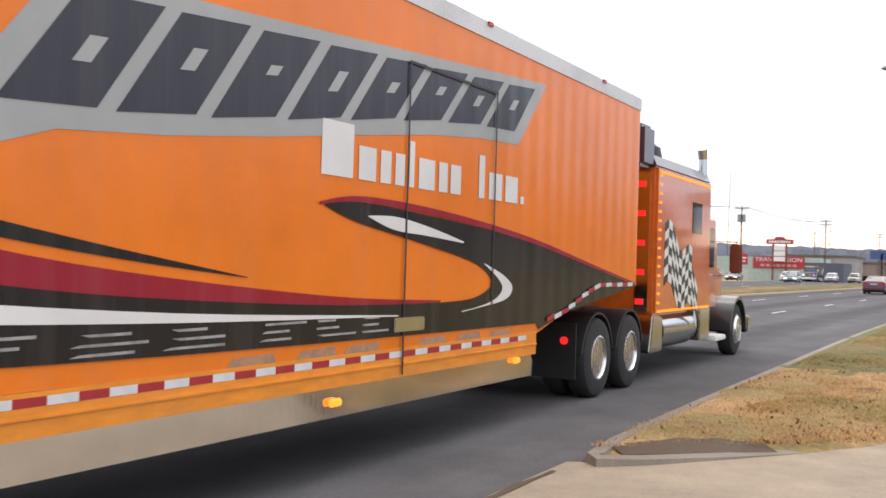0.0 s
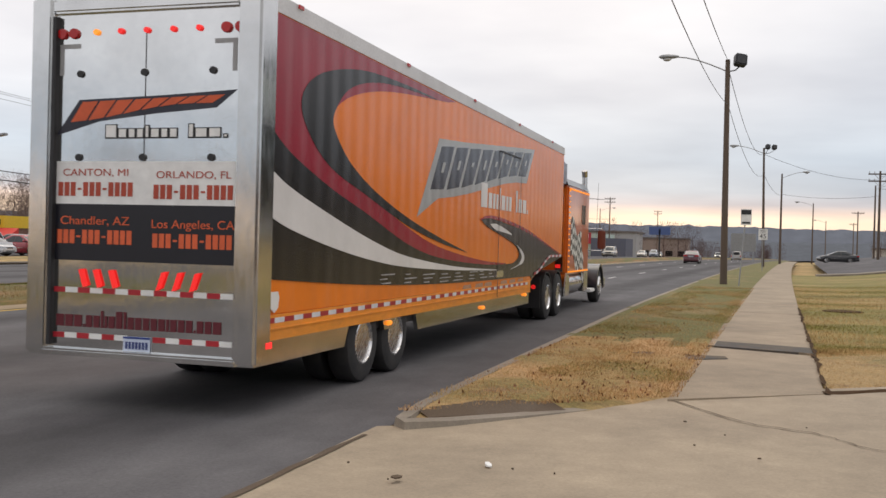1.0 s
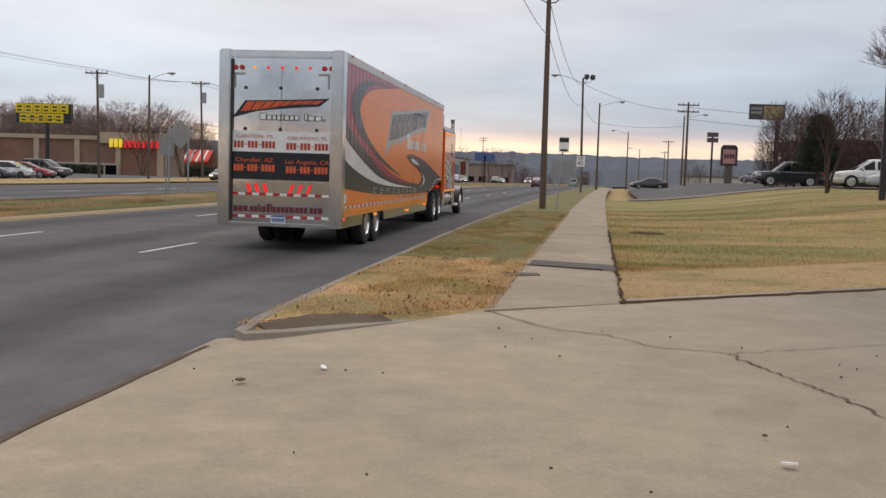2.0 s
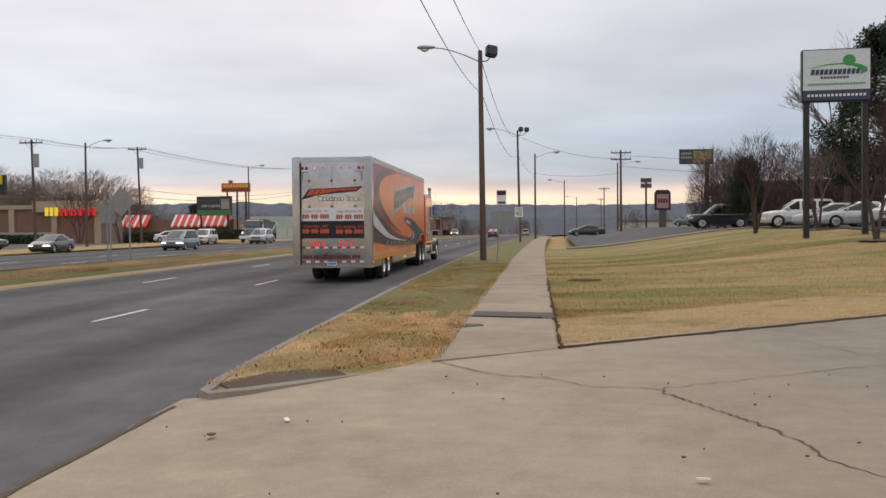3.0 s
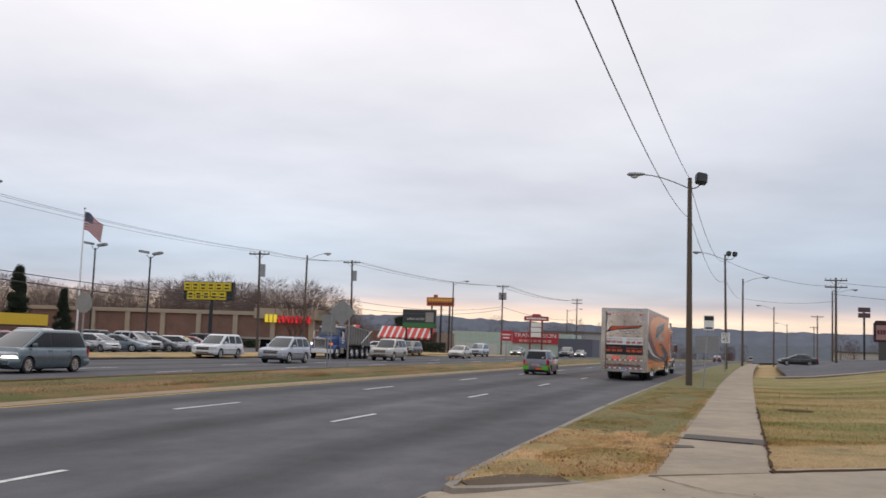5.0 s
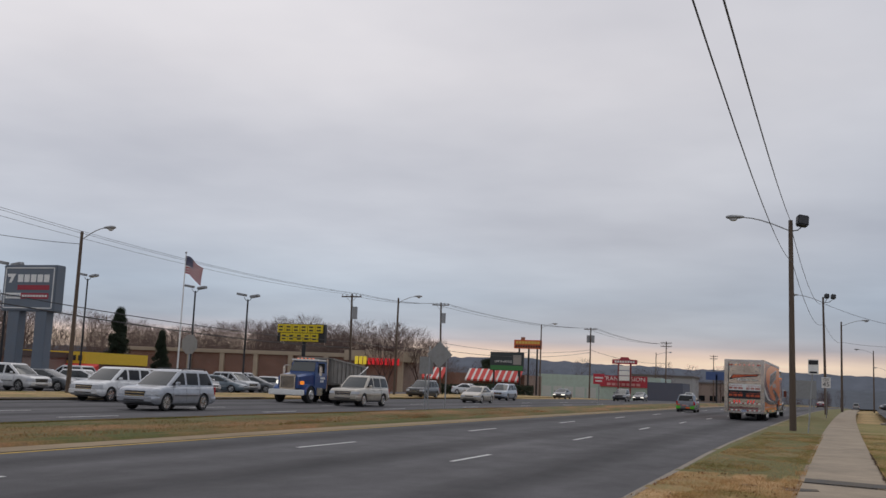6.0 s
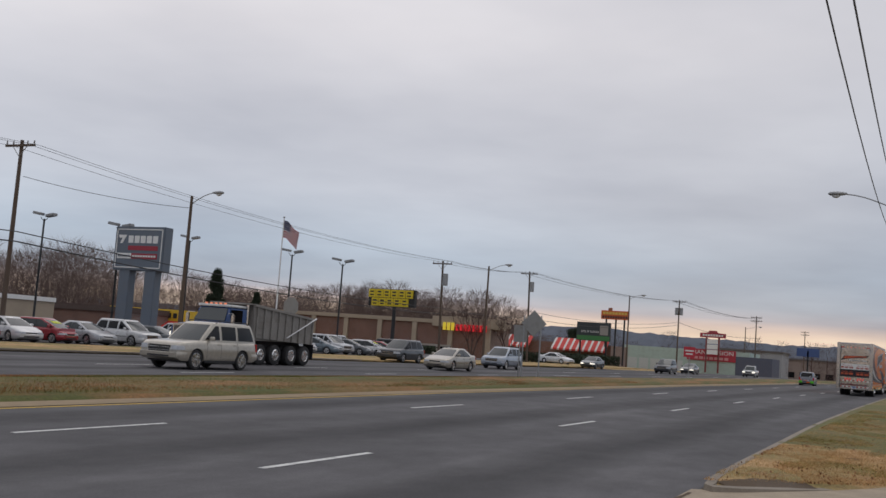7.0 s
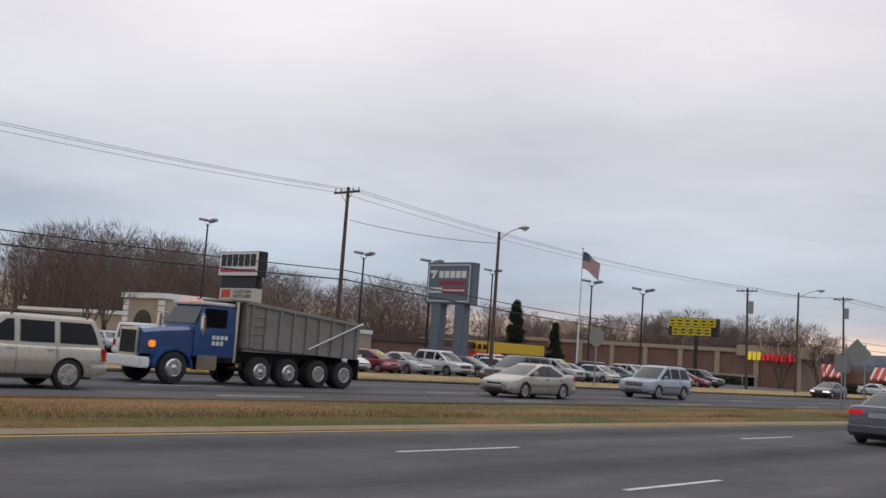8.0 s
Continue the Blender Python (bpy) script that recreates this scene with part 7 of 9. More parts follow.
    bm = bmesh.new(); box(bm, -2.6, 2.6, -0.2, 0.2, 8.3, 9.9)
    part("board", bm, flat((0.62, 0.13, 0.03), 0.5), s, bevel=0.03)
    blocks(8, -2.3, 2.3, 9.2, 9.65, flat((0.7, 0.5, 0.1), 0.5), s, -0.2)
    blocks(10, -2.4, 2.4, 8.5, 8.95, flat((0.06, 0.03, 0.03), 0.5), s, -0.2)
    bm = bmesh.new(); box(bm, -1.3, -0.6, -0.15, 0.15, 9.9, 10.4)
    part("cap", bm, flat((0.3, 0.1, 0.05), 0.5), s)
    # dark billboard with a green band
    s = thing("billboard", pose(-51.5, 170, 0), "dark billboard with a green band and pale letters", "billboard")
    for x in (-2.4, 2.4):
        bm = bmesh.new(); box(bm, x - 0.15, x + 0.15, -0.1, 0.1, 0, 4.6)
        part("post", bm, DARK, s)
    bm = bmesh.new(); box(bm, -3.1, 3.1, -0.25, 0.25, 4.1, 7.4)
    part("board", bm, flat((0.035, 0.045, 0.05), 0.5), s, bevel=0.03)
    panel("green_band", -3.0, 3.0, 4.2, 5.0, flat((0.05, 0.2, 0.06), 0.5), s, -0.25)
    lettering("LIFE IS GOOD", 0.5, WHITE, s, pose(-0.6, -0.29, 5.7, 90), width=3.2)
    panel("picture", 1.2, 2.7, 5.2, 6.9, flat((0.3, 0.28, 0.26), 0.5), s, -0.25)
    # red tower sign and blue board further on
    s = thing("tower_sign", pose(-41, 230, fall(230)), "red shaped sign with white panels on two posts", "sign")
    for x in (-1.4, 1.4):
        bm = bmesh.new(); box(bm, x - 0.2, x + 0.2, -0.15, 0.15, 0, 8)
        part("post", bm, flat((0.2, 0.05, 0.05), 0.5), s)
    bm = bmesh.new(); prism(bm, [(-2.9, 8.0), (2.9, 8.0), (2.9, 9.0), (1.2, 9.1), (0.8, 9.6), (-0.8, 9.6), (-1.2, 9.1), (-2.9, 9.0)], "y", -0.2, 0.2)
    part("board", bm, flat((0.38, 0.04, 0.06), 0.5), s)
    blocks(8, -2.4, 2.4, 8.3, 8.75, WHITE, s, -0.2)
    for z in (4.2, 5.4, 6.6):
        panel("white_panel", -1.2, 1.2, z, z + 1.0, WHITE, s, -0.1, 0.2)
    s = thing("blue_sign", pose(-22.5, 255, fall(255)), "plain blue signboard on a single post", "sign")
    bm = bmesh.new(); box(bm, -0.2, 0.2, -0.2, 0.2, 0, 7)
    part("post", bm, DARK, s)
    bm = bmesh.new(); box(bm, -2.6, 2.6, -0.2, 0.2, 5.6, 7.6)
    part("board", bm, flat((0.06, 0.1, 0.24), 0.5), s)
    # car dealer sign on the lawn
    s = thing("dealer_sign", pose(15.2, 48, 1.2, 0, 0, -8), "white sign panel with green swoosh on two black posts", "sign")
    for x in (-1.28, 1.28):
        bm = bmesh.new(); box(bm, x - 0.13, x + 0.13, -0.13, 0.13, -0.2, 6.4)
        part("post", bm, DARK, s)
    bm = bmesh.new(); box(bm, -1.5, 1.5, -0.25, 0.25, 6.2, 8.6)
    part("cabinet", bm, DARK, s, bevel=0.03)
    panel("white_face", -1.45, 1.45, 6.72, 8.55, flat((0.60, 0.66, 0.68), 0.4), s, -0.25)
    panel("navy_band", -1.45, 1.45, 6.25, 6.7, flat((0.04, 0.05, 0.1), 0.5), s, -0.25)
    blocks(15, -1.3, 1.3, 6.42, 6.53, WHITE, s, -0.28, gap=0.2)
    blocks(11, -1.15, 1.0, 7.42, 7.66, flat((0.03, 0.05, 0.07), 0.5), s, -0.28, slant=0.05)
    blocks(9, -0.7, 0.55, 7.24, 7.33, flat((0.05, 0.06, 0.07), 0.5), s, -0.28)
    blocks(18, -1.25, 1.25, 6.95, 7.03, flat((0.12, 0.3, 0.16), 0.5), s, -0.28)
    GRN = flat((0.04, 0.28, 0.07), 0.45)
    bm = bmesh.new(); prism(bm, [(0.55 + 0.28 * math.cos(t), 8.05 + 0.26 * math.sin(t)) for t in (2 * math.pi * i / 20 for i in range(20))], "y", -0.285, -0.28)
    part("green_disc", bm, GRN, s)
    bm = bmesh.new(); prism(bm, band([(-1.15, 7.72), (-0.5, 7.88), (0.3, 7.93), (0.9, 7.88), (1.3, 7.7), (1.32, 7.5)], [(-1.15, 7.71), (-0.5, 7.83), (0.3, 7.86), (0.85, 7.72), (1.05, 7.55), (1.0, 7.38)], 4), "y", -0.29, -0.286)
    part("green_swoosh", bm, GRN, s)
    # billboard behind the right-hand trees
    s = thing("billboard", pose(23.7, 130, 1.2, 0, 0, 4), "weathered billboard, black with a tan picture, on one pole", "billboard")
    bm = bmesh.new(); tube(bm, (1.4, 0, 0), (1.4, 0, 8.6), 0.3, 0.28, 12)
    part("pole", bm, DARKSTEEL, s, smooth=True)
    bm = bmesh.new(); box(bm, -2.15, 2.15, -0.2, 0.2, 8.3, 10.2)
    part("board", bm, flat((0.05, 0.055, 0.06), 0.5), s)
    panel("picture", -0.4, 1.9, 8.4, 10.0, flat((0.35, 0.27, 0.12), 0.5), s, -0.2)
    blocks(5, -2.0, -0.6, 9.5, 9.8, flat((0.3, 0.3, 0.28), 0.5), s, -0.2)
    blocks(5, -2.0, -0.6, 9.0, 9.3, flat((0.3, 0.3, 0.28), 0.5), s, -0.2)
    s = thing("shop_sign", pose(20.9, 140, 1.2), "small dark red sign with rounded top by the car lot", "sign")
    bm = bmesh.new(); prism(bm, [(-1.1, 2.6), (1.1, 2.6), (1.1, 5.0), (0.8, 5.4), (-0.8, 5.4), (-1.1, 5.0)], "y", -0.2, 0.2)
    part("board", bm, flat((0.045, 0.02, 0.025), 0.5), s)
    bm = bmesh.new(); box(bm, -0.8, 0.8, -0.23, -0.2, 2.9, 4.8)
    part("face", bm, flat((0.45, 0.25, 0.22), 0.5), s)
    blocks(4, -0.7, 0.7, 3.6, 4.2, flat((0.1, 0.03, 0.04), 0.5), s, -0.23)
    bm = bmesh.new(); box(bm, -0.5, 0.5, -0.15, 0.15, 0, 2.7)
    part("base", bm, flat((0.1, 0.09, 0.08), 0.6), s)
    s = thing("shop_sign", pose(22.6, 170, 1.0), "dark twin-panel pole sign in the distance", "sign")
    bm = bmesh.new(); box(bm, -0.15, 0.15, -0.1, 0.1, 0, 8.5)
    part("post", bm, DARK, s)
    for z in (7.0, 7.9):
        panel("panel", -0.9, 0.9, z, z + 0.75, flat((0.1, 0.06, 0.07), 0.5), s, 0, 0.2)
    # road signs
    GREYB = worn("sign_back", (0.30, 0.30, 0.29), 0.5, 0.4, dirt=0.4, scale=4)
    s = thing("road_sign", pose(-20.4, 52, 0.15), "back of a grey diamond road sign with a square plate", "road sign", "road signs")
    for x in (-0.5, 0.55):
        bm = bmesh.new(); tube(bm, (x, 0.0, -0.2), (x, 0, 3.6), 0.045, 0.045, 8)
        part("post", bm, STEEL, s)
    bm = bmesh.new(); prism(bm, [(0.12, 2.35), (0.9, 3.13), (0.12, 3.91), (-0.66, 3.13)], "y", -0.06, -0.04)
    part("diamond", bm, GREYB, s, "grey back of diamond plate")
    bm = bmesh.new(); box(bm, -1.3, -0.45, 0.5, 0.52, 2.0, 3.0)
    part("plate", bm, GREYB, s)
    bm = bmesh.new(); tube(bm, (-0.9, 0.55, -0.2), (-0.9, 0.55, 3.0), 0.04, 0.04, 8)
    part("post", bm, STEEL, s)
    s = thing("road_sign", pose(-38.8, 54.3, 0.1, 0, 0, 15), "back of a grey octagonal road sign on a thin post", "road sign", "road signs")
    bm = bmesh.new(); tube(bm, (0, 0, -0.2), (0, 0, 3.9), 0.06, 0.06, 8)
    part("post", bm, STEEL, s)
    bm = bmesh.new(); prism(bm, [(0.56 * math.cos(math.pi / 8 + math.pi / 4 * i), 3.38 + 0.68 * math.sin(math.pi / 8 + math.pi / 4 * i)) for i in range(8)], "y", -0.06, -0.04)
    part("octagon", bm, GREYB, s)
    s = thing("road_sign", pose(-17.9, 86, 0.2), "red square road sign with white lines on a post", "road sign", "road signs")
    bm = bmesh.new(); tube(bm, (0, 0, -0.2), (0, 0, 2.9), 0.04, 0.04, 8)
    part("post", bm, STEEL, s)
    bm = bmesh.new(); box(bm, -0.5, 0.5, -0.06, -0.04, 1.9, 2.8)
    part("plate", bm, flat((0.5, 0.03, 0.05), 0.5), s)
    panel("white_line", -0.38, 0.38, 2.4, 2.52, WHITE, s, -0.06, 0.01)
    panel("white_line", -0.3, 0.3, 2.12, 2.24, WHITE, s, -0.06, 0.01)
    s = thing("bus_stop_sign", pose(-0.45, 48, 0.1), "black and white bus stop plate on a thin steel post", "road sign", "road signs")
    bm = bmesh.new(); tube(bm, (0, 0, -0.2), (0.25, 0, 3.4), 0.03, 0.03, 8)
    part("post", bm, STEEL, s)
    bm = bmesh.new(); box(bm, 0.02, 0.48, -0.05, -0.03, 2.72, 3.42)
    part("plate", bm, WHITE, s, bevel=0.005)
    panel("dark_band", 0.04, 0.46, 3.18, 3.38, DARK, s, -0.05, 0.01)
    panel("dark_band", 0.08, 0.42, 2.78, 2.86, DARK, s, -0.05, 0.01)
    s = thing("speed_sign", pose(0.8, 85, 0.1), "white speed limit sign on a post by the verge", "road sign", "road signs")
    bm = bmesh.new(); tube(bm, (0, 0, -0.2), (0, 0, 3.2), 0.035, 0.035, 8)
    part("post", bm, STEEL, s)
    bm = bmesh.new(); box(bm, -0.34, 0.34, -0.06, -0.04, 2.45, 3.3)
    part("plate", bm, WHITE, s, bevel=0.005)
    lettering("45", 0.5, DARK, s, pose(0, -0.066, 2.72, 90), width=0.5)
    lettering("SPEED", 0.16, DARK, s, pose(0, -0.066, 3.17, 90), width=0.46)
    lettering("LIMIT", 0.16, DARK, s, pose(0, -0.066, 3.01, 90), width=0.42)
    s = thing("notice_board", pose(-1.6, 175, fall(175)), "grey blank notice board far along the verge", "sign")
    bm = bmesh.new(); box(bm, -2.0, 2.0, -0.1, 0.1, 1.6, 4.6)
    part("board", bm, GREYB, s)
    for x in (-1.6, 1.6):
        bm = bmesh.new(); box(bm, x - 0.1, x + 0.1, -0.1, 0.1, -0.3, 1.7)
        part("post", bm, STEEL, s)


build_signs()


# ---- buildings ----
def brick_mat(name, lo, hi):
    m, nt, b = material(name, 0.85)
    co, br = nt.nodes.new("ShaderNodeTexCoord"), nt.nodes.new("ShaderNodeTexBrick")
    mp = nt.nodes.new("ShaderNodeMapping"); mp.inputs["Rotation"].default_value = (radians(90), 0, 0)
    nt.links.new(co.outputs["Object"], mp.inputs[0]); nt.links.new(mp.outputs[0], br.inputs[0])
    br.inputs["Color1"].default_value, br.inputs["Color2"].default_value, br.inputs["Mortar"].default_value = (*lo, 1), (*hi, 1), (0.25, 0.22, 0.2, 1)
    br.inputs["Scale"].default_value = 4.0
    no = noise_node(nt, 0.5, 5)
    f = ramp_node(nt, no.outputs["Fac"], [(0.3, (0.8, 0.8, 0.8)), (0.7, (1.12, 1.12, 1.12))])
    nt.links.new(mixc(nt, br.outputs["Color"], f.outputs[0], 1.0, "MULTIPLY"), b.inputs["Base Color"])
    return m


BRICK = brick_mat("brown_brick", (0.17, 0.075, 0.05), (0.21, 0.10, 0.07))
STUCCO = worn("tan_stucco", (0.40, 0.33, 0.25), 0.9, dirt=0.3, scale=0.5, grain=20)


def block(name, x0, x1, y0, y1, z0, z1, mat, parent, label="", bevel=0.0):
    bm = bmesh.new(); box(bm, x0, x1, y0, y1, z0, z1)
    return part(name, bm, mat, parent, label, bevel=bevel)


def build_buildings():
    # long brick store with pale pilasters
    b = thing("brick_store", pose(-110.5, 140, -0.9, 0, 0, 0), "long low brown-brick store with pale pilasters and cornice", "building")
    W1 = 51
    block("wall", 0, W1, 0, 9, 0, 6.1, BRICK, b)
    block("cornice", -0.2, W1 + 0.2, -0.35, 9.2, 5.75, 6.35, STUCCO, b, "pale stucco cornice")
    for i in range(9):
        x = i * W1 / 8
        block("pilaster", x - 0.4, x + 0.4, -0.3, 0.2, 0, 5.75, STUCCO, b)
    block("shop_front", W1 - 17, W1 - 6, -0.7, 0.2, 0.2, 2.4, flat((0.35, 0.32, 0.28), 0.5), b, "pale shop front")
    for i in range(5):
        block("shop_window", W1 - 16.5 + i * 2.1, W1 - 14.8 + i * 2.1, -0.74, -0.7, 0.4, 2.1, GLASS, b)
    block("parapet", 41.5, W1 + 0.6, -0.5, 6, 5.3, 6.9, STUCCO, b)
    REDL, YELL = flat((0.7, 0.02, 0.03), 0.4, 0.45), flat((0.85, 0.65, 0.05), 0.4, 0.35)
    for i in range(3):
        block("yellow_letter_block", 43.5 + i * 0.72, 43.95 + i * 0.72, -0.75, -0.5, 4.75, 5.95, YELL, b)
    for i in range(8):
        block("red_letter_block", 45.75 + i * 0.68, 46.15 + i * 0.68, -0.75, -0.5, 4.75, 5.75, REDL, b)
    # low red brick row further left
    b = thing("brick_row", pose(-135, 92, -1), "low dark-red brick building behind the parked cars", "building")
    block("wall", 0, 47, 0, 20, 0, 4.0, BRICK, b)
    block("eave", -0.2, 47.2, -0.3, 20, 3.6, 4.3, worn("brown_eave", (0.09, 0.06, 0.05), 0.8), b)
    # diner with the yellow fascia and red awning
    b = thing("diner", pose(-98.0, 100, -0.7), "low diner with yellow fascia, dark blocks and red awning", "building")
    block("wall", 0, 12.6, 0, 12, 0, 3.2, BRICK, b)
    block("fascia", -0.2, 12.8, -0.5, 12, 2.75, 4.2, flat((0.72, 0.47, 0.03), 0.5), b, "yellow lettered fascia")
    for x0, n in ((0.2, 4), (7.0, 6)):
        for i in range(n):
            block("letter_block", x0 + i * 0.95, x0 + i * 0.95 + 0.6, -0.56, -0.5, 3.1, 3.75, DARK, b)
    bm = bmesh.new(); prism(bm, [(-0.5, 2.72), (-2.2, 1.75), (-2.2, 1.5), (-0.5, 1.5)], "x", 1.0, 15)
    part("awning", bm, flat((0.6, 0.04, 0.03), 0.6), b, "red sloping awning")
    for i in range(6):
        block("window", 1 + i * 3, 3.4 + i * 3, -0.05, 0.0, 0.8, 1.5, GLASS, b)
    for x in (9.5, 11.0):
        bm = bmesh.new(); lathe(bm, [(1.2, 0.01), (1.3, 0.18), (1.45, 0.18), (1.55, 0.02)], 10, "z")
        for v in bm.verts:
            v.co += Vector((x, -2.2, 0.1))
        part("window_lamp", bm, flat((1, 0.75, 0.55), 0.4, 2.0), b)
    # striped-awning restaurant
    b = thing("restaurant", pose(-70, 175, -0.5), "low restaurant with red and white striped roof awnings", "building")
    block("wall", 0, 20, 1.5, 14, 0, 4.0, BRICK, b)
    RS, WS = flat((0.55, 0.04, 0.03), 0.6), flat((0.66, 0.62, 0.58), 0.6)
    for x0, n in ((0, 12), (9.3, 26)):
        for i in range(n):
            bm = bmesh.new(); prism(bm, [(-1.2, 2.9), (1.5, 4.9), (1.5, 4.7), (-1.2, 2.6)], "x", x0 + i * 0.4, x0 + i * 0.4 + 0.395)
            part("awning_stripe", bm, RS if i % 3 else WS, b)
    # pale green workshop with the red banner
    b = thing("workshop", pose(-62, 232, fall(232) - 0.3), "long pale green workshop with a red lettered banner wall", "building")
    block("wall", 0, 29, 0, 18, 0, 5.4, worn("pale_green", (0.40, 0.50, 0.45), 0.7, dirt=0.3), b)
    block("banner", 15, 26, -0.3, 0.0, 3.0, 5.6, flat((0.40, 0.03, 0.05), 0.5), b, "dark red banner")
    lettering("TRANSMISSION", 1.3, WHITE, b, pose(20.5, -0.32, 4.85, 90), width=10)
    blocks(7, 16.5, 24.5, 3.3, 3.9, flat((0.6, 0.3, 0.3), 0.5), b, -0.32)
    block("lower_wall", 26, 34, -0.2, 14, 0, 4.4, worn("blue_grey", (0.09, 0.10, 0.14), 0.7), b)
    for i in range(5):
        block("bay_door", 1 + i * 2.7, 3.2 + i * 2.7, -0.06, 0, 0, 2.6, flat((0.5, 0.52, 0.5), 0.5), b)
    # tan stucco shops with a tower, beyond the rental sign
    b = thing("stucco_shops", pose(-150, 70, -0.6), "tan stucco shop row with square tower and white quoins", "building")
    block("wall", -10, 36, 0, 16, 0, 4.4, STUCCO, b)
    block("cornice", -10.2, 36.2, -0.4, 16, 4.2, 4.7, WHITE, b)
    block("tower", 24, 34, -1.2, 10, 0, 7.0, STUCCO, b, bevel=0.05)
    block("tower_cornice", 23.6, 34.4, -1.6, 10.4, 6.6, 7.3, WHITE, b)
    for x in (24.6, 33.4):
        for i in range(8):
            block("quoin", x - 0.7, x + 0.7, -1.35, -1.2, 0.1 + i * 0.8, 0.75 + i * 0.8, WHITE, b)
    bm = bmesh.new(); prism(bm, [(29 + 2.2 * math.cos(t), 3.2 + 1.8 * math.sin(t)) for t in (math.pi * i / 12 for i in range(13))] + [(26.8, 1.2), (31.2, 1.2)], "y", -1.28, -1.2)
    part("arched_window", bm, GLASS, b)
    block("brick_panel", 36, 58, 0.5, 14, 0, 4.0, STUCCO, b)
    block("brick_inset", 40, 54, 0.3, 0.5, 0.2, 3.0, BRICK, b)
    block("coping", 35.8, 58.2, 0.2, 14, 3.8, 4.3, WHITE, b)
    # brick shop behind the right-hand car lot
    b = thing("brick_shop", pose(24.5, 110, 1.3), "low dark-red brick shop with a wide roof edge", "building")
    block("wall", 0, 40, 0, 14, 0, 4.2, BRICK, b)
    block("roof_edge", -0.6, 40.6, -1.0, 14.5, 4.0, 5.1, worn("dark_red_eave", (0.10, 0.04, 0.04), 0.7), b)
    for i in range(5):
        block("window", 1.2 + i * 4, 4.2 + i * 4, -0.06, 0, 0.9, 3.2, GLASS, b)
    # town in the valley, far down the road
    rng = random.Random(11)
    for i in range(34):
        y = rng.uniform(300, 640)
        x = bend(y) + rng.choice((-1, 1)) * rng.uniform(20, 160) - 30
        if -4.5 < math.degrees(math.atan2(x, y)) < 7.5:
            continue
        w, d, h = rng.uniform(8, 26), rng.uniform(8, 18), rng.uniform(3.5, 8)
        c = rng.choice(((0.42, 0.41, 0.39), (0.25, 0.2, 0.18), (0.3, 0.31, 0.33), (0.5, 0.49, 0.46), (0.14, 0.12, 0.12)))
        b = thing("far_building", pose(x, y, fall(y) - 0.5), "small commercial building far down the valley", "building", "town in the valley")
        block("wall", -w / 2, w / 2, 0, d, 0, h, worn("far_wall", c, 0.8, dirt=0.3, scale=0.3, grain=3, relief=0) if i < 6 else flat(c, 0.8), b)
        block("roof", -w / 2 - 0.4, w / 2 + 0.4, -0.4, d + 0.4, h, h + 0.5, flat((0.12, 0.11, 0.11), 0.8), b)
        for k in range(int(w // 4)):
            block("window", -w / 2 + 1 + k * 4, -w / 2 + 3.4 + k * 4, -0.08, 0, 0.8, 2.6, GLASS, b)


build_buildings()


# ---- hills and trees ----
BARK = worn("bark", (0.085, 0.062, 0.052), 0.95, dirt=0.5, scale=3, grain=25, relief=0.4, stretch=(1, 1, 0.2), dirtcol=(0.05, 0.038, 0.032))
TWIG = worn("twigs", (0.15, 0.108, 0.095), 0.95, dirt=0.5, scale=0.25, grain=6, relief=0, dirtcol=(0.075, 0.052, 0.046))
TWIG_PALE = worn("pale_twigs", (0.22, 0.17, 0.15), 0.95, dirt=0.4, scale=0.6, grain=6, relief=0, dirtcol=(0.10, 0.08, 0.07))
TWIG_RED = worn("reddish_twigs", (0.075, 0.042, 0.040), 0.95, dirt=0.5, scale=0.6, grain=6, relief=0, dirtcol=(0.03, 0.02, 0.02))
NEEDLE = worn("pine_needles", (0.028, 0.042, 0.022), 0.9, dirt=0.7, scale=1.2, grain=8, relief=0, dirtcol=(0.012, 0.018, 0.010))


def stick(verts, faces, a, b, r0, r1, n=4):
    a, b = Vector(a), Vector(b)
    q = (b - a).to_track_quat("Z", "Y")
    base = len(verts)
    for p, r in ((a, r0), (b, r1)):
        for i in range(n):
            t = 2 * math.pi * i / n
            verts.append(p + q @ Vector((r * math.cos(t), r * math.sin(t), 0)))
    for i in range(n):
        faces.append((base + i, base + (i + 1) % n, base + n + (i + 1) % n, base + n + i))


def grow(rng, verts, faces, p, d, ln, r, depth, spread, keep):
    e = p + d * ln
    mid = p + d * ln * 0.5 + Vector((rng.uniform(-1, 1), rng.uniform(-1, 1), 0)) * ln * 0.06
    stick(verts, faces, p, mid, r, r * 0.82, 5 if depth > 3 else 3)
    stick(verts, faces, mid, e, r * 0.82, r * 0.62, 5 if depth > 3 else 3)
    if depth == 0:
        return
    for i in range(keep if depth > 1 else keep + 1):
        v = (d + Vector((rng.uniform(-1, 1), rng.uniform(-1, 1), rng.uniform(-0.25, 0.75))) * spread).normalized()
        start = mid.lerp(e, rng.uniform(0.1, 1.0))
        grow(rng, verts, faces, start, v, ln * rng.uniform(0.55, 0.85), r * 0.55, depth - 1, spread, keep)


def mesh_part(name, verts, faces, mat, parent):
    me = bpy.data.meshes.new(name)
    me.from_pydata([tuple(v) for v in verts], [], faces)
    me.materials.append(mat)
    ob = new(name, me)
    ob.parent = parent
    return ob


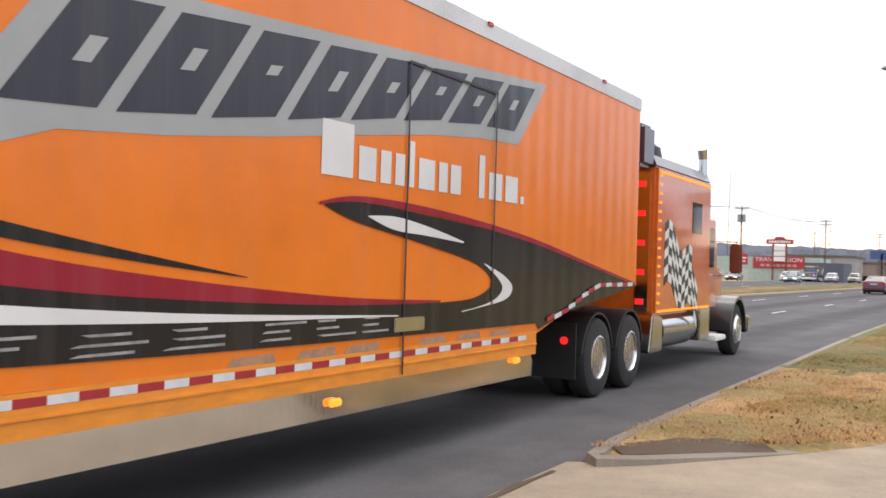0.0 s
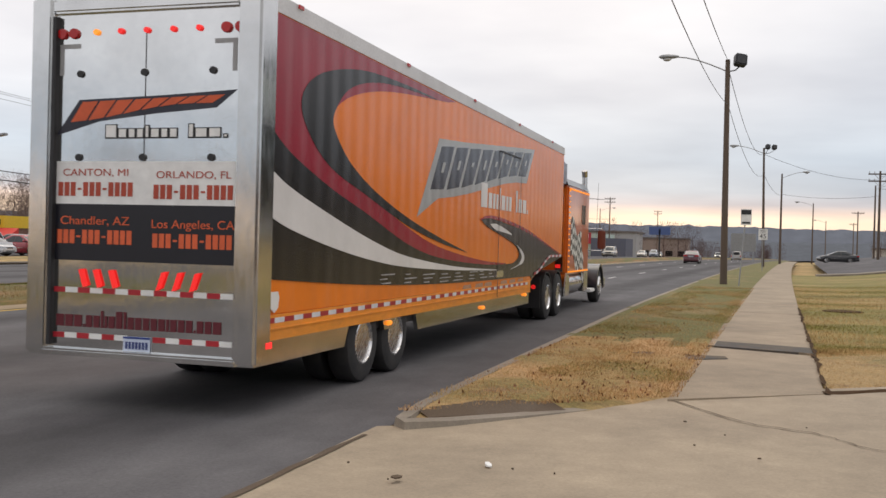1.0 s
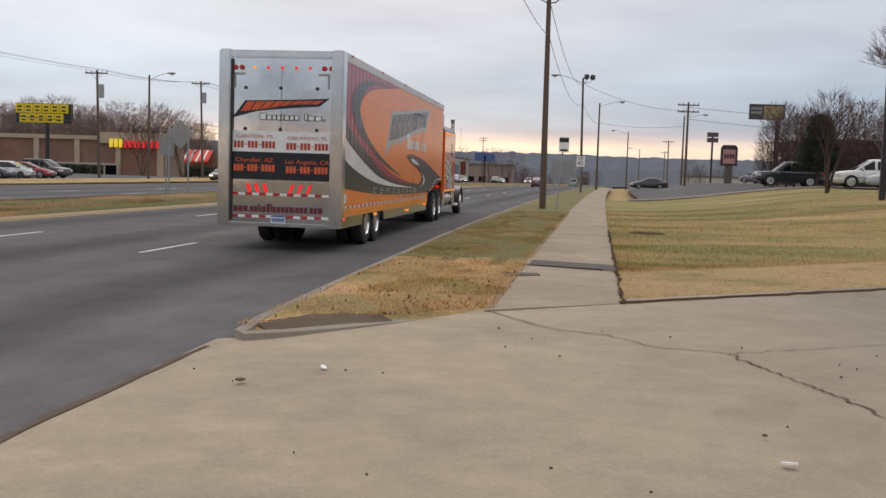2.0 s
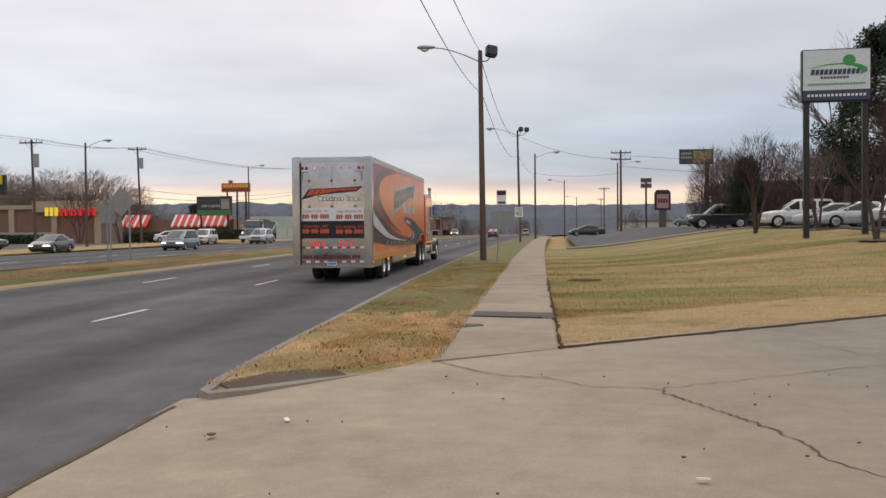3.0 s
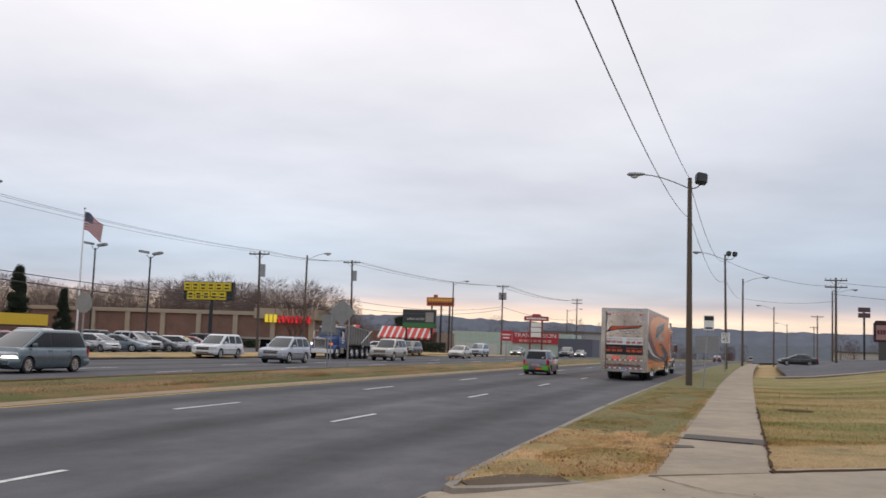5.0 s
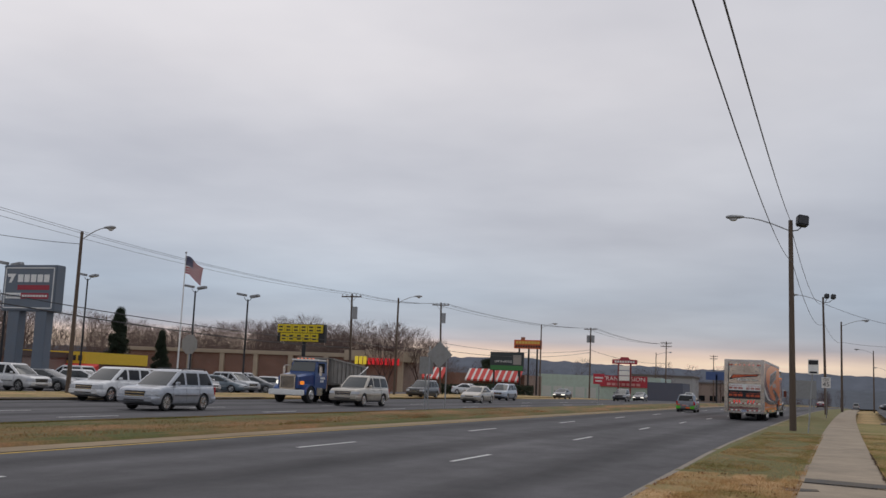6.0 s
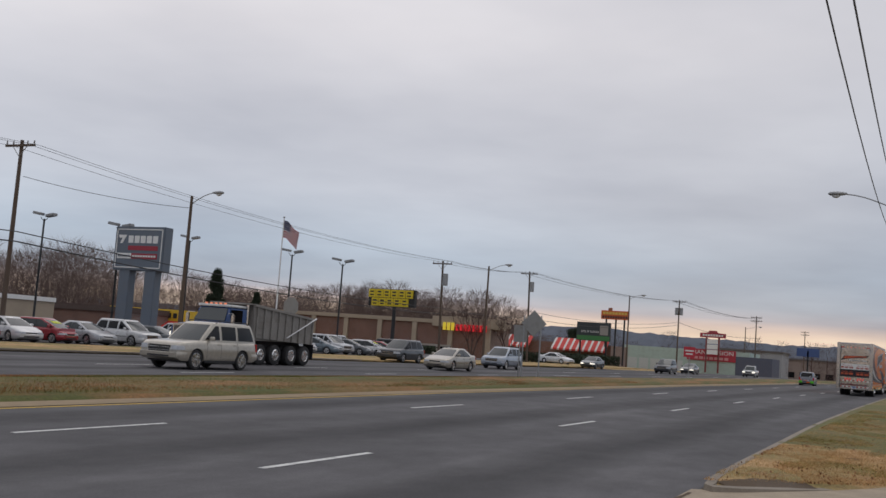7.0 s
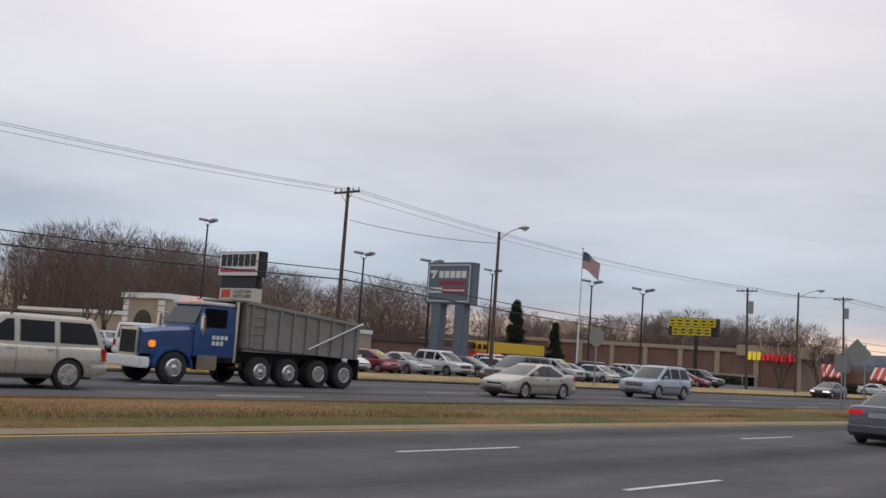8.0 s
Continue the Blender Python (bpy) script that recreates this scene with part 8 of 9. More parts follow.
def bare_tree(m, h, seed, label, stems=1, mat=TWIG, depth=5, group="bare trees"):
    rng = random.Random(seed)
    root = thing("bare_tree", m, label, "tree", group)
    verts, faces, tv, tf = [], [], [], []
    for s in range(stems):
        lean = Vector((rng.uniform(-0.3, 0.3), rng.uniform(-0.3, 0.3), 1)).normalized() if stems > 1 else Vector((rng.uniform(-0.05, 0.05), rng.uniform(-0.05, 0.05), 1)).normalized()
        top = lean * h * 0.33
        r = h * 0.018 / math.sqrt(stems) + 0.01
        off = Vector((rng.uniform(-0.1, 0.1), rng.uniform(-0.1, 0.1), 0)) * (stems > 1)
        stick(tv, tf, off + Vector((0, 0, -0.2)), off + top * 0.5, r * 1.25, r, 8)
        stick(tv, tf, off + top * 0.5, off + top, r, r * 0.85, 8)
        for i in range(4 if stems == 1 else 3):
            d = (lean + Vector((rng.uniform(-1, 1), rng.uniform(-1, 1), rng.uniform(0, 0.5))) * 0.5).normalized()
            grow(rng, verts, faces, off + top * rng.uniform(0.75, 1.0), d, h * 0.24, r * 0.62, depth - 1, 0.62, 3)
    mesh_part("trunk", tv, tf, BARK, root)
    mesh_part("crown", verts, faces, mat, root)
    return root


def pine(m, h, w, seed, label, cone=False):
    rng = random.Random(seed)
    root = thing("pine_tree", m, label, "tree", "evergreens")
    tv, tf, nv, nf = [], [], [], []
    stick(tv, tf, (0, 0, -0.3), (0, 0, h * 0.6), h * 0.02, h * 0.013, 10)
    stick(tv, tf, (0, 0, h * 0.6), (0.1, 0, h * 0.97), h * 0.013, 0.02, 8)
    lobes = []
    for i in range(120):
        t = rng.uniform(0.33, 1.0)
        rad = w * (1 - 0.72 * (max(0, t - 0.5) / 0.5) ** 1.6) * (0.6 + 0.4 * min(1, t / 0.45))
        if cone:
            t = rng.uniform(0.12, 1.0)
            rad = w * (1.02 - t) * rng.uniform(0.55, 1.1)
        a = rng.uniform(0, 2 * math.pi)
        k = rng.uniform(0.35, 1.0)
        c = Vector((rad * k * math.cos(a), rad * k * math.sin(a), h * t * 0.97 - 0.25 * rad * k * (t < 0.7)))
        lobes.append((c, rng.uniform(0.55, 1.15) * h / 12 * (0.75 if cone else 1.0)))
        stick(tv, tf, (0, 0, max(0.3, c.z - 0.7)), c, h * 0.006, h * 0.002, 4)
    for c, r in lobes:
        for j in range(480):
            d = Vector((rng.gauss(0, 1), rng.gauss(0, 1), rng.gauss(0, 0.8))).normalized()
            p = c + d * r * rng.uniform(0.3, 1.05)
            u = Vector((rng.gauss(0, 1), rng.gauss(0, 1), rng.gauss(0, 1))).normalized()
            v = d.cross(u).normalized()
            s = rng.uniform(0.045, 0.095) * h / 12
            b = len(nv)
            nv.extend((p - u * s - v * s * 0.5, p + u * s - v * s * 0.3, p + d * s * 1.8 + v * s * 0.5))
            nf.append((b, b + 1, b + 2))
    mesh_part("trunk", tv, tf, BARK, root)
    mesh_part("crown", nv, nf, NEEDLE, root)
    return root


SKYLINE = [(-80, 5.0), (-66, 5.0), (-60, 5.7), (-56, 4.8), (-50, 3.3), (-47, 4.1), (-44, 3.8), (-39, 2.8), (-36, 2.3), (-32, 2.7), (-28, 3.4), (-22, 2.9), (-19, 1.2), (0, 1.2)]


def skyline(x, y):
    """Height of the left-hand woods' crowns, seen from the driveway, over their own ground."""
    az = math.degrees(math.atan2(x, y))
    for (a0, e0), (a1, e1) in zip(SKYLINE, SKYLINE[1:]):
        if a0 <= az <= a1:
            return math.hypot(x, y) * math.tan(radians(e0 + (e1 - e0) * (az - a0) / (a1 - a0))) + 3.2
    return 8.0


def woods(name, rows, label, mat, seed, hmin, hmax, twigs=150, line=None):
    """A far belt of bare trees as one uncountable thing; rows of x, y, z."""
    rng = random.Random(seed)
    v, f = [], []
    for x, y, z in rows:
        h = line(x, y) * rng.uniform(0.6, 1.03) if line else rng.uniform(hmin, hmax)
        base = Vector((x, y, z))
        stick(v, f, base, base + Vector((rng.uniform(-0.4, 0.4), 0, h * 0.7)), h * 0.014, h * 0.006, 4)
        for i in range(10):
            a = rng.uniform(0, 6.28)
            s = base + Vector((0, 0, h * rng.uniform(0.25, 0.65)))
            stick(v, f, s, s + Vector((math.cos(a) * h * 0.15, math.sin(a) * h * 0.15, h * rng.uniform(0.08, 0.22))), h * 0.004, h * 0.001, 3)
        for i in range(twigs * 6):
            t = rng.uniform(0.05, 1.0)
            rad = h * 0.27 * math.sqrt(max(0.02, 1 - (2 * t - 1.1) ** 2 * 0.9))
            a, k = rng.uniform(0, 6.28), math.sqrt(rng.random())
            p = base + Vector((rad * k * math.cos(a), rad * k * math.sin(a), h * t))
            d = Vector((math.cos(a) * 0.5, math.sin(a) * 0.5, rng.uniform(0.2, 1.2))).normalized()
            ln, wd = h * rng.uniform(0.05, 0.13), h * rng.uniform(0.001, 0.0032)
            u = d.cross(Vector((rng.uniform(-1, 1), rng.uniform(-1, 1), 0.2))).normalized()
            b = len(v)
            v.extend((p - u * wd, p + u * wd, p + d * ln))
            f.append((b, b + 1, b + 2))
    ob = mesh_part(name, v, f, mat, None)
    return tagged(ob, label, "trees", "", "stuff")


def ridge(name, y, x0, x1, base, height, seed, mat, label):
    bm = bmesh.new()
    n = 420
    lo, hi, back = [], [], []
    for i in range(n + 1):
        x = x0 + (x1 - x0) * i / n
        z = height * (0.78 + 0.2 * noise.noise((x * 0.0022, seed, 0)) + 0.045 * noise.noise((x * 0.011, seed, 3)) + 0.025 * noise.noise((x * 0.06, seed, 5)) + 0.03 * noise.noise((x * 0.2, seed, 7)))
        lo.append(bm.verts.new((x, y - 120, base)))
        hi.append(bm.verts.new((x, y, base + z)))
        back.append(bm.verts.new((x, y + 200, base)))
    for i in range(n):
        bm.faces.new((lo[i], lo[i + 1], hi[i + 1], hi[i]))
        bm.faces.new((hi[i], hi[i + 1], back[i + 1], back[i]))
    setting(name, bm, mat, label, "hills")


def build_nature():
    # distance haze is mixed into both slope colours, paler and bluer farther off
    H1 = worn("hazed_slope", (0.085, 0.098, 0.118), 1.0, dirt=0.6, scale=0.01, grain=0.12, relief=0, dirtcol=(0.055, 0.062, 0.072))
    H2 = worn("hazed_hill", (0.115, 0.13, 0.16), 1.0, dirt=0.5, scale=0.006, grain=0.05, relief=0, dirtcol=(0.075, 0.092, 0.12))
    ridge("hills_near", 860, -900, 900, -16, 33, 3.1, H1, "dark wooded slope across the valley with painted-in haze")
    ridge("hills_far", 1500, -1500, 1500, -20, 74, 8.7, H2, "wooded hills on the horizon, blue-grey with painted haze")
    rng = random.Random(21)
    woods("woods_left", [(rng.uniform(-300, -105), rng.uniform(120, 190), -1.5) for _ in range(120)], "leafless brown woods behind the shops", TWIG, 31, 9, 17, 150, line=skyline)
    woods("woods_shop_row", [(rng.uniform(-240, -112), rng.uniform(92, 135), -1.5) for _ in range(130)], "tall bare woods behind the low brick row", TWIG, 32, 9, 18, 130, line=skyline)
    woods("woods_behind_store", [(rng.uniform(-170, -78), rng.uniform(190, 235), -1.5) for _ in range(190)], "rounded brown treetops behind the brick store", TWIG, 33, 9, 15, 170, line=skyline)
    woods("woods_far", [(x, y, fall(y) - 1) for x, y in ((bend(q) + rng.choice((-1, 1)) * rng.uniform(24, 220) - 8, q) for q in (rng.uniform(270, 720) for _ in range(420)))], "far bare trees through the valley town", TWIG_RED, 34, 6, 12, 120)
    woods("woods_right", [(rng.uniform(36, 130), rng.uniform(70, 140), 1.0) for _ in range(110)], "bare reddish-brown woods behind the car lot", TWIG_RED, 35, 7, 15)
    woods("thicket_right", [(rng.uniform(17, 34), rng.uniform(84, 106), 1.2) for _ in range(34)], "thicket of leafless trees before the brick shop", TWIG_RED, 36, 4, 8, 220)
    # near trees by the car lot
    bare_tree(pose(16.0, 39.2, lawn_z(16, 39.2)), 7.4, 1, "small multi-stem leafless tree with reddish twigs on the lawn", 4, TWIG_RED, 5)
    bare_tree(pose(15.5, 43.5, lawn_z(15.5, 43.5)), 5.4, 2, "thin leafless sapling beside the sign", 2, TWIG_RED, 5)
    bare_tree(pose(16.4, 54.5, lawn_z(16.4, 54.5)), 5.2, 3, "low leafless ornamental tree near the parked cars", 3, TWIG, 5)
    bare_tree(pose(14.2, 59, lawn_z(14.2, 59)), 6.2, 4, "small bare tree at the edge of the lawn", 3, TWIG_RED, 5)
    bare_tree(pose(18.5, 88, 1.5), 8, 5, "leafless shade tree behind the dark pickup", 2, TWIG, 5)
    bare_tree(pose(26.8, 82, 1.5), 15.0, 6, "tall pale leafless tree rising behind the pine", 1, TWIG_PALE, 6)
    bare_tree(pose(21.5, 96, 1.5), 8, 7, "leafless shade tree by the far lot", 2, TWIG, 5)
    bare_tree(pose(-66, 31, -0.3), 7.0, 8, "leafless street tree by the rental yard", 2, TWIG, 5)
    bare_tree(pose(-72, 36, -0.3), 7.5, 9, "leafless tree before the stucco shops", 2, TWIG, 5)
    bare_tree(pose(-60, 135, -0.5), 9.5, 10, "dark bare tree before the brick store", 3, TWIG_RED, 5)
    bare_tree(pose(-57, 142, -0.5), 8.5, 14, "dark bare tree by the store entrance", 3, TWIG_RED, 5)
    pine(pose(25.1, 66, 1.4), 13.2, 5.0, 11, "large dense dark-green pine behind the sign")
    pine(pose(33, 78, 1.4), 10.0, 3.6, 12, "broad dark pine beside the larger one")
    pine(pose(17.6, 76, 1.4), 5.2, 1.5, 17, "small dark evergreen by the lot")
    pine(pose(-103, 128, -1), 12.0, 4.6, 13, "dark evergreen clump behind the diner", True)
    pine(pose(-97, 131, -1), 9.0, 2.6, 15, "pointed young evergreen by the brick store", True)
    pine(pose(-66, 205, -1), 8, 4.0, 16, "rounded dark evergreen by the restaurant")
    # clipped hedges along the shops
    rng = random.Random(8)
    def hedge(x0, x1, y, z, h, label):
        v, f = [], []
        for i in range(int((x1 - x0) * 230)):
            p = Vector((rng.uniform(x0, x1), y + rng.uniform(-0.7, 0.7), z + h * rng.random() ** 0.7))
            u = Vector((rng.gauss(0, 1), rng.gauss(0, 1), rng.gauss(0, 1))).normalized()
            w = u.orthogonal().normalized()
            s = rng.uniform(0.1, 0.2)
            b = len(v)
            v.extend((p - u * s, p + u * s, p + w * s * 1.6)); f.append((b, b + 1, b + 2))
        tagged(mesh_part("hedge", v, f, NEEDLE, None), label, "hedge", "hedges")
    hedge(-80, -66, 135, -0.6, 1.7, "dark clipped hedge before the brick store")
    hedge(-64, -46, 150, -0.6, 1.9, "dark hedge along the restaurant lot")
    hedge(-58, -46, 168, -0.6, 2.2, "tall dark hedge by the restaurant")


build_nature()


# ---- left-hand lots and parked cars ----
def build_lots():
    def sheet(name, pts, z, mat, label, cat):
        bm = bmesh.new()
        prism(bm, pts, "z", z - 0.08, z)
        setting(name, bm, mat, label, cat)
    sheet("verge_far", [(-36.4, -60), (-36.4, 150), (-45.0, 150), (-45.0, -60)], 0.1, VERGE, "strip of patchy grass beside the far carriageway", "grass")
    sheet("kerb_far", [(-36.15, -60), (-36.15, 60), (-36.45, 60), (-36.45, -60)], 0.14, KERB, "pale kerb of the far carriageway", "kerb")
    sheet("lot_dealer", [(-45.05, 28), (-45.05, 128), (-108, 128), (-108, 28)], -0.02, ASPHALT, "asphalt dealership lot full of parked cars", "car lot")
    sheet("lot_rental", [(-45.05, -60), (-45.05, 27.9), (-150, 69), (-200, -60)], -0.02, CONCRETE, "pale concrete rental yard", "car lot")
    rng = random.Random(17)
    cols = [((0.62, 0.62, 0.62), "white"), ((0.40, 0.41, 0.43), "silver"), ((0.09, 0.1, 0.11), "dark grey"), ((0.02, 0.02, 0.024), "black"), ((0.30, 0.02, 0.03), "dark red"), ((0.13, 0.17, 0.2), "blue-grey")]
    y = 33.0
    i = 0
    while y < 92:
        c, nm = cols[(0, 4, 0, 4, 1, 0, 2, 0, 4, 1, 3, 0, 5, 1, 2, 0, 4, 3, 1)[i % 19]]
        kind = ("sedan", "midsuv", "sedan", "hatch")[i % 4]
        car(kind, c, f"{nm} {'hatchback' if kind == 'hatch' else 'sport utility' if kind == 'midsuv' else 'sedan'} parked at the dealership front", pose(-49.5 + rng.uniform(-0.4, 0.4), y, -0.02, 0, 0, -90 + rng.uniform(-14, 14)), "parked_car", group="cars at the dealership", writing=(0.6, 0.65, 0.05) if i % 6 == 3 else None)
        y += rng.uniform(2.9, 3.8)
        i += 1
    for k in range(7):
        c, nm = cols[(k * 2 + 1) % 6]
        car("sedan" if k % 2 else "midsuv", c, f"{nm} car parked in the second row of the lot", pose(-58.5, 66 + k * 4.2, -0.02, 0, 0, 90 + rng.uniform(-8, 8)), "parked_car", group="cars at the dealership")
    car("sedan", (0.64, 0.65, 0.66), "white sedan waiting at the edge of the restaurant lot", pose(-43.5, 126, 0.1, 0, 0, -105), "parked_car", group="")
    v = car("van", (0.66, 0.67, 0.68), "white rental van with green letters and a red flash", pose(-49.6, 27.2, -0.02, 0, 0, -42), "rental_van", category="van")
    for s in (-1, 1):
        for j in range(3):
            bm = bmesh.new(); box(bm, min(s * 1.0, s * 1.012), max(s * 1.0, s * 1.012), -2.4 + j * 0.42, -2.1 + j * 0.42, 1.0, 1.35)
            part("green_block", bm, flat((0.05, 0.4, 0.1), 0.5), v)
        bm = bmesh.new(); prism(bm, [(-0.2, 0.9), (1.1, 0.75), (0.6, 0.62), (0.1, 0.75)], "x", min(s * 1.0, s * 1.012), max(s * 1.0, s * 1.012))
        part("red_flash", bm, flat((0.5, 0.03, 0.08), 0.5), v)
    car("sedan", (0.42, 0.5, 0.52), "pale blue-green sedan parked in the rental yard", pose(-68.5, 34.4, -0.02, 0, 0, -100), "parked_car")
    for x, y in ((-36.9, 20.6), (-46, 25.6), (-52.5, 24)):
        t = thing("bollard_base", pose(x, y, 0.1 if y < 21 else -0.02), "yellow painted concrete bollard base", "bollard", "yellow bollards")
        bm = bmesh.new(); lathe(bm, [(0, 0.45), (0.1, 0.45), (0.5, 0.3), (0.62, 0.22), (0.66, 0.02)], 14, "z")
        part("base", bm, worn("yellow_paint", (0.62, 0.42, 0.03), 0.6, dirt=0.3), t, smooth=True)
        bm = bmesh.new(); tube(bm, (0, 0, 0.6), (0.05, 0, 2.6 if y < 21 else 1.2), 0.04, 0.04, 8)
        part("post", bm, STEEL if y > 21 else worn("yellow_pole", (0.5, 0.36, 0.05), 0.6), t)
    # right-hand lot
    bm = bmesh.new()
    rows = [[bm.verts.new((x, yy, lawn_z(x, yy) + 0.06)) for x in (17.6, 19.5, 22, 26, 32, 45, 60)] for yy in (40.5, 44, 48, 52, 56, 60, 66, 74)]
    for p, q in zip(rows, rows[1:]):
        for j in range(6):
            bm.faces.new((p[j], p[j + 1], q[j + 1], q[j]))
    setting("lot_near", bm, ASPHALT, "asphalt car lot on the rise beside the lawn", "car lot", smooth=True)
    GREEN = (0.15, 0.75, 0.2)
    for kind, c, x, y, rz, lab, wr in (("midsuv", (0.62, 0.62, 0.60), 17.4, 64, 84, "white sport utility parked at the lawn edge", None), ("sedan", (0.45, 0.46, 0.47), 18.6, 61.0, 82, "silver sedan parked side-on at the lawn edge", None),
                                   ("sedan", (0.48, 0.49, 0.49), 19.0, 57.5, 82, "pale silver sedan parked facing the road", None), ("midsuv", (0.50, 0.50, 0.48), 19.15, 51.5, 146, "silver sport utility with green window prices", GREEN),
                                   ("sedan", (0.08, 0.085, 0.09), 19.3, 48.0, 142, "dark sedan between the priced cars", None), ("minivan", (0.48, 0.49, 0.50), 19.2, 44.0, 138, "silver crossover with bright green window prices", GREEN),
                                   ("sedan", (0.16, 0.18, 0.19), 19.8, 41.0, 138, "dark grey sedan with green window prices", GREEN), ("sedan", (0.3, 0.31, 0.32), 23, 38.5, 140, "grey sedan at the end of the row", GREEN),
                                   ("suv", (0.02, 0.022, 0.028), 16.8, 82, 90, "black full-size sport utility crossing the lot entrance", None), ("sedan", (0.02, 0.021, 0.025), 10.0, 134, 92, "black sedan stopped at the side entrance", None),
                                   ("sedan", (0.3, 0.3, 0.31), 24.5, 96, 60, "grey sedan parked by the brick shop", None), ("sedan", (0.12, 0.12, 0.13), 21, 118, 30, "dark sedan parked in the far lot", None), ("midsuv", (0.1, 0.1, 0.11), 24, 118, 30, "dark sport utility parked in the far lot", None)):
        if y < 65:
            x, y = x + 1.3, y + 2.5
        car(kind, c, lab, pose(x, y, lawn_z(x, y) + 0.06, 0, 0, rz), "parked_car", group="cars on the right-hand lot", writing=wr)
    # mulch rings, drain cover, trench, litter
    for x, y, r in ((16.0, 39.2, 1.1), (15.5, 43.5, 0.8), (16.4, 54.5, 0.9)):
        bm = bmesh.new(); lathe(bm, [(0.02, r), (0.06, r * 0.7), (0.09, 0.02)], 16, "z")
        for v in bm.verts:
            v.co += Vector((x, y, lawn_z(x, y)))
        setting("mulch", bm, DIRT, "ring of dark mulch round a tree base", "mulch")
    t = thing("drain_cover", pose(2.6, 32.6, lawn_z(2.6, 32.6) - 0.025), "dark iron drain cover sunk in the lawn", "drain cover")
    bm = bmesh.new(); lathe(bm, [(-0.05, 0.55), (0.05, 0.55), (0.06, 0.48), (0.05, 0.01)], 18, "z")
    part("lid", bm, SOIL, t)
    bm = bmesh.new()
    rows = []
    for i in range(40):
        x = 1.9 + i * 0.55
        yy = 40.2 + 0.32 * (x - 1.9) + 0.12 * noise.noise((x, 0, 0))
        rows.append([bm.verts.new((x, yy + s, lawn_z(x, yy) + 0.075)) for s in (-0.13, 0.13)])
    for p, q in zip(rows, rows[1:]):
        bm.faces.new((p[0], q[0], q[1], p[1]))
    setting("trench", bm, SOIL, "narrow dark edging trench across the lawn", "trench")
    bm = bmesh.new(); prism(bm, [(-1.0, 17.7), (-0.62, 17.5), (-0.15, 17.85), (-0.2, 18.15), (-0.7, 18.1), (-1.4, 18.2), (-1.6, 17.95)], "z", 0.112, 0.13)
    setting("asphalt_patch", bm, TAR, "broken black asphalt patch beside the sidewalk", "patch")
    bm = bmesh.new(); prism(bm, [(-0.42, 19.8), (0.3, 19.62), (1.12, 19.42), (1.13, 20.35), (0.4, 20.55), (-0.4, 20.75)], "z", 0.05, 0.122)
    setting("joint_filler", bm, TAR, "dark sunken joint across the sidewalk", "joint")
    rng = random.Random(4)
    for i in range(46):
        x, y = rng.uniform(-3.0, 6), rng.uniform(5.2, 12.5)
        if i < 4:
            x, y = ((-2.95, 11.5), (-2.2, 9.25), (1.64, 7.74), (-1.7, 9.9))[i]
        pale = i in (0, 2, 3)
        t = thing("litter" if pale else "dead_leaf", pose(x, y, 0.1 if x > -1 else 0.06, rng.uniform(-10, 10), rng.uniform(-10, 10), rng.uniform(0, 360)), "scrap of white paper on the driveway" if pale else "brown dead leaf lying on the concrete", "litter" if pale else "leaf", "litter on the driveway")
        s = 0.05 if pale else rng.uniform(0.008, 0.02)
        if i == 1:
            s = 0.06
        bm = bmesh.new()
        prism(bm, [(-s, -s * 0.4), (0, -s * 0.5), (s, -s * 0.2), (s * 0.8, s * 0.4), (-s * 0.2, s * 0.5), (-s * 0.9, s * 0.3)], "z", 0, 0.012)
        part("scrap" if pale else "blade", bm, WHITE if pale else DIRT, t)


build_lots()


# ---- grass blades near the camera's path, and unseen woods and shop added behind it ----
def blade_mat(name, dry, green, cover, stretch=(1, 1, 1), scale=0.4, shift=0.0):
    """Blades that turn from dry to green in patches; dry and green are ramps over single blades."""
    m, nt, b = material(name, 0.9)
    b.inputs["Specular IOR Level"].default_value = 0.2
    g = nt.nodes.new("ShaderNodeNewGeometry")
    rd = ramp_node(nt, g.outputs["Random Per Island"], dry)
    rg = ramp_node(nt, g.outputs["Random Per Island"], green)
    big, mid = noise_node(nt, scale, 5, 0.62, stretch), noise_node(nt, scale * 4.5, 5, 0.6, stretch)
    mask = ramp_node(nt, big.outputs["Fac"], [(0.5 - cover - 0.05, (1, 1, 1)), (0.5 - cover + 0.07, (0, 0, 0))])
    c = mixc(nt, rg.outputs[0], rd.outputs[0], mask.outputs[0])
    f = ramp_node(nt, mid.outputs["Fac"], [(0.33, (0.74, 0.68, 0.60)), (0.5, (1.0, 1.0, 1.0)), (0.68, (1.2, 1.17, 1.1))])
    nt.links.new(mixc(nt, c, f.outputs[0], 1.0, "MULTIPLY"), b.inputs["Base Color"])
    return m


DRY = [(0.0, (0.62, 0.425, 0.215)), (0.6, (0.53, 0.335, 0.155)), (0.85, (0.36, 0.205, 0.09)), (1.0, (0.24, 0.17, 0.06))]
RUSSET = [(0.0, (0.60, 0.385, 0.185)), (0.55, (0.50, 0.295, 0.13)), (0.85, (0.34, 0.18, 0.08)), (1.0, (0.22, 0.16, 0.06))]
LEAFY = [(0.0, (0.165, 0.165, 0.034)), (0.55, (0.235, 0.21, 0.052)), (0.85, (0.36, 0.265, 0.105)), (1.0, (0.24, 0.16, 0.06))]
STRAW_BLADE = blade_mat("straw_blades", DRY, LEAFY, -0.13, (0.4, 1, 1), 0.3)
VERGE_BLADE = blade_mat("verge_blades", RUSSET, LEAFY, -0.10, (1, 0.5, 1), 0.5)
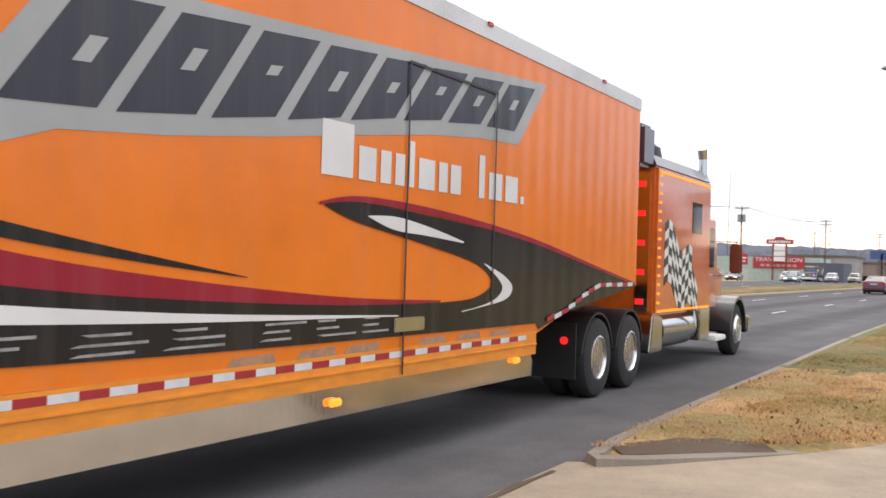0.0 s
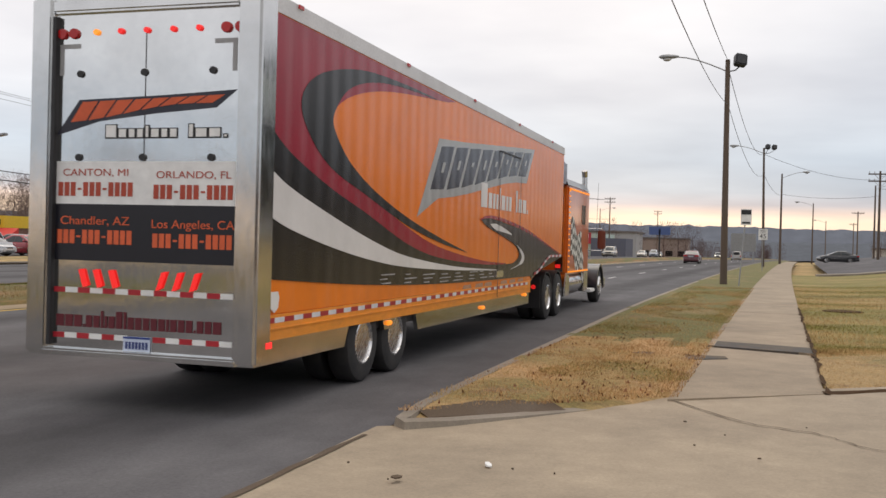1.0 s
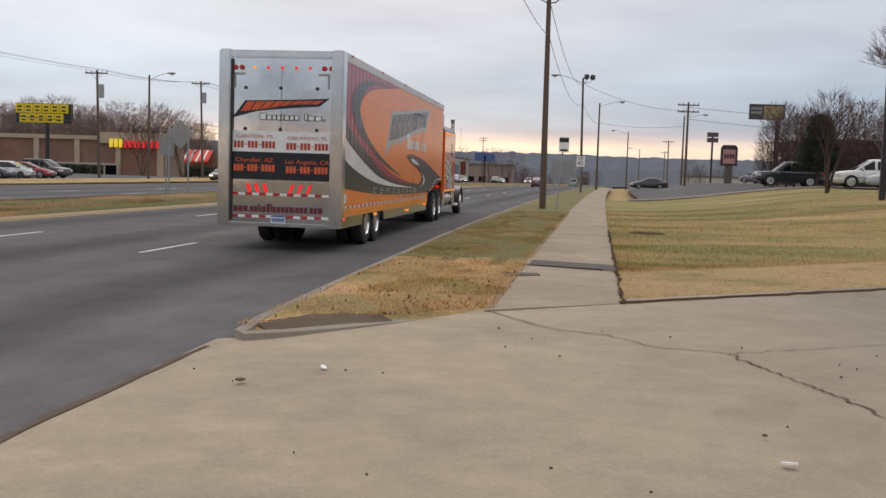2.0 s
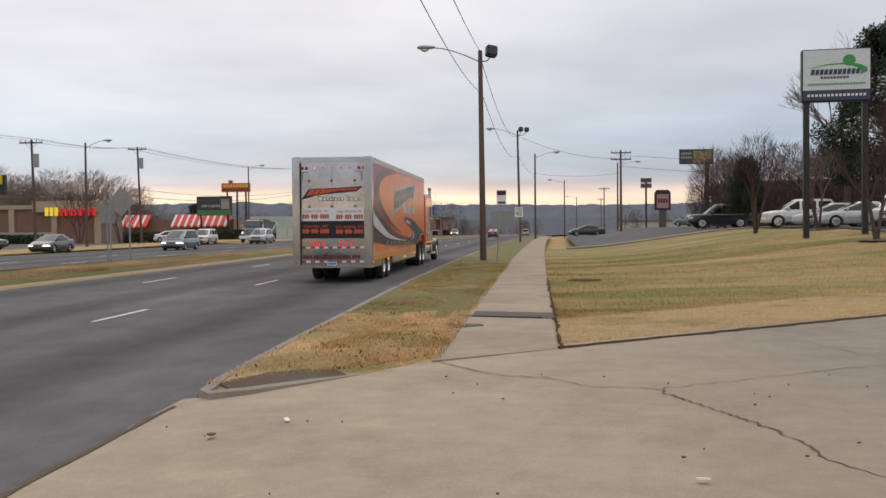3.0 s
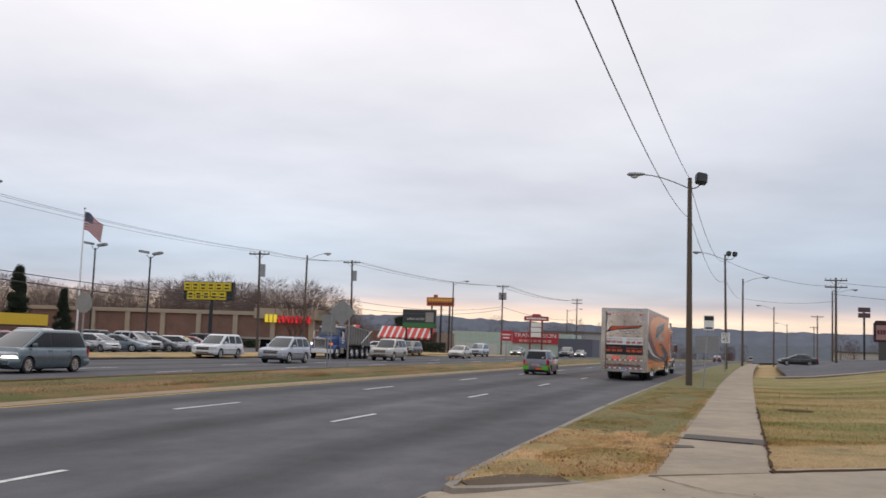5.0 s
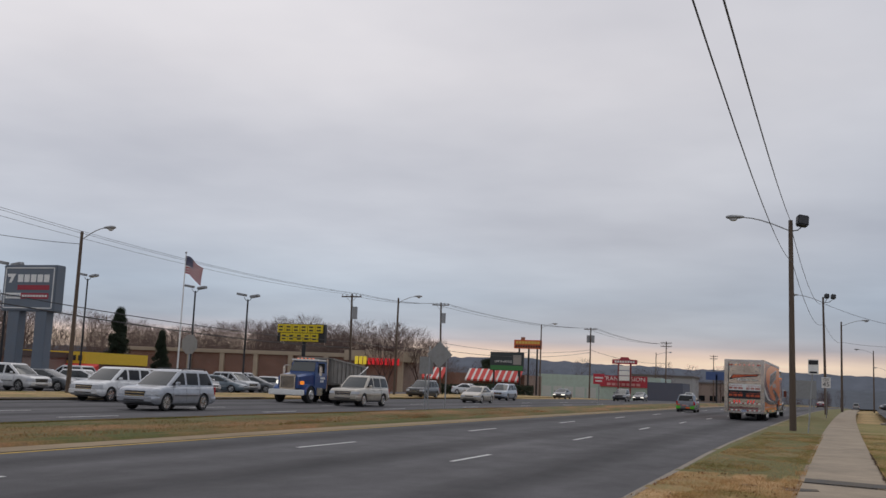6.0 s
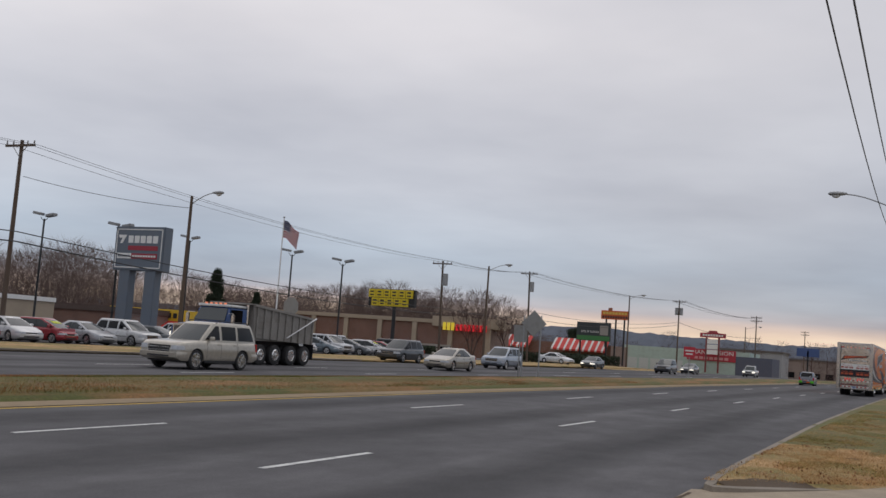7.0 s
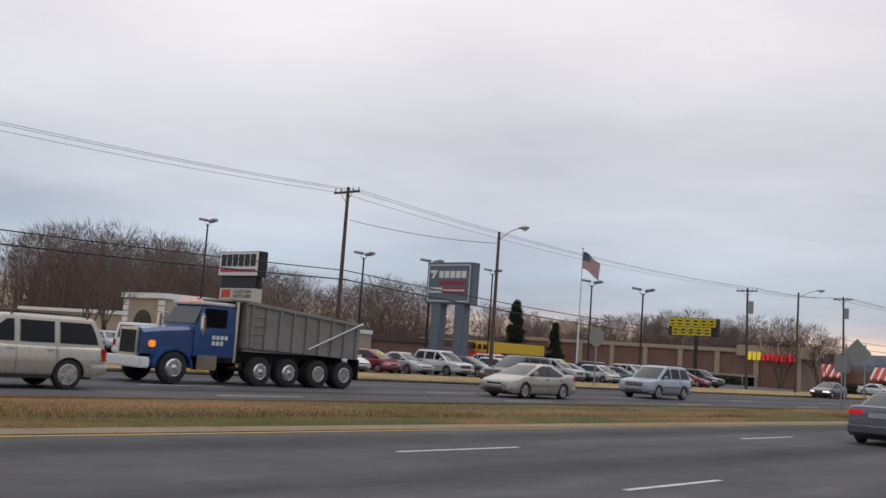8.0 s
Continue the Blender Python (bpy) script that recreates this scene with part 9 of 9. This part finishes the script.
LEAF_LITTER = blade_mat("leaf_litter", [(0.0, (0.26, 0.10, 0.05)), (1.0, (0.10, 0.05, 0.03))], [(0.0, (0.22, 0.09, 0.05)), (1.0, (0.10, 0.05, 0.03))], 0.0)
GREEN_BLADE = blade_mat("mixed_blades", RUSSET, LEAFY, 0.03, (1, 0.5, 1), 0.5)
LAWN_BLADE = blade_mat("lawn_blades", DRY, LEAFY, -0.02, (0.3, 1, 1), 0.3)
MEDIAN_BLADE = blade_mat("median_blades", [(0.0, (0.36, 0.18, 0.07)), (0.6, (0.28, 0.13, 0.05)), (1.0, (0.17, 0.08, 0.035))], [(0.0, (0.075, 0.098, 0.02)), (0.7, (0.13, 0.13, 0.03)), (1.0, (0.22, 0.15, 0.06))], 0.0, (1.6, 0.3, 1), 0.42)


def blades(name, n, seed, place, mat, label, size=0.05, broad=0.11):
    rng = random.Random(seed)
    v, f = [], []
    while len(f) < n:
        p = place(rng)
        if p is None:
            continue
        x, y, z = p
        a = rng.uniform(0, 6.28)
        h = size * rng.uniform(0.5, 1.3)
        w = size * broad * rng.uniform(0.55, 1.45)
        dx, dy = math.cos(a), math.sin(a)
        l = rng.uniform(0.3, 1.6) * h
        b = len(v)
        v.extend(((x - dy * w, y + dx * w, z - 0.01), (x + dy * w, y - dx * w, z - 0.01), (x + dx * l, y + dy * l, z + h)))
        f.append((b, b + 1, b + 2))
    tagged(mesh_part(name, v, f, mat, None), label, "grass", "", "stuff")


def near_bias(rng, a, b, k=1.8):
    return a + (b - a) * rng.random() ** k


def build_grass():
    def verge_at(rng):
        y = near_bias(rng, 11.5, 46)
        x = rng.uniform(-3.02, -0.58) + bend_walk(y)
        if y < 11.52 + (x + 2.95) * 0.90 - 0.06 or (x < -1.6 and y < 12.4 and rng.random() < 0.85):
            return None
        c = noise.noise((x * 0.5, y * 0.35, 9))
        return (x, y, 0.14 + fall(y)) if c > -0.28 or rng.random() < 0.25 else None
    def verge_dry(rng):
        p = verge_at(rng)
        return p if p and (p[1] < 20 or rng.random() < 0.3) else None
    blades("verge_straw", 46000, 51, verge_dry, VERGE_BLADE, "dry straw-coloured grass blades on the verge", 0.024)
    def leaf_at(rng):
        p = verge_at(rng)
        return p if p and p[1] < 26 and noise.noise((p[0] * 0.8, p[1] * 0.4, 14)) > 0.02 - 0.25 * (p[1] < 17) else None
    blades("leaf_litter", 260, 57, leaf_at, LEAF_LITTER, "reddish-brown dead leaves strewn on the verge", 0.03, 0.6)
    def verge_green(rng):
        p = verge_at(rng)
        return p if p and noise.noise((p[0] * 0.5, p[1] * 0.22, 4)) > 0.0 + 0.3 * (p[1] < 18) - 0.25 * (p[1] > 21) else None
    blades("verge_green_blades", 38000, 52, verge_green, GREEN_BLADE, "green grass patches in the verge", 0.026)
    def dry_at(rng):
        x = near_bias(rng, 0.95, 24, 1.4)
        lim = 14.8 + (x - 0.97) * 0.78 if x < 11.4 else 22.95 + (x - 11.4) * 0.68
        y = lim + rng.uniform(-0.12, 5.6)
        return (x + (0.02 if y > 16 else 0), y, lawn_z(x, y) + 0.03) if x > 0.9 + bend_walk(y) else None
    blades("lawn_straw", 70000, 53, dry_at, STRAW_BLADE, "dormant straw-coloured blades along the driveway", 0.026)
    def lawn_at(rng):
        x, y = near_bias(rng, 1.0, 26, 1.4), near_bias(rng, 20, 52, 1.6)
        lim = (14.8 + (x - 0.97) * 0.78 if x < 11.4 else 22.95 + (x - 11.4) * 0.68) + 4.8
        return (x, y, lawn_z(x, y) + 0.02) if y > lim and x > 0.95 + bend_walk(y) else None
    blades("lawn_green", 80000, 54, lawn_at, LAWN_BLADE, "mixed green and straw blades of the lawn", 0.036)
    def lawn_band(rng):
        p = lawn_at(rng)
        return p if p and noise.noise((p[0] * 0.07, p[1] * 0.33, 21)) > 0.06 else None
    blades("lawn_bands", 30000, 58, lawn_band, LAWN_BLADE, "straw-coloured bands across the lawn", 0.036)
    def median_at(rng):
        x, y = rng.uniform(-21.0, -16.45), near_bias(rng, -6, 60, 1.2)
        return (x + bend(y), y, 0.13 + 0.16 * (1 - abs(x + 18.6) / 2.4))
    blades("median_straw", 50000, 55, median_at, MEDIAN_BLADE, "dry blades standing on the median", 0.05)
    blades("median_green", 52000, 56, lambda r: (lambda p: p if noise.noise((p[0] * 0.25, p[1] * 0.12, 2)) + 0.3 * (p[0] - bend(p[1]) < -17.6) > 0.12 else None)(median_at(r)), MEDIAN_BLADE, "green tufts standing on the median", 0.055)


build_grass()


def build_behind():
    # unseen woods and shop, added so the trailer's polished back mirrors something dark
    rng = random.Random(77)
    woods("woods_behind", [(rng.uniform(-160, 120), rng.uniform(-110, -75), -0.5) for _ in range(150)], "unseen bare woods added behind to darken reflections", TWIG, 61, 10, 16, 60)
    b = thing("roadside_shop", pose(14, -48, 0), "unseen plain brown-brick shop added behind to darken reflections", "building")
    block("wall", 0, 34, 0, 12, 0, 5.2, BRICK, b)
    block("roof_edge", -0.4, 34.4, -0.5, 12.5, 5.0, 5.8, worn("shop_eave", (0.08, 0.06, 0.05), 0.8), b)
    for i in range(6):
        block("window", 2 + i * 5.2, 5.4 + i * 5.2, 12.0, 12.06, 0.9, 3.2, GLASS, b)


build_behind()


# ---- what moves ----
def road_heading(y):
    return -math.degrees(math.atan((bend(y + 1) - bend(y - 1)) / 2))


def drive(ob, rows, line):
    """Keys a vehicle that follows the road: rows of seconds and the distance along it; line gives its place across the road by seconds."""
    out = [(t, pose(place_at(line, t) + bend(y), y, fall(y), 0, 0, road_heading(y))) for t, y in rows]
    walk(ob, out)


def place_at(rows, t):
    for (t0, y0), (t1, y1) in zip(rows, rows[1:]):
        if t0 <= t <= t1:
            return y0 + (y1 - y0) * (t - t0) / (t1 - t0)
    return rows[-1][1]


def spin(root, rows, step=2):
    """Turns the wheels of a keyed vehicle as it rolls."""
    for owner, ob, x, y, r in SPIN:
        if owner != root:
            continue
        keys = []
        for k in range(0, 241, step):
            t = k / 30
            d = abs(place_at(rows, t) - rows[0][1]) / r
            keys.append((t, pose(x, y, r, 0, 0, 0 if x > 0 else 180) @ Matrix.Rotation(-d if x > 0 else d, 4, "X")))
        walk(ob, keys)


LORRY = [(0, 4.15), (0.5, 8.95), (1, 14.0), (1.5, 19.35), (2.25, 27.5), (3, 35.9), (3.5, 41.9), (4, 47.9), (4.5, 53.9), (5, 59.8), (5.75, 69), (6.5, 78.3), (7, 84.2), (8, 95.5)]

LINE = [(0, -5.62), (1, -5.60), (1.5, -5.70), (2.25, -5.66), (3.5, -5.52), (8, -5.58)]


def oncoming(ob, t0, y0, speed, near, far, rows=None):
    """A vehicle that comes towards the camera's end of the road at a steady pace; near and far are its lines across the road."""
    rows = rows or [(0.0, y0 + speed * t0), (8.0, y0 + speed * (t0 - 8.0))]
    ts = sorted({0.0, 2.0, 4.0, 6.0, 8.0, *[t for t, _ in rows]})
    def x(y):
        return near + (far - near) * max(0.0, min(1.3, (y - 20) / 80)) + max(0.0, bend(y) - bend(105))
    walk(ob, [(t, pose(x(place_at(rows, t)), place_at(rows, t), fall(place_at(rows, t)), 0, 0, 180)) for t in ts])
    spin(ob, rows, 1)


def ahead(ob, x0, x1, y0, speed, rows=None):
    rows = rows or [(0.0, y0), (8.0, y0 + 8 * speed)]
    walk(ob, [(t, pose(x0 + (x1 - x0) * t / 8, place_at(rows, t), fall(place_at(rows, t)), 0, 0, -1.2 if x1 > x0 + 1 else 0)) for t in (0.0, 2.0, 4.0, 6.0, 8.0)])
    spin(ob, rows, 1)


def motions():
    drive(TRAILER, LORRY, LINE)
    drive(TRACTOR, LORRY, LINE)
    spin(TRAILER, LORRY)
    spin(TRACTOR, LORRY)
    oncoming(FULL_SUV, 0, 0, 0, -26.4, -28.2, [(0, 205), (4.5, 95), (5.2, 78), (6.3, 48.3), (6.5, 43.0), (7, 29.9), (7.5, 18.9), (8, 7.3)])
    oncoming(DUMP, 0, 0, 0, -30.3, -33.3, [(0, 193), (4.5, 91), (5, 79.5), (5.2, 74.8), (6.3, 48.8), (6.5, 44.6), (7.5, 24.75), (8, 14.35)])
    oncoming(SILVER_SUV, 5.2, 57.2, 26.3, -26.6, -29.6)
    oncoming(WHITE_SUV, 5.2, 61.9, 24.5, -34.5, -36.5)
    oncoming(MINIVAN, 5.0, 34.3, 25.0, -26.5, -28.5)
    oncoming(BEIGE_SEDAN, 8.0, 30.6, 26.2, -26.4, -28.6)
    oncoming(XSUV, 8.0, 44.5, 29.0, -27.0, -31.5)
    oncoming(DARK_SUV, 8.0, 41.5, 25.8, -35.0, -37.5)
    oncoming(DARK_SEDAN, 8.0, 88, 26.0, -34.5, -35.5)
    oncoming(DARK_SEDAN2, 3.0, 78.5, 27.0, -35.2, -37.2)
    oncoming(FAR_SUV, 7.0, 119, 25.0, -26.6, -27.8)
    oncoming(FAR_CAR, 7.0, 138, 25.0, -27.6, -29.2)
    oncoming(FAR_PICKUP, 7.0, 166, 25.0, -25.6, -26.6)
    oncoming(RED_CAR, 1.7, 61.6, 26.0, -34.4, -35.6)
    oncoming(TAN_TRUCK, 1.5, 44.6, 22.0, -32.5, -34.5)
    oncoming(WHITE_PICKUP, 1.2, 46.0, 24.0, -34.0, -36.0)
    walk(FLAG, [(t * 0.5, pose(0.06, 0, 13.45, 0, 0, 6 * math.sin(t * 1.3) - 4)) for t in range(17)])
    ahead(HATCH, -10.95, -10.45, 0, 0, [(0, -69.4), (3.5, 23.3), (4, 35.6), (5, 63.0), (6.5, 102.5), (8, 142.0)])
    ahead(SEDAN_GREY, -9.95, -9.95, 0, 0, [(0, -201), (7.5, 11.9), (8, 26.6)])
    ahead(LEAD_CAR, -8.3, 5.0, 93, 28)
    ahead(LEAD_VAN, -6.5, 20.0, 178, 30)


motions()
